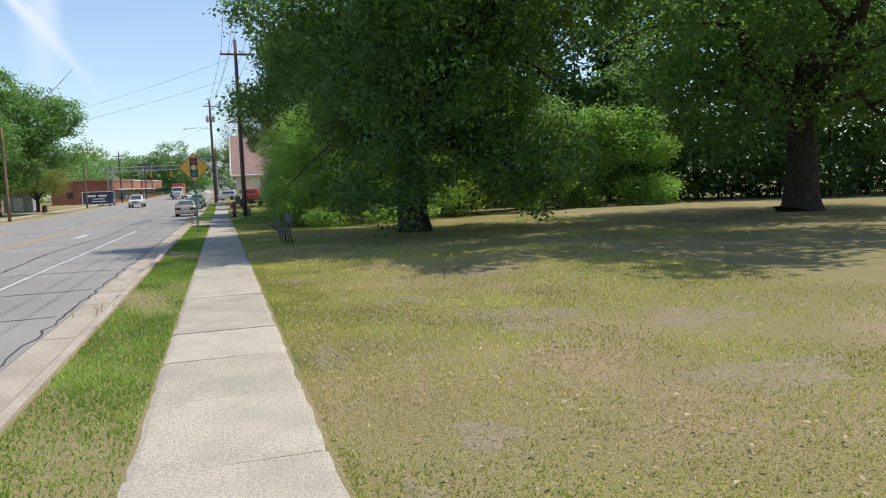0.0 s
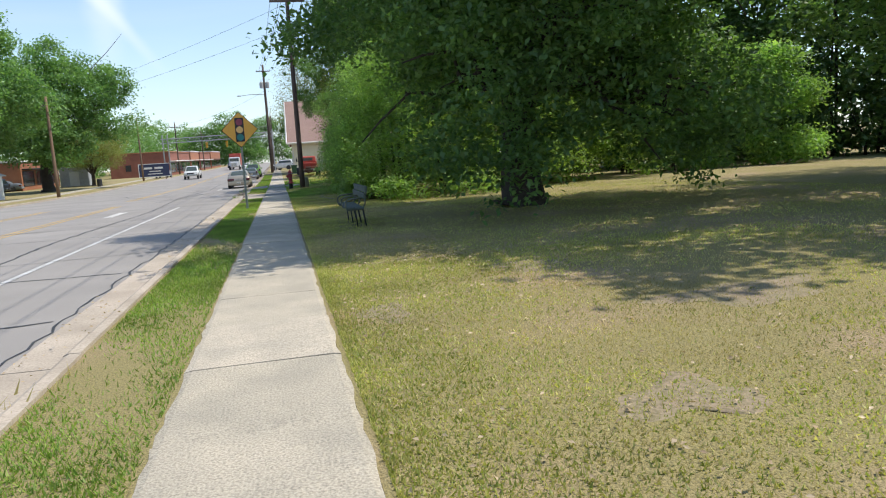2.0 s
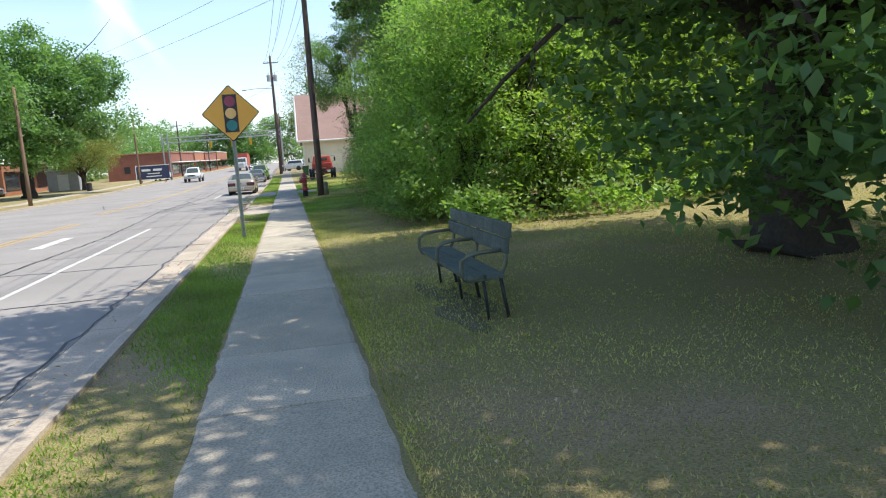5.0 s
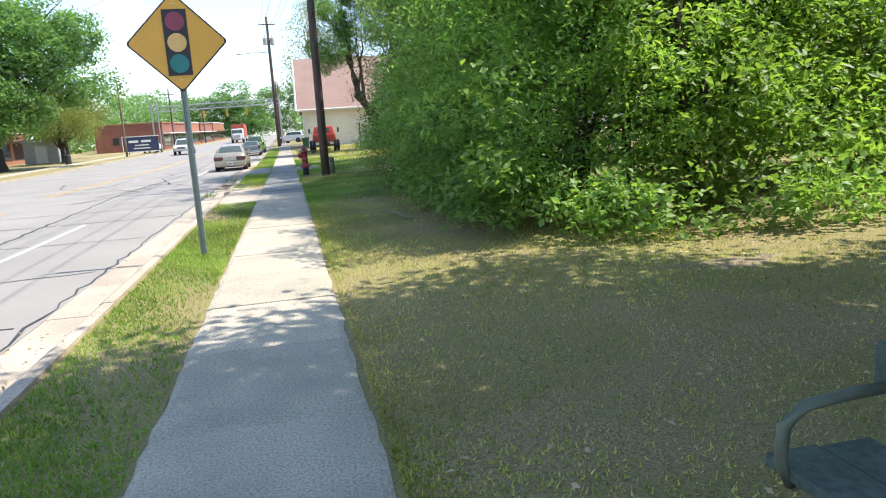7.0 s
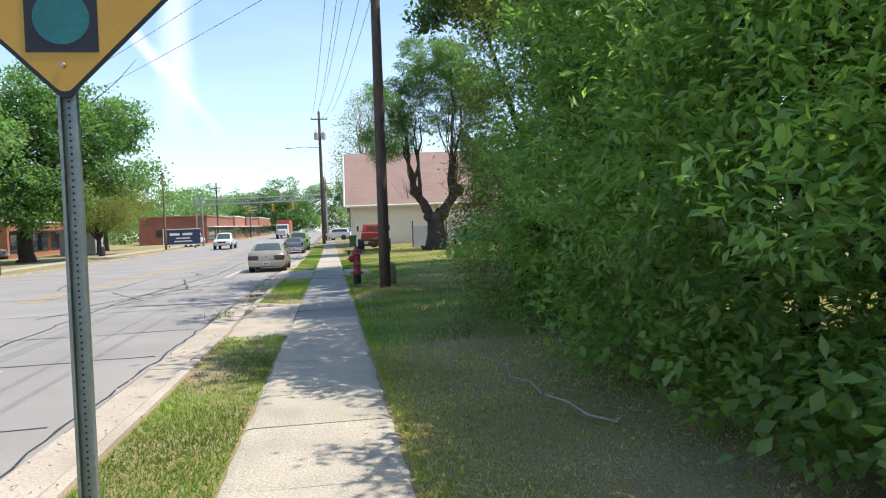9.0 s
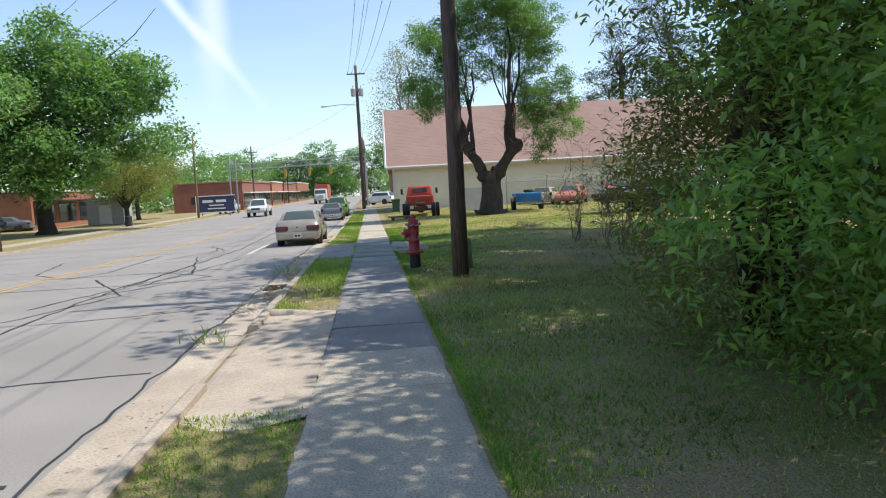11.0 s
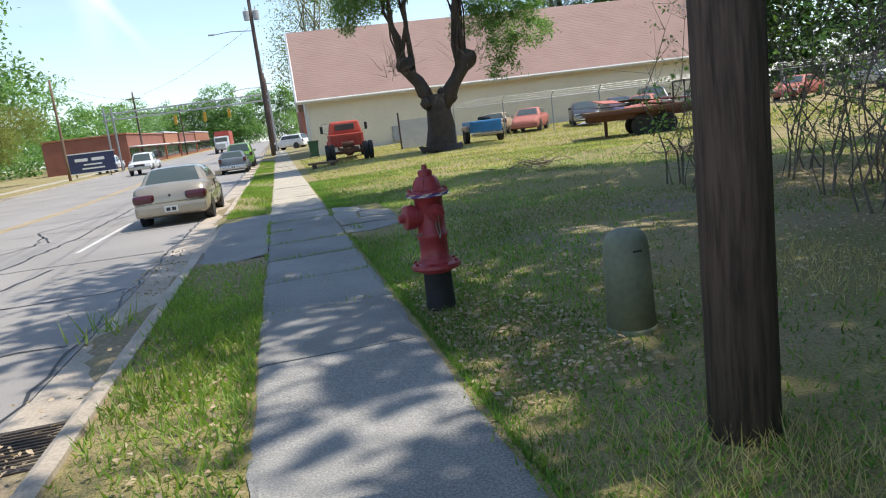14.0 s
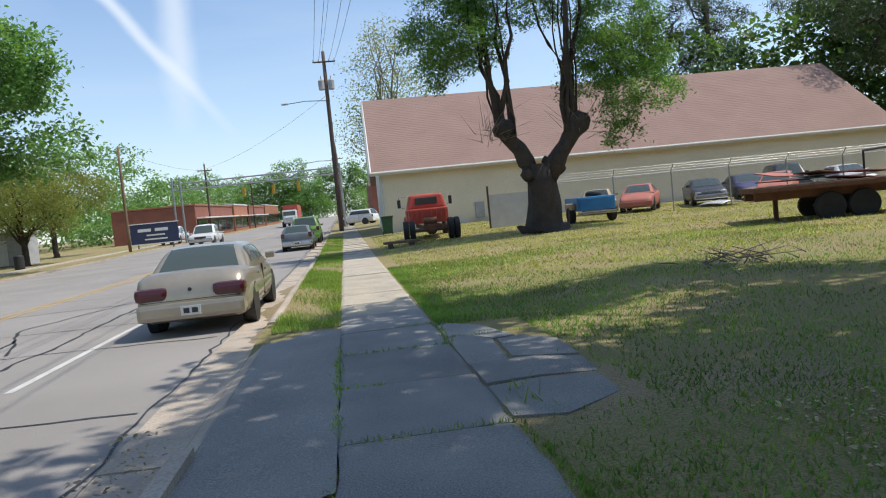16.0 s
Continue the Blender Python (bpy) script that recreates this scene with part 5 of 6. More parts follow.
# ---- bench ----
M_BWOOD = mat("bench_wood", (0.075, 0.10, 0.085), (0.12, 0.145, 0.125), (0.035, 0.045, 0.04), scale=5, fine=30, rough=0.75, bump=0.5, local=True)
M_BIRON = mat("bench_iron", (0.16, 0.20, 0.15), (0.12, 0.15, 0.11), (0.2, 0.13, 0.08), scale=8, fine=40, rough=0.6, metal=0.2, bump=0.2, local=True)
bench = thing("park_bench", (1.72, 17.35, 0.0), "weathered dark green bench with curved iron arms", "bench", rz=0)
BL = 1.22
for x0, x1, z0 in ((0.0, .19, .42), (.205, .40, .41)):
    part("seat_board", nbox(x0, x1, -BL, BL, z0, z0 + .045, bevel=.008), M_BWOOD, bench, "grey-green weathered plank")
for z0, z1, xx in ((.645, .79, .41), (.80, .945, .445)):
    part("back_board", nbox(xx, xx + .045, -BL, BL, z0, z1, bevel=.008), M_BWOOD, bench, "grey-green weathered plank")
for y in (-1.12, 0.0, 1.12):
    f = part("arm_frame", tube(bmesh.new(), [(.02, y, .40), (-.02, y, .48), (-.01, y, .60), (.06, y, .655), (.2, y, .67), (.40, y, .675)], .021, 8), M_BIRON, bench, "olive painted curved iron arm", True)
    part("back_leg", tube(bmesh.new(), [(.51, y, .93), (.475, y, .75), (.44, y, .52), (.38, y, .415), (.2, y, .40), (.02, y, .40)], .021, 8), M_BIRON, bench, smooth=True)
    # legs coloured near-black to stand for the shade under the seat
    part("leg", tube(bmesh.new(), [(.20, y, .40), (.22, y, .2), (.24, y, -.05)], .016, 8), M_DARK, bench, smooth=True)
    part("leg", tube(bmesh.new(), [(.38, y, .40), (.41, y, .2), (.45, y, -.05)], .02, 8), M_DARK, bench, smooth=True)

# ---- fallen branch ----
bm = bmesh.new()
tube(bm, [(2.18, 33.0, .05), (2.06, 32.5, .09), (2.12, 32.1, .10), (2.0, 31.6, .06), (2.05, 31.2, .08), (1.96, 30.7, .05), (2.04, 30.2, .09), (2.02, 29.8, .07), (2.14, 29.4, .08), (2.2, 29.1, .04), (2.34, 28.8, .05)], [.003, .004, .005, .006, .007, .008, .009, .010, .011, .012, .012], 7)
for p, q in (((2.02, 31.2, .07), (1.75, 31.9, .12)), ((2.0, 30.2, .09), (1.5, 30.1, .05)), ((2.05, 29.8, .08), (1.6, 29.2, .05)), ((2.1, 29.4, .06), (2.6, 30.1, .15)), ((1.5, 30.1, .05), (1.2, 30.4, .06))):
    tube(bm, [p, Vector(p).lerp(Vector(q), .5) + Vector((0.03, 0.04, 0.03)), q], [.006, .004, .002], 5)
M_PALEBARK = mat("pale_dead_wood", (0.40, 0.36, 0.31), (0.28, 0.25, 0.21), scale=6, fine=40, rough=0.9, bump=0.3)
tagged(part("fallen_branch", bm, M_PALEBARK, smooth=True), "bare grey fallen branch lying on the grass", "branch")

# ---- vehicles ----
M_TYRE = mat("tyre_rubber", (0.022, 0.022, 0.023), (0.04, 0.038, 0.035), rough=0.85, bump=0.3, local=True)
M_RIM = mat("wheel_rim", (0.45, 0.45, 0.45), (0.35, 0.35, 0.34), rough=0.4, metal=0.7, bump=0.05, local=True)
M_CARGLASS = glassmat("car_glass", (0.10, 0.13, 0.125))
M_TAIL = lampmat("tail_lamp_red", (0.075, 0.010, 0.014))
M_LAMP = lampmat("head_lamp", (0.6, 0.62, 0.62))
M_CHROME = mat("dull_chrome", (0.55, 0.55, 0.55), (0.45, 0.45, 0.45), rough=0.25, metal=0.9, bump=0.0, local=True)
M_RUST = mat("rusty_steel", (0.20, 0.09, 0.05), (0.13, 0.06, 0.04), (0.08, 0.04, 0.03), scale=3, fine=25, rough=0.9, bump=0.3, local=True)


def paint(name, c, rough=0.35, dirt=0.8, coat=0.4):
    return mat(name, c, tuple(v * dirt for v in c), tuple(v * 0.7 for v in c), scale=1.6, fine=14, rough=rough, coat=coat, bump=0.03, local=True, finemix=0.2)


P_GOLD = mat("paint_champagne", (0.40, 0.35, 0.27), (0.34, 0.295, 0.22), (0.30, 0.26, 0.2), scale=1.6, fine=10, rough=0.3, metal=0.45, coat=0.6, bump=0.02, local=True, finemix=0.15)
P_WHITE = paint("paint_white", (0.72, 0.72, 0.71))
P_GREY = paint("paint_grey_blue", (0.13, 0.15, 0.17))
P_GREEN = paint("paint_lime", (0.14, 0.30, 0.04))
P_RED = paint("paint_old_red", (0.50, 0.075, 0.045), 0.55, 0.75, 0.1)
P_FADED = paint("paint_faded_red", (0.48, 0.16, 0.12), 0.65, 0.8, 0.0)
P_BLUE = paint("paint_blue", (0.035, 0.22, 0.50), 0.45)
P_TAN = paint("paint_tan", (0.48, 0.36, 0.24), 0.6, 0.8, 0.0)
P_BLACK = paint("paint_black", (0.03, 0.03, 0.035))
P_NAVY = paint("paint_violet", (0.06, 0.05, 0.12))


def loft(sections, smooth=True):
    bm = bmesh.new()
    rings = [[bm.verts.new(p) for p in s] for s in sections]
    n = len(rings[0])
    for a, b in zip(rings, rings[1:]):
        for k in range(n):
            bm.faces.new((a[k], a[(k + 1) % n], b[(k + 1) % n], b[k]))
    bm.faces.new(rings[0][::-1]), bm.faces.new(rings[-1])
    bmesh.ops.recalc_face_normals(bm, faces=bm.faces)
    return bm


def section(y, w, zb, zt):
    h = zt - zb
    half = [(0.0, zb), (0.80 * w, zb), (0.95 * w, zb + 0.10 * h), (0.995 * w, zb + 0.30 * h), (1.0 * w, zb + 0.52 * h), (0.985 * w, zb + 0.76 * h), (0.95 * w, zb + 0.90 * h), (0.86 * w, zb + 0.975 * h), (0.6 * w, zt), (0.0, zt + 0.012)]
    right = [(x, y, z) for x, z in half]
    left = [(-x, y, z) for x, z in half[1:-1]][::-1]
    return right + left


def wheel(parent, x, y, r, w=0.2, sgn=1, rimm=None):
    t = part("tyre", lathe(bmesh.new(), [(r * .60, 0), (r * .94, 0.0), (r, w * .18), (r, w * .82), (r * .94, w), (r * .62, w), (r * .58, w * .8)], 26, "x", at=(0, 0, 0)), M_TYRE, parent, smooth=False)
    t.matrix_basis = pose(x, y, r, 0, 0, 0 if sgn > 0 else 180)
    part("rim", lathe(bmesh.new(), [(r * .6, w * .3), (r * .6, w * .86), (r * .52, w * .9), (r * .42, w * .75), (r * .18, w * .8), (r * .1, w * .92), (.01, w * .93)], 18, "x"), rimm or M_RIM, t)
    return t


STYLES = {
    # lower-body stations (y share, width share, bottom, top), then cabin: rear base, roof rear, roof front, front base (shares), belt, roof
    "sedan": ([(0.0, .80, .34, .66), (.012, .92, .27, .82), (.05, .975, .22, .99), (.12, .99, .20, 1.02), (.2, 1.0, .19, 1.0), (.5, 1.0, .18, .95), (.74, 1.0, .18, .92), (.86, .97, .19, .83), (.95, .91, .22, .72), (.99, .82, .28, .62), (1.0, .72, .36, .54)], (.16, .31, .60, .78, .96, 1.40)),
    "hatch": ([(0.0, .86, .34, .86), (.015, .95, .26, .96), (.06, .98, .22, .98), (.2, 1.0, .2, .97), (.5, 1.0, .18, .94), (.72, 1.0, .18, .92), (.86, .97, .19, .86), (.95, .92, .24, .76), (1.0, .80, .36, .58)], (.02, .13, .56, .73, .94, 1.36)),
    "suv": ([(0.0, .88, .42, 1.02), (.015, .96, .34, 1.08), (.06, .99, .30, 1.1), (.5, 1.0, .28, 1.08), (.74, 1.0, .28, 1.06), (.88, .97, .30, 1.0), (.96, .92, .36, .9), (1.0, .82, .46, .7)], (.02, .10, .60, .74, 1.08, 1.75)),
    "pickup": ([(0.0, .90, .50, 1.02), (.01, .97, .42, 1.06), (.05, .99, .40, 1.08), (.42, 1.0, .38, 1.08), (.72, 1.0, .38, 1.08), (.88, .98, .40, 1.06), (.97, .95, .42, .98), (1.0, .86, .5, .8)], (.37, .40, .62, .74, 1.07, 1.86)),
}


def car(name, at, rz, L, W, style, pm, label, r=0.31, group="", lights=True, detail=True, rimm=None):
    """A car with its tail at y = 0 and its nose at y = L."""
    st, (cb, crr, crf, cf, belt, roof) = STYLES[style]
    root = thing(name, at, label, "car" if style != "pickup" else "pickup truck", group, rz)
    hw = W / 2
    body = part("body", loft([section(f * L, hw * w, zb, zt) for f, w, zb, zt in st]), pm, root, smooth=True)
    # cabin: one curved shell; glass lies a little proud of it
    wb, wt = .93 * hw, (.70 if style in ("sedan", "hatch") else .76) * hw
    zb = belt - .06
    b1 = cf * L
    knots = [(cb, 0.0), (cb + (crr - cb) * .5, .56), (crr - .02, .90), (crr + .04, .985), ((crr + crf) / 2, 1.0), (crf - .03, .975), (crf + .015, .88), (crf + (cf - crf) * .55, .46), (cf, 0.0)]

    def cab_at(f, v):
        """A place on the cabin: f along the car's length, v across from -1 to 1."""
        h = 0.0
        for (f0, h0), (f1, h1) in zip(knots, knots[1:]):
            if f0 <= f <= f1 + 1e-6:
                h = h0 + (h1 - h0) * (f - f0) / (f1 - f0)
        t = min(1.0, abs(v) / .56)
        w = wb + (wt - wb) * h
        if abs(v) <= .56:
            x, z = t * w * .90, h * (1 - .05 * t ** 3)
        else:
            k = (abs(v) - .56) / .44
            x = w * .90 + (wb - w * .90) * (1 - (1 - k) ** 1.7)
            z = h * .95 * (1 - k ** 1.25)
        return Vector((math.copysign(x, v), f * L, zb + (roof - zb) * z))

    def patch(name, f0, f1, v0, v1, material, off, nf=8, nv=8, skew=0.0):
        bmp = bmesh.new()
        rows = []
        for a in range(nf + 1):
            row = []
            for b in range(nv + 1):
                v = v0 + (v1 - v0) * b / nv
                lift = (abs(v) - min(abs(v0), abs(v1))) / max(1e-6, abs(v1 - v0)) if skew else 0.0
                f = f0 + (f1 - f0) * a / nf
                f += skew * lift * (1 if a > nf / 2 else -1) * abs(2 * a / nf - 1)
                p = cab_at(min(max(f, cb), cf), v)
                e = .004
                du = cab_at(min(f + e, cf), v) - cab_at(max(f - e, cb), v)
                dv = cab_at(min(max(f, cb), cf), min(v + .03, 1)) - cab_at(min(max(f, cb), cf), max(v - .03, -1))
                nrm = dv.cross(du).normalized()
                row.append(bmp.verts.new(p + nrm * off))
            rows.append(row)
        for r0, r1 in zip(rows, rows[1:]):
            for b in range(nv):
                bmp.faces.new((r0[b], r0[b + 1], r1[b + 1], r1[b]))
        bmesh.ops.recalc_face_normals(bmp, faces=bmp.faces)
        return part(name, bmp, material, root, smooth=True)

    patch("cabin", cb, cf, -1.0, 1.0, pm, 0.0, 28, 26)
    gap = .012
    patch("rear_window", cb + (crr - cb) * .16, crr - gap, -.52, .52, M_CARGLASS, .009)
    patch("windscreen", crf + gap * 1.5, cf - (cf - crf) * .14, -.52, .52, M_CARGLASS, .009)
    mid = (crr + crf) / 2 + .02
    for sg in (-1, 1):
        patch("side_window", crr + .005, mid - .008, sg * .66, sg * .90, M_CARGLASS, .008, skew=.03)
        patch("side_window", mid + .008, crf + .005, sg * .66, sg * .90, M_CARGLASS, .008, skew=.03)
        patch("door_pillar", mid - .007, mid + .007, sg * .62, sg * .94, M_DARK, .010, 2, 6)
    # bumpers
    rb0 = st[2][2]
    part("rear_bumper", nbox(-hw * .94, hw * .94, -.07, .42, rb0 + .05, rb0 + .33, bevel=.075), pm if style in ("sedan", "suv") else M_CHROME, root)
    part("front_bumper", nbox(-hw * .93, hw * .93, L - .22, L + .06, rb0 + .05, rb0 + .30, bevel=.05), pm if style in ("sedan", "suv") else M_CHROME, root)
    tz = st[1][3] - .14
    if lights:
        for s in (-1, 1):
            if style == "sedan":
                part("tail_light", nbox(s * hw * .38, s * hw * .965, -.02, .32, tz - .10, tz + .125, bevel=.085), M_TAIL, root, "dark red wraparound lens")
            else:
                part("tail_light", nbox(s * hw * .74, s * hw * .955, -.008, .10, tz - .12, tz + .14, bevel=.025), M_TAIL, root, "dark red lens")
            part("head_light", nbox(s * hw * .52, s * hw * .88, L - .16, L - .012, st[-1][3] - .06, st[-1][3] + .09, bevel=.03), M_LAMP, root)
            part("mirror", nbox(s * (wb + .01), s * (wb + .19), b1 - .42, b1 - .32, belt + .0, belt + .13, bevel=.03), pm, root)
    if detail:
        part("grille", nbox(-hw * .46, hw * .46, L - .10, L + .004, st[-1][3] - .10, st[-1][3] + .08, bevel=.02), M_DARK, root)
        pl = part("number_plate", nbox(-.155, .155, -.079, -.0705, rb0 + .12, rb0 + .27), M_TRIM, root, "white plate with dark bars")
        for x in (-.065, .065):
            part("plate_bar", nbox(x - .045, x + .045, -.083, -.0795, rb0 + .155, rb0 + .235), M_DARK, pl)
        for s in (-1, 1):
            for yy in ((cb + .06) * L + .5, (cb + cf) / 2 * L + .35):
                part("door_handle", nbox(s * hw * .985, s * (hw * .985 + .03), yy, yy + .16, belt - .18, belt - .145, bevel=.008), pm, root)
            part("door_gap", nbox(s * hw * .96, s * (hw + .002), (cb + cf) / 2 * L - .006, (cb + cf) / 2 * L + .006, rb0 + .12, belt - .05), M_DARK, root)
            part("side_moulding", nbox(s * hw * .99, s * (hw + .012), L * .26, L * .74, rb0 + .34, rb0 + .39, bevel=.006), pm, root)
        if style == "sedan":
            part("boot_gap", nbox(-hw * .86, hw * .86, -.004, .05, tz - .105, tz - .095), M_DARK, root)
            part("badge", lathe(bmesh.new(), [(.032, 0), (.028, -.006), (.01, -.008)], 12, "y", at=(0, .012, tz + .06)), M_DARK, root)
    for s in (-1, 1):
        for f in (.205 if style != "pickup" else .2, .80 if style != "pickup" else .82):
            part("wheel_arch", lathe(bmesh.new(), [(r * 1.16, -.16), (r * 1.16, .0), (r * 1.1, .004)], 24, "x", at=(0, 0, 0)), M_DARK, root).matrix_basis = pose(s * hw * .992, f * L, r + .02, 0, 0, 0 if s > 0 else 180)
            wheel(root, s * (hw - .235), f * L, r, .20, s, rimm)
    if style == "pickup":
        part("bed_well", nbox(-hw * .86, hw * .86, .08, .36 * L, 1.06, 1.099), M_DARK, root)
        for s in (-1, 1):
            part("bed_rail", nbox(s * hw * .86, s * hw * .98, .04, .365 * L, 1.07, 1.13, bevel=.015), pm, root)
    return root


GZ = -0.10
car("sedan", (-2.93, 57.75, GZ), 0, 4.8, 1.78, "sedan", P_GOLD, "dusty champagne four-door saloon parked at the kerb", r=.315)
car("hatchback", (-3.0, 84.2, GZ), 0, 4.3, 1.7, "hatch", P_GREY, "old grey-blue estate car parked at the kerb")
car("suv", (-2.9, 91.5, GZ), 0, 4.7, 1.85, "suv", P_GREEN, "lime green four-wheel-drive parked at the kerb", r=.36)
car("pickup_truck", (-11.9, 110.0, GZ), 180, 5.7, 1.98, "pickup", P_WHITE, "white pickup truck on the far lane", r=.39)
car("suv", (-31.5, 93.0, 0), 80, 4.7, 1.85, "suv", P_BLACK, "dark four-wheel-drive parked under the trees", r=.36)
car("sedan", (-32, 100, 0), 95, 4.7, 1.78, "sedan", P_GREY, "grey saloon parked under the trees")
car("pickup_truck", (-18.6, 128, 0), 180, 5.6, 1.95, "pickup", P_WHITE, "white pickup truck beside the billboard", r=.38)
car("suv", (3.2, 126, 0), 60, 4.6, 1.85, "suv", P_WHITE, "white car parked beyond the hall", r=.35)
car("sedan", (-6.5, 160, GZ), 0, 4.7, 1.78, "sedan", P_WHITE, "white car far along the street")
car("suv", (-13, 215, GZ), 180, 4.7, 1.85, "suv", P_BLACK, "dark car far along the street", r=.36)
# lorry far down the street
semi = thing("lorry", (-9.5, 168, GZ), "white lorry cab with an orange-red trailer", "lorry")
part("cab", nbox(-1.2, 1.2, 0, 2.6, .6, 2.9, bevel=.2), P_WHITE, semi)
part("bonnet", nbox(-.85, .85, -1.6, -.001, .7, 1.8, bevel=.15), P_WHITE, semi)
part("windscreen", nbox(-1.0, 1.0, -.012, .05, 1.95, 2.65), M_CARGLASS, semi)
part("grille", nbox(-.6, .6, -1.63, -1.6, .8, 1.6), M_CHROME, semi)
part("trailer", nbox(-1.25, 1.25, 3.2, 14, 1.1, 3.8, bevel=.03), P_RED, semi)
for y in (-.9, 2.4, 11.5, 12.8):
    for s in (-1, 1):
        wheel(semi, s * .95, y, .5, .25, s)

# ---- old red truck: cab and bare chassis ----
tk = thing("old_red_truck", (3.35, 76.6, 0.12), "old red lorry cab on a bare chassis with dual rear wheels", "truck", rz=-3)
cabm = bmesh.new()
for z0, z1, w0, w1, y0, y1 in ((.85, 1.45, .98, .98, 2.4, 4.0),):
    box(cabm, -w0, w0, y0, y1, z0, z1, bevel=.10)
part("cab_body", cabm, P_RED, tk)
bm = bmesh.new()
vb = [bm.verts.new(p) for p in ((-.94, 2.44, 1.40), (.94, 2.44, 1.40), (.94, 3.9, 1.40), (-.94, 3.9, 1.40))]
vt = [bm.verts.new(p) for p in ((-.78, 2.55, 2.12), (.78, 2.55, 2.12), (.78, 3.6, 2.12), (-.78, 3.6, 2.12))]
bm.faces.new(vt), bm.faces.new(vb[::-1])
for i in range(4):
    bm.faces.new((vb[i], vb[(i + 1) % 4], vt[(i + 1) % 4], vt[i]))
bmesh.ops.recalc_face_normals(bm, faces=bm.faces)
bmesh.ops.bevel(bm, geom=bm.edges[:], offset=.12, segments=3, affect="EDGES", profile=.5)
part("cab_roof", bm, P_RED, tk)
part("rear_window", nbox(-.52, .52, 2.44, 2.52, 1.62, 1.95, bevel=.03), M_CARGLASS, tk)
part("cargo_tub", nbox(-.90, .90, 1.5, 2.38, .75, 1.42, bevel=.05), P_RED, tk)
for i in range(8):
    x = -.78 + i * .223
    part("panel_rib", nbox(x - .035, x + .035, 1.45, 1.4995, .82, 1.34, bevel=.012), P_RED, tk)
part("bonnet", nbox(-.62, .62, 4.0, 5.3, .85, 1.42, bevel=.12), P_RED, tk)
for s in (-1, 1):
    part("fender", nbox(s * .62, s * 1.05, 4.0, 5.2, .75, 1.12, bevel=.12), P_RED, tk)
    part("frame_rail", nbox(s * .36, s * .45, -.9, 5.2, .52, .70), M_RUST, tk, "rusty chassis rail")
    m_ = part("mirror_arm", tube(bmesh.new(), [(s * .95, 3.7, 1.5), (s * 1.25, 3.6, 1.6), (s * 1.25, 3.6, 2.05), (s * .85, 3.65, 2.08)], .015, 5), M_CHROME, tk)
    part("mirror", nbox(s * 1.17, s * 1.33, 3.56, 3.60, 1.55, 1.95, bevel=.01), M_DARK, m_)
    for k in (0, 1):
        wheel(tk, s * (.74 + k * .27), .4, .47, .23, s, M_RUST)
    wheel(tk, s * .85, 4.6, .45, .22, s, M_RUST)
part("rear_axle", tube(bmesh.new(), [(-.9, .4, .47), (-.25, .4, .47), (-.12, .4, .47), (.12, .4, .47), (.25, .4, .47), (.9, .4, .47)], [.07, .08, .2, .2, .08, .07], 12), M_RUST, tk)
part("cross_member", nbox(-.359, .359, -.85, -.72, .54, .68), M_RUST, tk)
part("cross_member", nbox(-.359, .359, 1.1, 1.25, .54, .68), M_RUST, tk)
part("fuel_tank", tube(bmesh.new(), [(-.3, .95, .85), (.3, .95, .85)], .16, 12), M_RUST, tk)
beam = thing("wooden_skid", (1.85, 75.6, 0.05), "low dark timber skid beside the truck", "timber")
part("plank", nbox(-.75, .75, -.25, .25, .16, .26, bevel=.015), M_POLEB, beam)
for x in (-.45, .45):
    part("block", nbox(x - .1, x + .1, -.22, .22, -.08, .159), M_POLE, beam)

# green wheeled bin at the hall's corner
M_BIN = mat("bin_green", (0.03, 0.10, 0.05), (0.025, 0.08, 0.04), rough=0.6, bump=0.05, local=True)
bn = thing("wheeled_bin", (2.1, 88.0, 0.1), "dark green wheeled rubbish bin at the hall's corner", "bin")
bm = bmesh.new()
lathe(bm, [(.36, .08), (.46, 1.0), (.50, 1.02), (.50, 1.06)], 4)
bmesh.ops.rotate(bm, verts=bm.verts, cent=(0, 0, 0), matrix=Matrix.Rotation(math.pi / 4, 3, "Z"))
part("body", bm, M_BIN, bn)
part("lid", nbox(-.38, .38, -.42, .38, 1.062, 1.12, bevel=.03), M_BIN, bn)
for s in (-1, 1):
    wheel(bn, s * .27, .28, .1, .05, s)
tb = thing("litter_bin", (-21.9, 96.0, 0), "dark barrel litter bin on the far verge", "bin")
part("body", lathe(bmesh.new(), [(.28, 0), (.31, .1), (.31, .85), (.29, .9), (.2, .95)], 16), M_DARK, tb)

# blue truck bed with wheels
bt = thing("blue_truck_bed", (10.5, 75.6, 0.2), "bright blue pickup bed on wheels among the wrecks", "truck bed", rz=-4)
part("tub", nbox(-.85, .85, 0, 2.2, .55, 1.15, bevel=.05), P_BLUE, bt)
part("tailgate", nbox(-.72, .72, -.04, -.002, .60, 1.08, bevel=.015), P_BLUE, bt)
part("bumper", nbox(-.85, .85, -.16, -.045, .38, .52, bevel=.03), M_CHROME, bt)
for s in (-1, 1):
    part("fender", nbox(s * .851, s * 1.06, .3, 1.5, .62, .92, bevel=.09), P_TAN, bt, "tan wheel fender")
    wheel(bt, s * .80, .9, .40, .26, s, M_RUST)
part("spare_tyre", lathe(bmesh.new(), [(.18, 0), (.33, .02), (.36, .1), (.33, .18), (.18, .2)], 18, at=(0.1, .7, 1.16)), M_TYRE, bt)

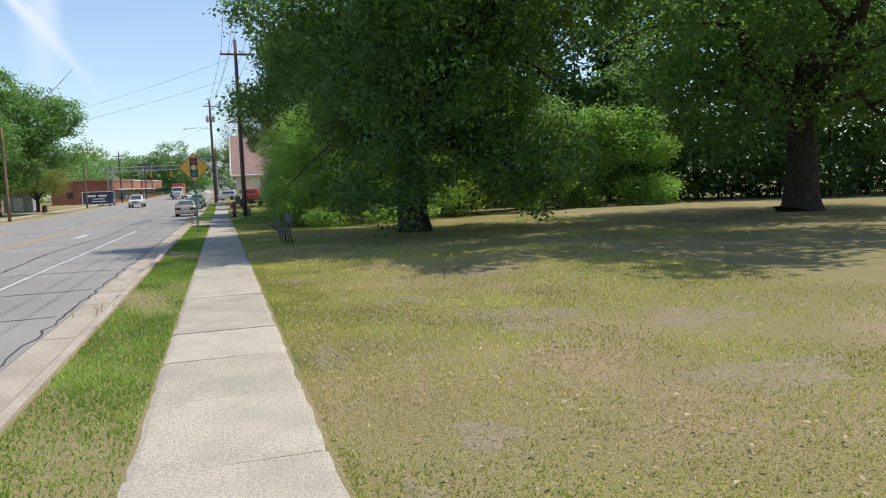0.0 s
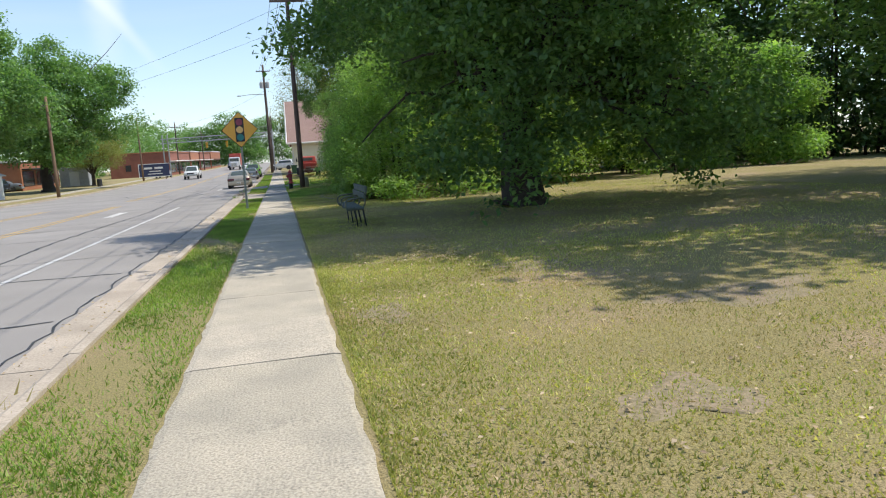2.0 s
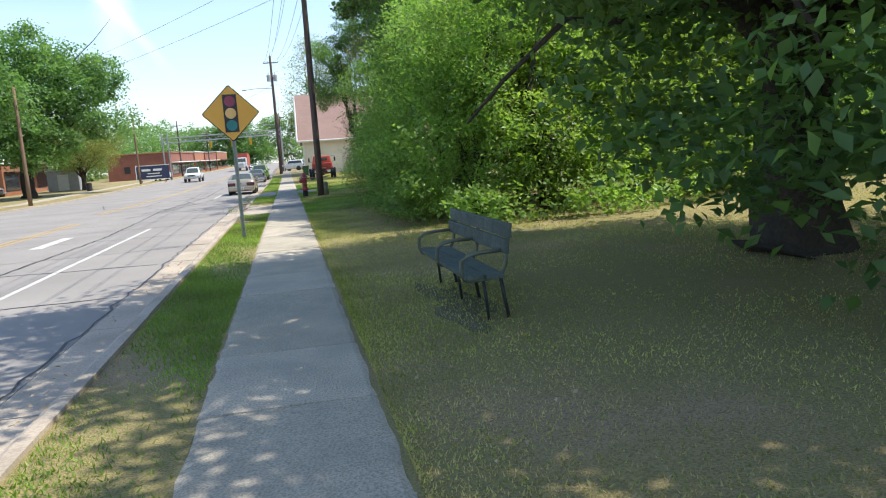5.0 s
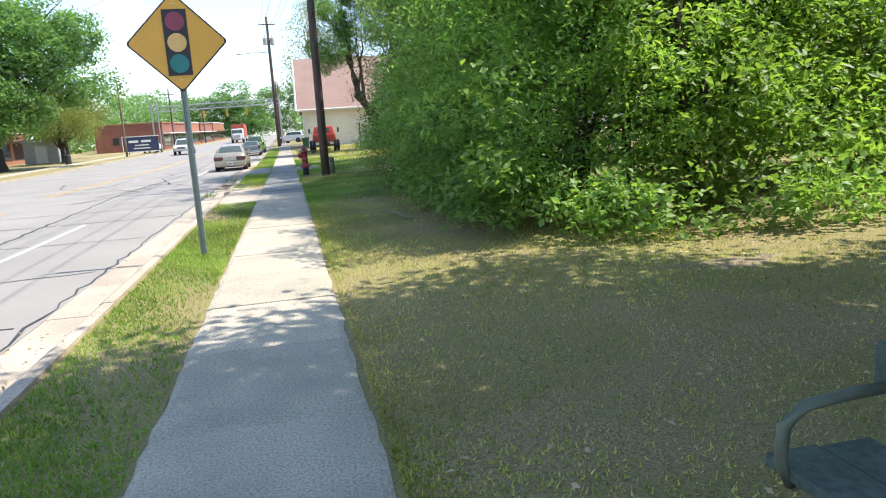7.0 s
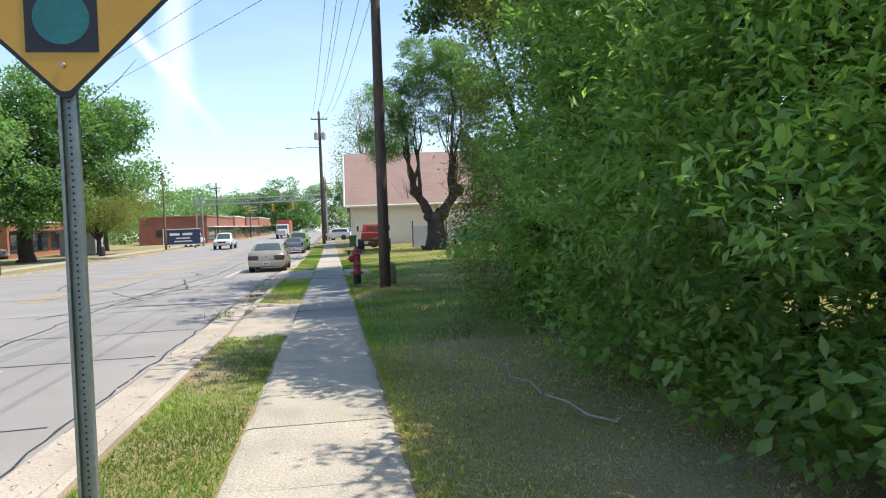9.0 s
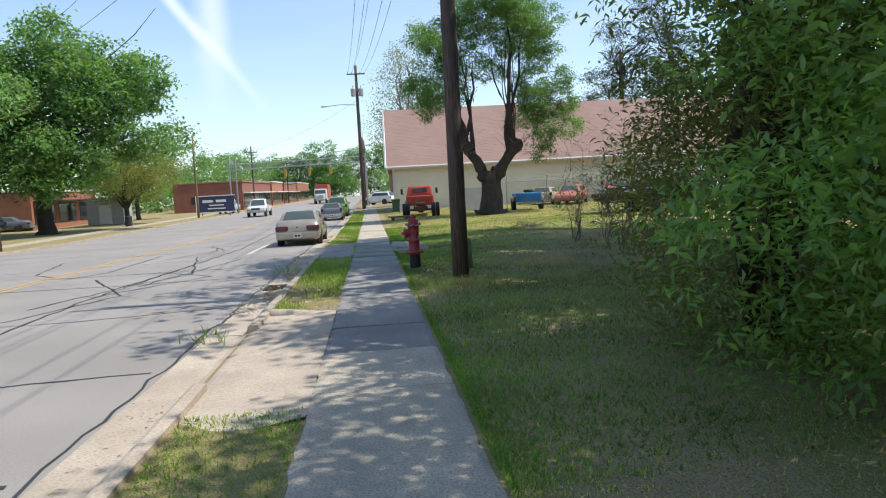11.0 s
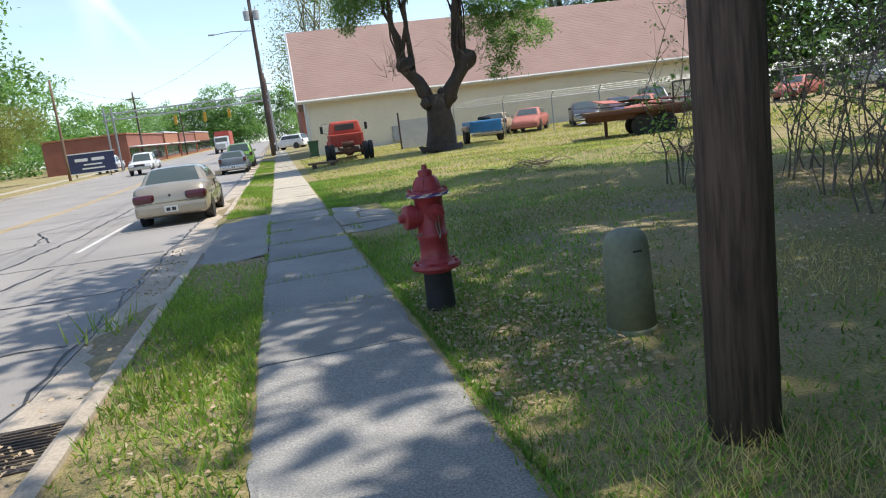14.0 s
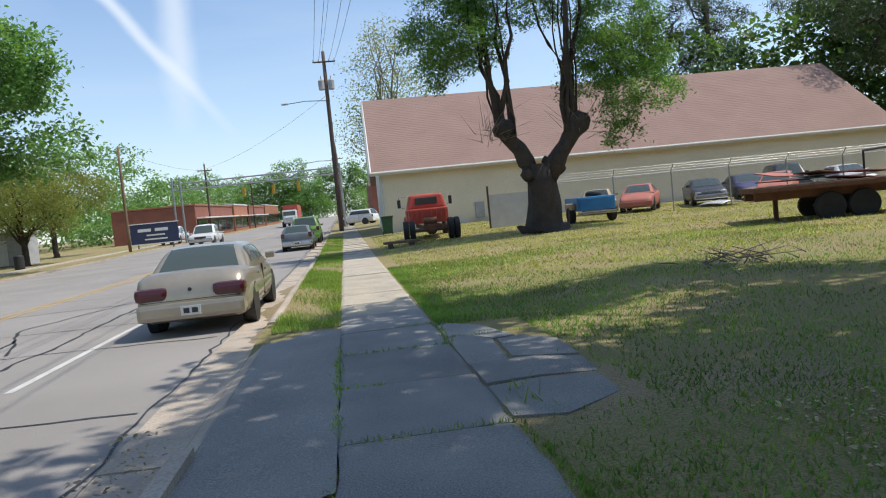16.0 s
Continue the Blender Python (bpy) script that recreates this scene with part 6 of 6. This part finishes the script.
# wrecks behind the chain-link fence
for i, (nm, x, y, rz, st, pm, lb) in enumerate((
        ("wreck", 12.9, 82.0, -25, "hatch", P_TAN, "tan and red wrecked car behind the fence"),
        ("wreck", 16.4, 83.8, 150, "sedan", P_FADED, "faded red wrecked saloon behind the fence"),
        ("wreck", 19.6, 83.8, 160, "hatch", P_BLACK, "black wrecked car with a pale bonnet"),
        ("wreck", 22.2, 84.6, 165, "sedan", P_NAVY, "violet wrecked car in the row"),
        ("wreck", 24.8, 84.4, 160, "suv", P_BLACK, "dark estate wreck in the row"),
        ("wreck", 23.4, 81.6, 140, "sedan", P_FADED, "pink-red wrecked car with raised bonnet"),
        ("wreck", 28.0, 84.2, 165, "sedan", P_WHITE, "white wrecked car in the row"),
        ("wreck", 38.5, 80.5, 165, "suv", P_WHITE, "white van wreck at the yard's end"),
        ("wreck", 33.8, 79.6, 120, "sedan", P_FADED, "faded red wrecked car with a dented roof"))):
    car(nm, (x, y, lot_rise(x, y) - 0.02), rz, 4.5, 1.75, st, pm, lb, group="wrecks in the yard", detail=False, lights=i % 2 == 0, rimm=M_RUST)
hood = thing("loose_bonnet", (18.2, 79.0, 0.27), "white loose car bonnet lying in the grass", "car part", rz=20)
bm = bmesh.new()
bmesh.ops.create_grid(bm, x_segments=6, y_segments=6, size=0.75)
for v in bm.verts:
    v.co.z = 0.22 - 0.22 * (v.co.x ** 2 + 0.4 * v.co.y ** 2)
bmesh.ops.solidify(bm, geom=bm.faces[:], thickness=0.02)
part("panel", bm, P_WHITE, hood, smooth=True)

# flatbed trailer with scrap
fb = thing("flatbed_trailer", (11.4, 65.2, 0.1), "long rusty flatbed trailer loaded with scrap panels", "trailer", rz=-20)
part("deck", nbox(0, 6.0, 0, 2.3, .92, 1.05, bevel=.01), M_RUST, fb, "rusty plank deck")
for i in range(15):
    part("plank", nbox(i * .395 + .01, i * .395 + .38, .02, 2.28, 1.052, 1.085), M_POLEB, fb)
for y in (.5, 1.8):
    part("rail", nbox(0.1, 5.9, y - .06, y + .06, .68, .919), M_RUST, fb)
for x in (2.1, 3.0):
    for s, y in ((-1, .45), (1, 1.85)):
        t = part("tyre", lathe(bmesh.new(), [(.25, 0), (.4, 0), (.42, .05), (.42, .2), (.4, .25), (.25, .25)], 20, "y", at=(x, y + (.0 if s > 0 else -.25), .38)), M_TYRE, fb)
    part("axle", tube(bmesh.new(), [(x, .3, .38), (x, 2.0, .38)], .05, 8), M_RUST, fb)
part("landing_leg", nbox(.75, .87, 1.0, 1.12, -.1, .68), M_RUST, fb)
part("headboard_frame", tube(bmesh.new(), [(3.7, .1, 1.09), (3.7, .1, 1.9), (3.7, 2.2, 1.9), (3.7, 2.2, 1.09)], .035, 6), M_DARK, fb)
part("headboard_frame", tube(bmesh.new(), [(5.85, .1, 1.09), (5.85, .1, 2.0), (5.85, 2.2, 2.0), (5.85, 2.2, 1.09)], .035, 6), M_DARK, fb)
for z in (1.45, 1.88):
    part("side_rail", tube(bmesh.new(), [(3.7, .1, z), (5.85, .1, z + .05)], .03, 6), M_DARK, fb)
sc = thing("scrap_panels", (12.6, 65.1, 1.185), "heap of faded red and white scrap body panels", "scrap", rz=-20)
rs = random.Random(9)
for i in range(9):
    o = part("panel", nbox(-.6, .6, -.45, .45, 0, .03, bevel=.008), (P_FADED, P_WHITE, M_RUST, P_BLACK)[i % 4], sc)
    o.matrix_basis = pose(rs.uniform(-.3, 4.2), rs.uniform(0.3, 1.5), .04 + i * .035, rs.uniform(-4, 4), rs.uniform(-9, 9), rs.uniform(0, 180))

# ---- chain-link fence ----
fence = thing("chain_link_fence", (0, 0, 0), "galvanised chain-link fence with barbed strands on top", "fence")
FX0, FX1, FY0, FY1 = 9.6, 41.0, 78.6, 76.2


def fy(x):
    return FY0 + (FY1 - FY0) * (x - FX0) / (FX1 - FX0)


for i in range(12):
    x = FX0 + i * (FX1 - FX0) / 11
    p = part("post", tube(bmesh.new(), [(x, fy(x), 0), (x, fy(x), 2.15)], .035, 8), M_GALV, fence)
    part("barb_arm", tube(bmesh.new(), [(x, fy(x), 2.15), (x, fy(x) - .3, 2.5)], .018, 6), M_GALV, p)
part("top_rail", tube(bmesh.new(), [(FX0, fy(FX0), 2.12), (FX1, fy(FX1), 2.12)], .024, 6), M_GALV, fence)
for k in range(3):
    part("barbed_wire", tube(bmesh.new(), [(FX0, fy(FX0) - .1 * (k + 1), 2.25 + k * .11), (FX1, fy(FX1) - .1 * (k + 1), 2.25 + k * .11)], .006, 4), M_GALV, fence)
bm = bmesh.new()
n = int((FX1 - FX0) / .16)
for i in range(n):
    for s in (-1, 1):
        x0 = FX0 + i * .16
        x1 = min(FX1, max(FX0, x0 + s * 2.05))
        zz = 2.05 * abs(x1 - x0) / 2.05
        tube(bm, [(x0, fy(x0), .05), (x1, fy(x1), .05 + zz)], .0028, 3, False)
tagged(part("mesh", bm, M_GALV, fence), "woven wire mesh", kind="stuff")
M_SHEET = mat("pale_sheet", (0.55, 0.56, 0.55), (0.48, 0.49, 0.48), rough=0.6, bump=0.05)
gate = thing("sheet_gate", (6.8, 80.5, 0.1), "pale sheet-metal gate panel against the hall", "gate")
part("panel", nbox(0, 2.7, 0, .05, .02, 1.75), M_SHEET, gate)
part("post", nbox(-.08, -.001, -.03, .08, -.15, 2.2), M_POLE, gate)
part("post", nbox(2.701, 2.78, -.03, .08, -.15, 2.2), M_POLE, gate)

# ---- pollarded tree in front of the hall ----
rp = np.random.default_rng(91)
pol = thing("pollard_tree", (7.7, 74.0, 0.15), "pollarded street tree with knobbly limbs and upright shoots", "tree")
part("trunk", trunk_mesh(rp, (0, 0, 0), 2.75, .70, flare=1.75), M_BARK, pol, smooth=True)
for kx, kz, kr in ((-.62, 2.35, .30), (.72, 2.5, .26), (.25, 2.85, .2)):
    bm = bmesh.new()
    bmesh.ops.create_icosphere(bm, subdivisions=2, radius=kr, matrix=Matrix.Translation((kx, -.15, kz)))
    for v in bm.verts:
        v.co += Vector(noise.noise_vector(v.co * 4)) * .09
    part("knob", bm, M_BARK, pol, "gnarled pruning knob", smooth=True)
for ex, ey, ez, r0 in ((-1.45, .1, 4.35, .36), (1.75, -.2, 4.35, .38)):
    bm = bmesh.new()
    s = 1 if ex > 0 else -1
    tube(bm, [(s * .22, 0, 2.2), (ex * .38, ey * .3, 2.9), (ex * .58, ey * .6, 3.4), (ex * .80, ey, ez - .5), (ex * .92, ey, ez - .15), (ex, ey, ez + .12), (ex * 1.05, ey, ez + .3)], [r0 * 1.25, r0, r0 * .86, r0 * .92, r0 * 1.35, r0 * 1.2, r0 * .5], 14)
    for v in bm.verts:
        v.co += Vector(noise.noise_vector(v.co * 3.1)) * .13
    part("limb", bm, M_BARK, pol, smooth=True)
    for j in range(9):
        bm2 = bmesh.new()
        f = rp.random()
        x = ex * (0.62 + .5 * f)
        z0 = 3.5 + .8 * f
        top = (x * 1.15 + rp.normal() * .7, ey + rp.normal() * .8, ez + rp.uniform(4.5, 8.5))
        limb(rp, bm2, (x, ey + rp.normal() * .12, z0), top, (.15 if j < 4 else .06) * rp.uniform(.8, 1.2), .02, 7, .10, 7)
        part("shoot", bm2, M_BARK, pol, smooth=True)
CR = [(-3.3, 0, 7.7, 2.0, 1.8, 1.7), (-2.8, .3, 10.6, 2.6, 2.4, 2.2), (0, .3, 13, 3.4, 2.8, 2.4), (2.8, 0, 11.0, 2.6, 2.4, 2.4), (3.5, 0, 8.2, 1.9, 1.8, 2.0), (4.4, -.3, 6.0, 1.3, 1.3, 1.5), (3.5, -.4, 4.4, 1.0, .9, 1.1), (0.2, .5, 8.8, 1.4, 1.2, 1.4), (2.4, .2, 6.4, .9, .9, 1.2)]
cc = shell(rp, lobes(rp, CR, 190, .5, 1.05), 4400, .3)
leaves("crown", sprays(rp, cc, 20, .17), .16, L_POLLARD, rp, pol, slim=.2)
bm = bmesh.new()
for k in range(70):
    a = rp.uniform(0, 2 * math.pi)
    p = Vector((1.9 * (1 if k % 2 else -1) + rp.normal() * .4, rp.normal() * .4, 3.6 + rp.random()))
    tube(bm, [p, p + Vector((rp.normal() * .7, rp.normal() * .5, rp.uniform(.1, 1.2)))], [.012, .003], 4)
tagged(part("twigs", bm, M_TWIG, pol), kind="stuff")

# ---- other trees ----
tree("street_tree", (-25.5, 88, 0), 16, .6, [(0.5, 0, 9.8, 7.0, 6.0, 4.8), (6.0, 0, 8.6, 4.6, 4.6, 4.4), (-5, 0, 8, 5, 5, 4), (1.5, -3, 6.2, 5, 4, 2.8), (1.5, 0, 13.4, 5.2, 5, 3.0), (5.0, 1, 11.6, 4.4, 4.2, 3.4)],
     L_FAR, "big round-crowned street tree across the road", n=3100, per=20, size=.32, spread=.42, seed=61, limbs=12, fork=.25, lobe=(120, 1.2, 2.1), inner=.3)
tree("street_tree", (-26.5, 68, 0), 16, .5, [(0, 0, 9.6, 6.2, 5.8, 4.8), (3.6, -1.0, 8.0, 4.6, 4.2, 3.8), (-3, 1, 7, 4, 4, 3.2), (1.2, 0.5, 13.0, 4.6, 4.2, 2.8)],
     L_FAR, "leafy street tree on the far verge", n=2300, per=20, size=.29, spread=.4, seed=62, limbs=10, fork=.3, lobe=(100, 1.1, 2.0), inner=.3)
tree("street_tree", (-27, 40, 0), 12, .45, [(0, 0, 8, 5, 5, 4), (-2, 1, 6.4, 4, 4, 3)], L_FAR, "leafy street tree on the far verge", n=800, per=20, size=.28, spread=.42, seed=63, limbs=8, fork=.3, lobe=(60, 1.0, 2.0), inner=.3)
tree("young_tree", (-24.0, 102, 0), 8, .25, [(0, 0, 5.0, 3.4, 3.2, 2.4), (1.8, 0, 3.6, 2.4, 2.2, 1.6), (-1.8, .5, 4.0, 2.4, 2.2, 1.8)], L_YOUNG, "low yellow-green spring tree beside the road", n=700, per=20, size=.17, spread=.4, seed=64, limbs=9, fork=.22, inner=.4)
tree("young_tree", (-28.0, 118, 0), 10, .25, [(0, 0, 7, 3.6, 3.4, 2.6), (2.6, 1, 6, 3, 3, 2.2), (-2.6, 1, 6, 3, 3, 2)], L_YOUNG, "pale spring tree behind the billboard", n=700, per=20, size=.2, spread=.45, seed=65, limbs=9, fork=.3, inner=.4)
tree("sparse_tree", (5.0, 112, 0), 19, .35, [(0, 0, 13, 4.2, 3.8, 5), (-1.8, 0, 9, 3.4, 3, 3.6), (2.4, 0, 10, 3.4, 3, 4), (0, 0, 17, 2.4, 2.4, 2.4)], L_PEAR, "tall half-leafed pale spring tree behind the hall", n=1000, per=10, size=.22, spread=.55, seed=66, limbs=16, fork=.25, inner=.2, bark=M_TWIG)
for i, (x, y, h) in enumerate(((30, 110, 20), (37, 112, 23), (42.5, 95.5, 18), (48, 108, 21))):
    rq = np.random.default_rng(100 + i)
    bl = [(rq.normal() * 1.6, rq.normal() * 1.5, h * (.55 + .07 * k), 3.0 - .2 * k, 2.8 - .2 * k, 1.0) for k in range(7)]
    tree("pine_tree", (x, y, 0), h, .3, bl, L_PINE, "tall pine behind the hall", n=520, per=20, size=.34, spread=.45, seed=110 + i, limbs=14, fork=.8, slim=.10, group="pines behind the hall")


def bare_shrub(at, h, seed, label, n=5, leafy=0):
    rq = np.random.default_rng(seed)
    root = thing("bare_shrub", at, label, "shrub", "bare shrubs at the lot's edge")
    pts = []
    for i in range(n):
        bm = bmesh.new()
        a = rq.uniform(0, 2 * math.pi)
        top = (math.cos(a) * h * .28 * rq.random(), math.sin(a) * h * .28 * rq.random(), h * rq.uniform(.6, 1.05))
        p = limb(rq, bm, (rq.normal() * .12, rq.normal() * .12, -.05), top, rq.uniform(.008, .018), .003, 7, .3, 5)
        for q in p[2:]:
            for j in range(3):
                e = q + Vector((rq.normal() * .35, rq.normal() * .35, rq.uniform(.05, .5)))
                tube(bm, [q, e], [.004, .0015], 3)
                pts.append(e)
        part("stem", bm, M_TWIG, root)
    if leafy:
        c = np.array([list(p) for p in pts])
        c = c[rq.choice(len(c), size=min(leafy, len(c)), replace=False)]
        leaves("leaf_sprays", sprays(rq, c, 8, .10), .075, L_THICKET, rq, root)
    return root


for i, (x, y, h, lf) in enumerate(((5.9, 49.6, 1.6, 30), (7.0, 50.0, 1.9, 25), (8.2, 48.2, 2.4, 60), (6.4, 47.4, 1.9, 20), (7.9, 46.4, 3.0, 70), (5.6, 46.0, 2.2, 15), (6.8, 45.2, 3.2, 30), (9.3, 50.5, 2.0, 80), (10.4, 47.5, 3.4, 100), (7.2, 49.0, 3.4, 20), (8.0, 49.6, 3.8, 25), (8.8, 47.2, 4.2, 40), (6.2, 50.4, 2.8, 10), (9.0, 45.4, 4.0, 60), (7.4, 47.6, 3.6, 20), (6.6, 46.4, 3.0, 12), (10.2, 49.4, 3.8, 60))):
    bare_shrub((x, y, lot_rise(x, y)), h, 130 + i, "thin bare-stemmed shrub with a few leaves", leafy=lf)
# leafy trees at the far edge of the lot's shrubs
woods("thicket", [(8.6, 43.2, 2.0, 1.9, 1.5, 2.0), (8.2, 43.6, 4.6, 1.7, 1.4, 1.9), (9.8, 45.0, 3.0, 1.8, 1.5, 2.6), (10.5, 42.0, 4.0, 2.4, 2, 2.4), (12.5, 46, 2.2, 1.9, 1.9, 1.9)], L_WOOD, "dark leafy shrubs in the shade of the lot's trees", 1500, 22, .12, .2, 39, 8, category="shrubs", lobe=(90, .4, .8))
# brush heaps
for i, (x, y) in enumerate(((6.2, 57.5), (9.5, 55.5))):
    rq = np.random.default_rng(150 + i)
    bm = bmesh.new()
    for k in range(34):
        p = Vector((rq.normal() * .5, rq.normal() * .35, rq.uniform(.0, .12)))
        tube(bm, [p, p + Vector((rq.normal() * .45, rq.normal() * .35, rq.uniform(0, .3)))], [.014, .004], 4)
    ob = part("brush_heap", bm, M_TWIG)
    ob.location = (x, y, lot_rise(x, y))
    tagged(ob, "small heap of dry cut twigs on the grass", "brush heap", kind="stuff")
# grass growing in the joints of the old, shade-darkened slabs
rq = np.random.default_rng(171)
jx = np.concatenate([rq.normal(-.625, .02, 1500), rq.normal(.625, .03, 1100), rq.uniform(-.6, .6, 700), rq.uniform(.62, 1.6, 500)])
jy = np.concatenate([rq.uniform(46, 57, 1500), rq.uniform(41, 55.5, 1100), np.round((rq.uniform(47, 56, 700) - .80) / 1.52) * 1.52 + .80 + rq.normal(0, .02, 700), rq.choice([51.97, 52.86, 54.3], 500) + rq.normal(0, .03, 500)])
k = patchy(jx * 3 + 2, jy * 2.2) + rq.normal(size=len(jx)) * .5 > .2
ob = blades("joint_weeds", jx[k], jy[k], np.full(k.sum(), .05), .006, M_BLADE, rq, "grass tufts growing in the pavement joints")
ob["category"] = "weeds"
ob.location.z = .015
# kerbside weeds
rq = np.random.default_rng(170)
for i, (x, y, n, h) in enumerate(((-2.1, 47.2, 40, .28), (-1.2, 44.6, 60, .22), (-1.7, 5.0, 30, .18), (-2.2, 38.9, 26, .2), (0.8, 51.6, 20, .15), (-1.0, 42.0, 30, .16))):
    px = x + rq.normal(size=n) * .14
    py = y + rq.normal(size=n) * .22
    ob = blades("weed_tuft", px, py, np.full(n, h), .012, M_BLADE if i != 2 else M_DRY, rq, "wispy weed tuft growing at the kerb")
    ob.location.z = -.05 if x < -1.6 else 0
    ob["category"] = "weeds"

# ---- the street's gentle climb towards the town ----
for ob in [o for o in bpy.data.objects if o.parent is None and o.type in ("EMPTY", "MESH")]:
    if abs(ob.location.x) + abs(ob.location.y) > 0.01:
        ob.location.z += climb(ob.location.y)
        continue
    for piece in [ob, *ob.children_recursive]:
        if piece.type != "MESH":
            continue
        if piece.data.users > 1:
            piece.location.z += climb(piece.location.y)
            continue
        co = np.empty(len(piece.data.vertices) * 3, dtype=np.float32)
        piece.data.vertices.foreach_get("co", co)
        co = co.reshape(-1, 3)
        co[:, 2] += GRADE * (np.clip(co[:, 1] + piece.location.y, CLIMB_Y0, CLIMB_Y1) - CLIMB_Y0)
        piece.data.vertices.foreach_set("co", co.ravel())
        piece.data.update()
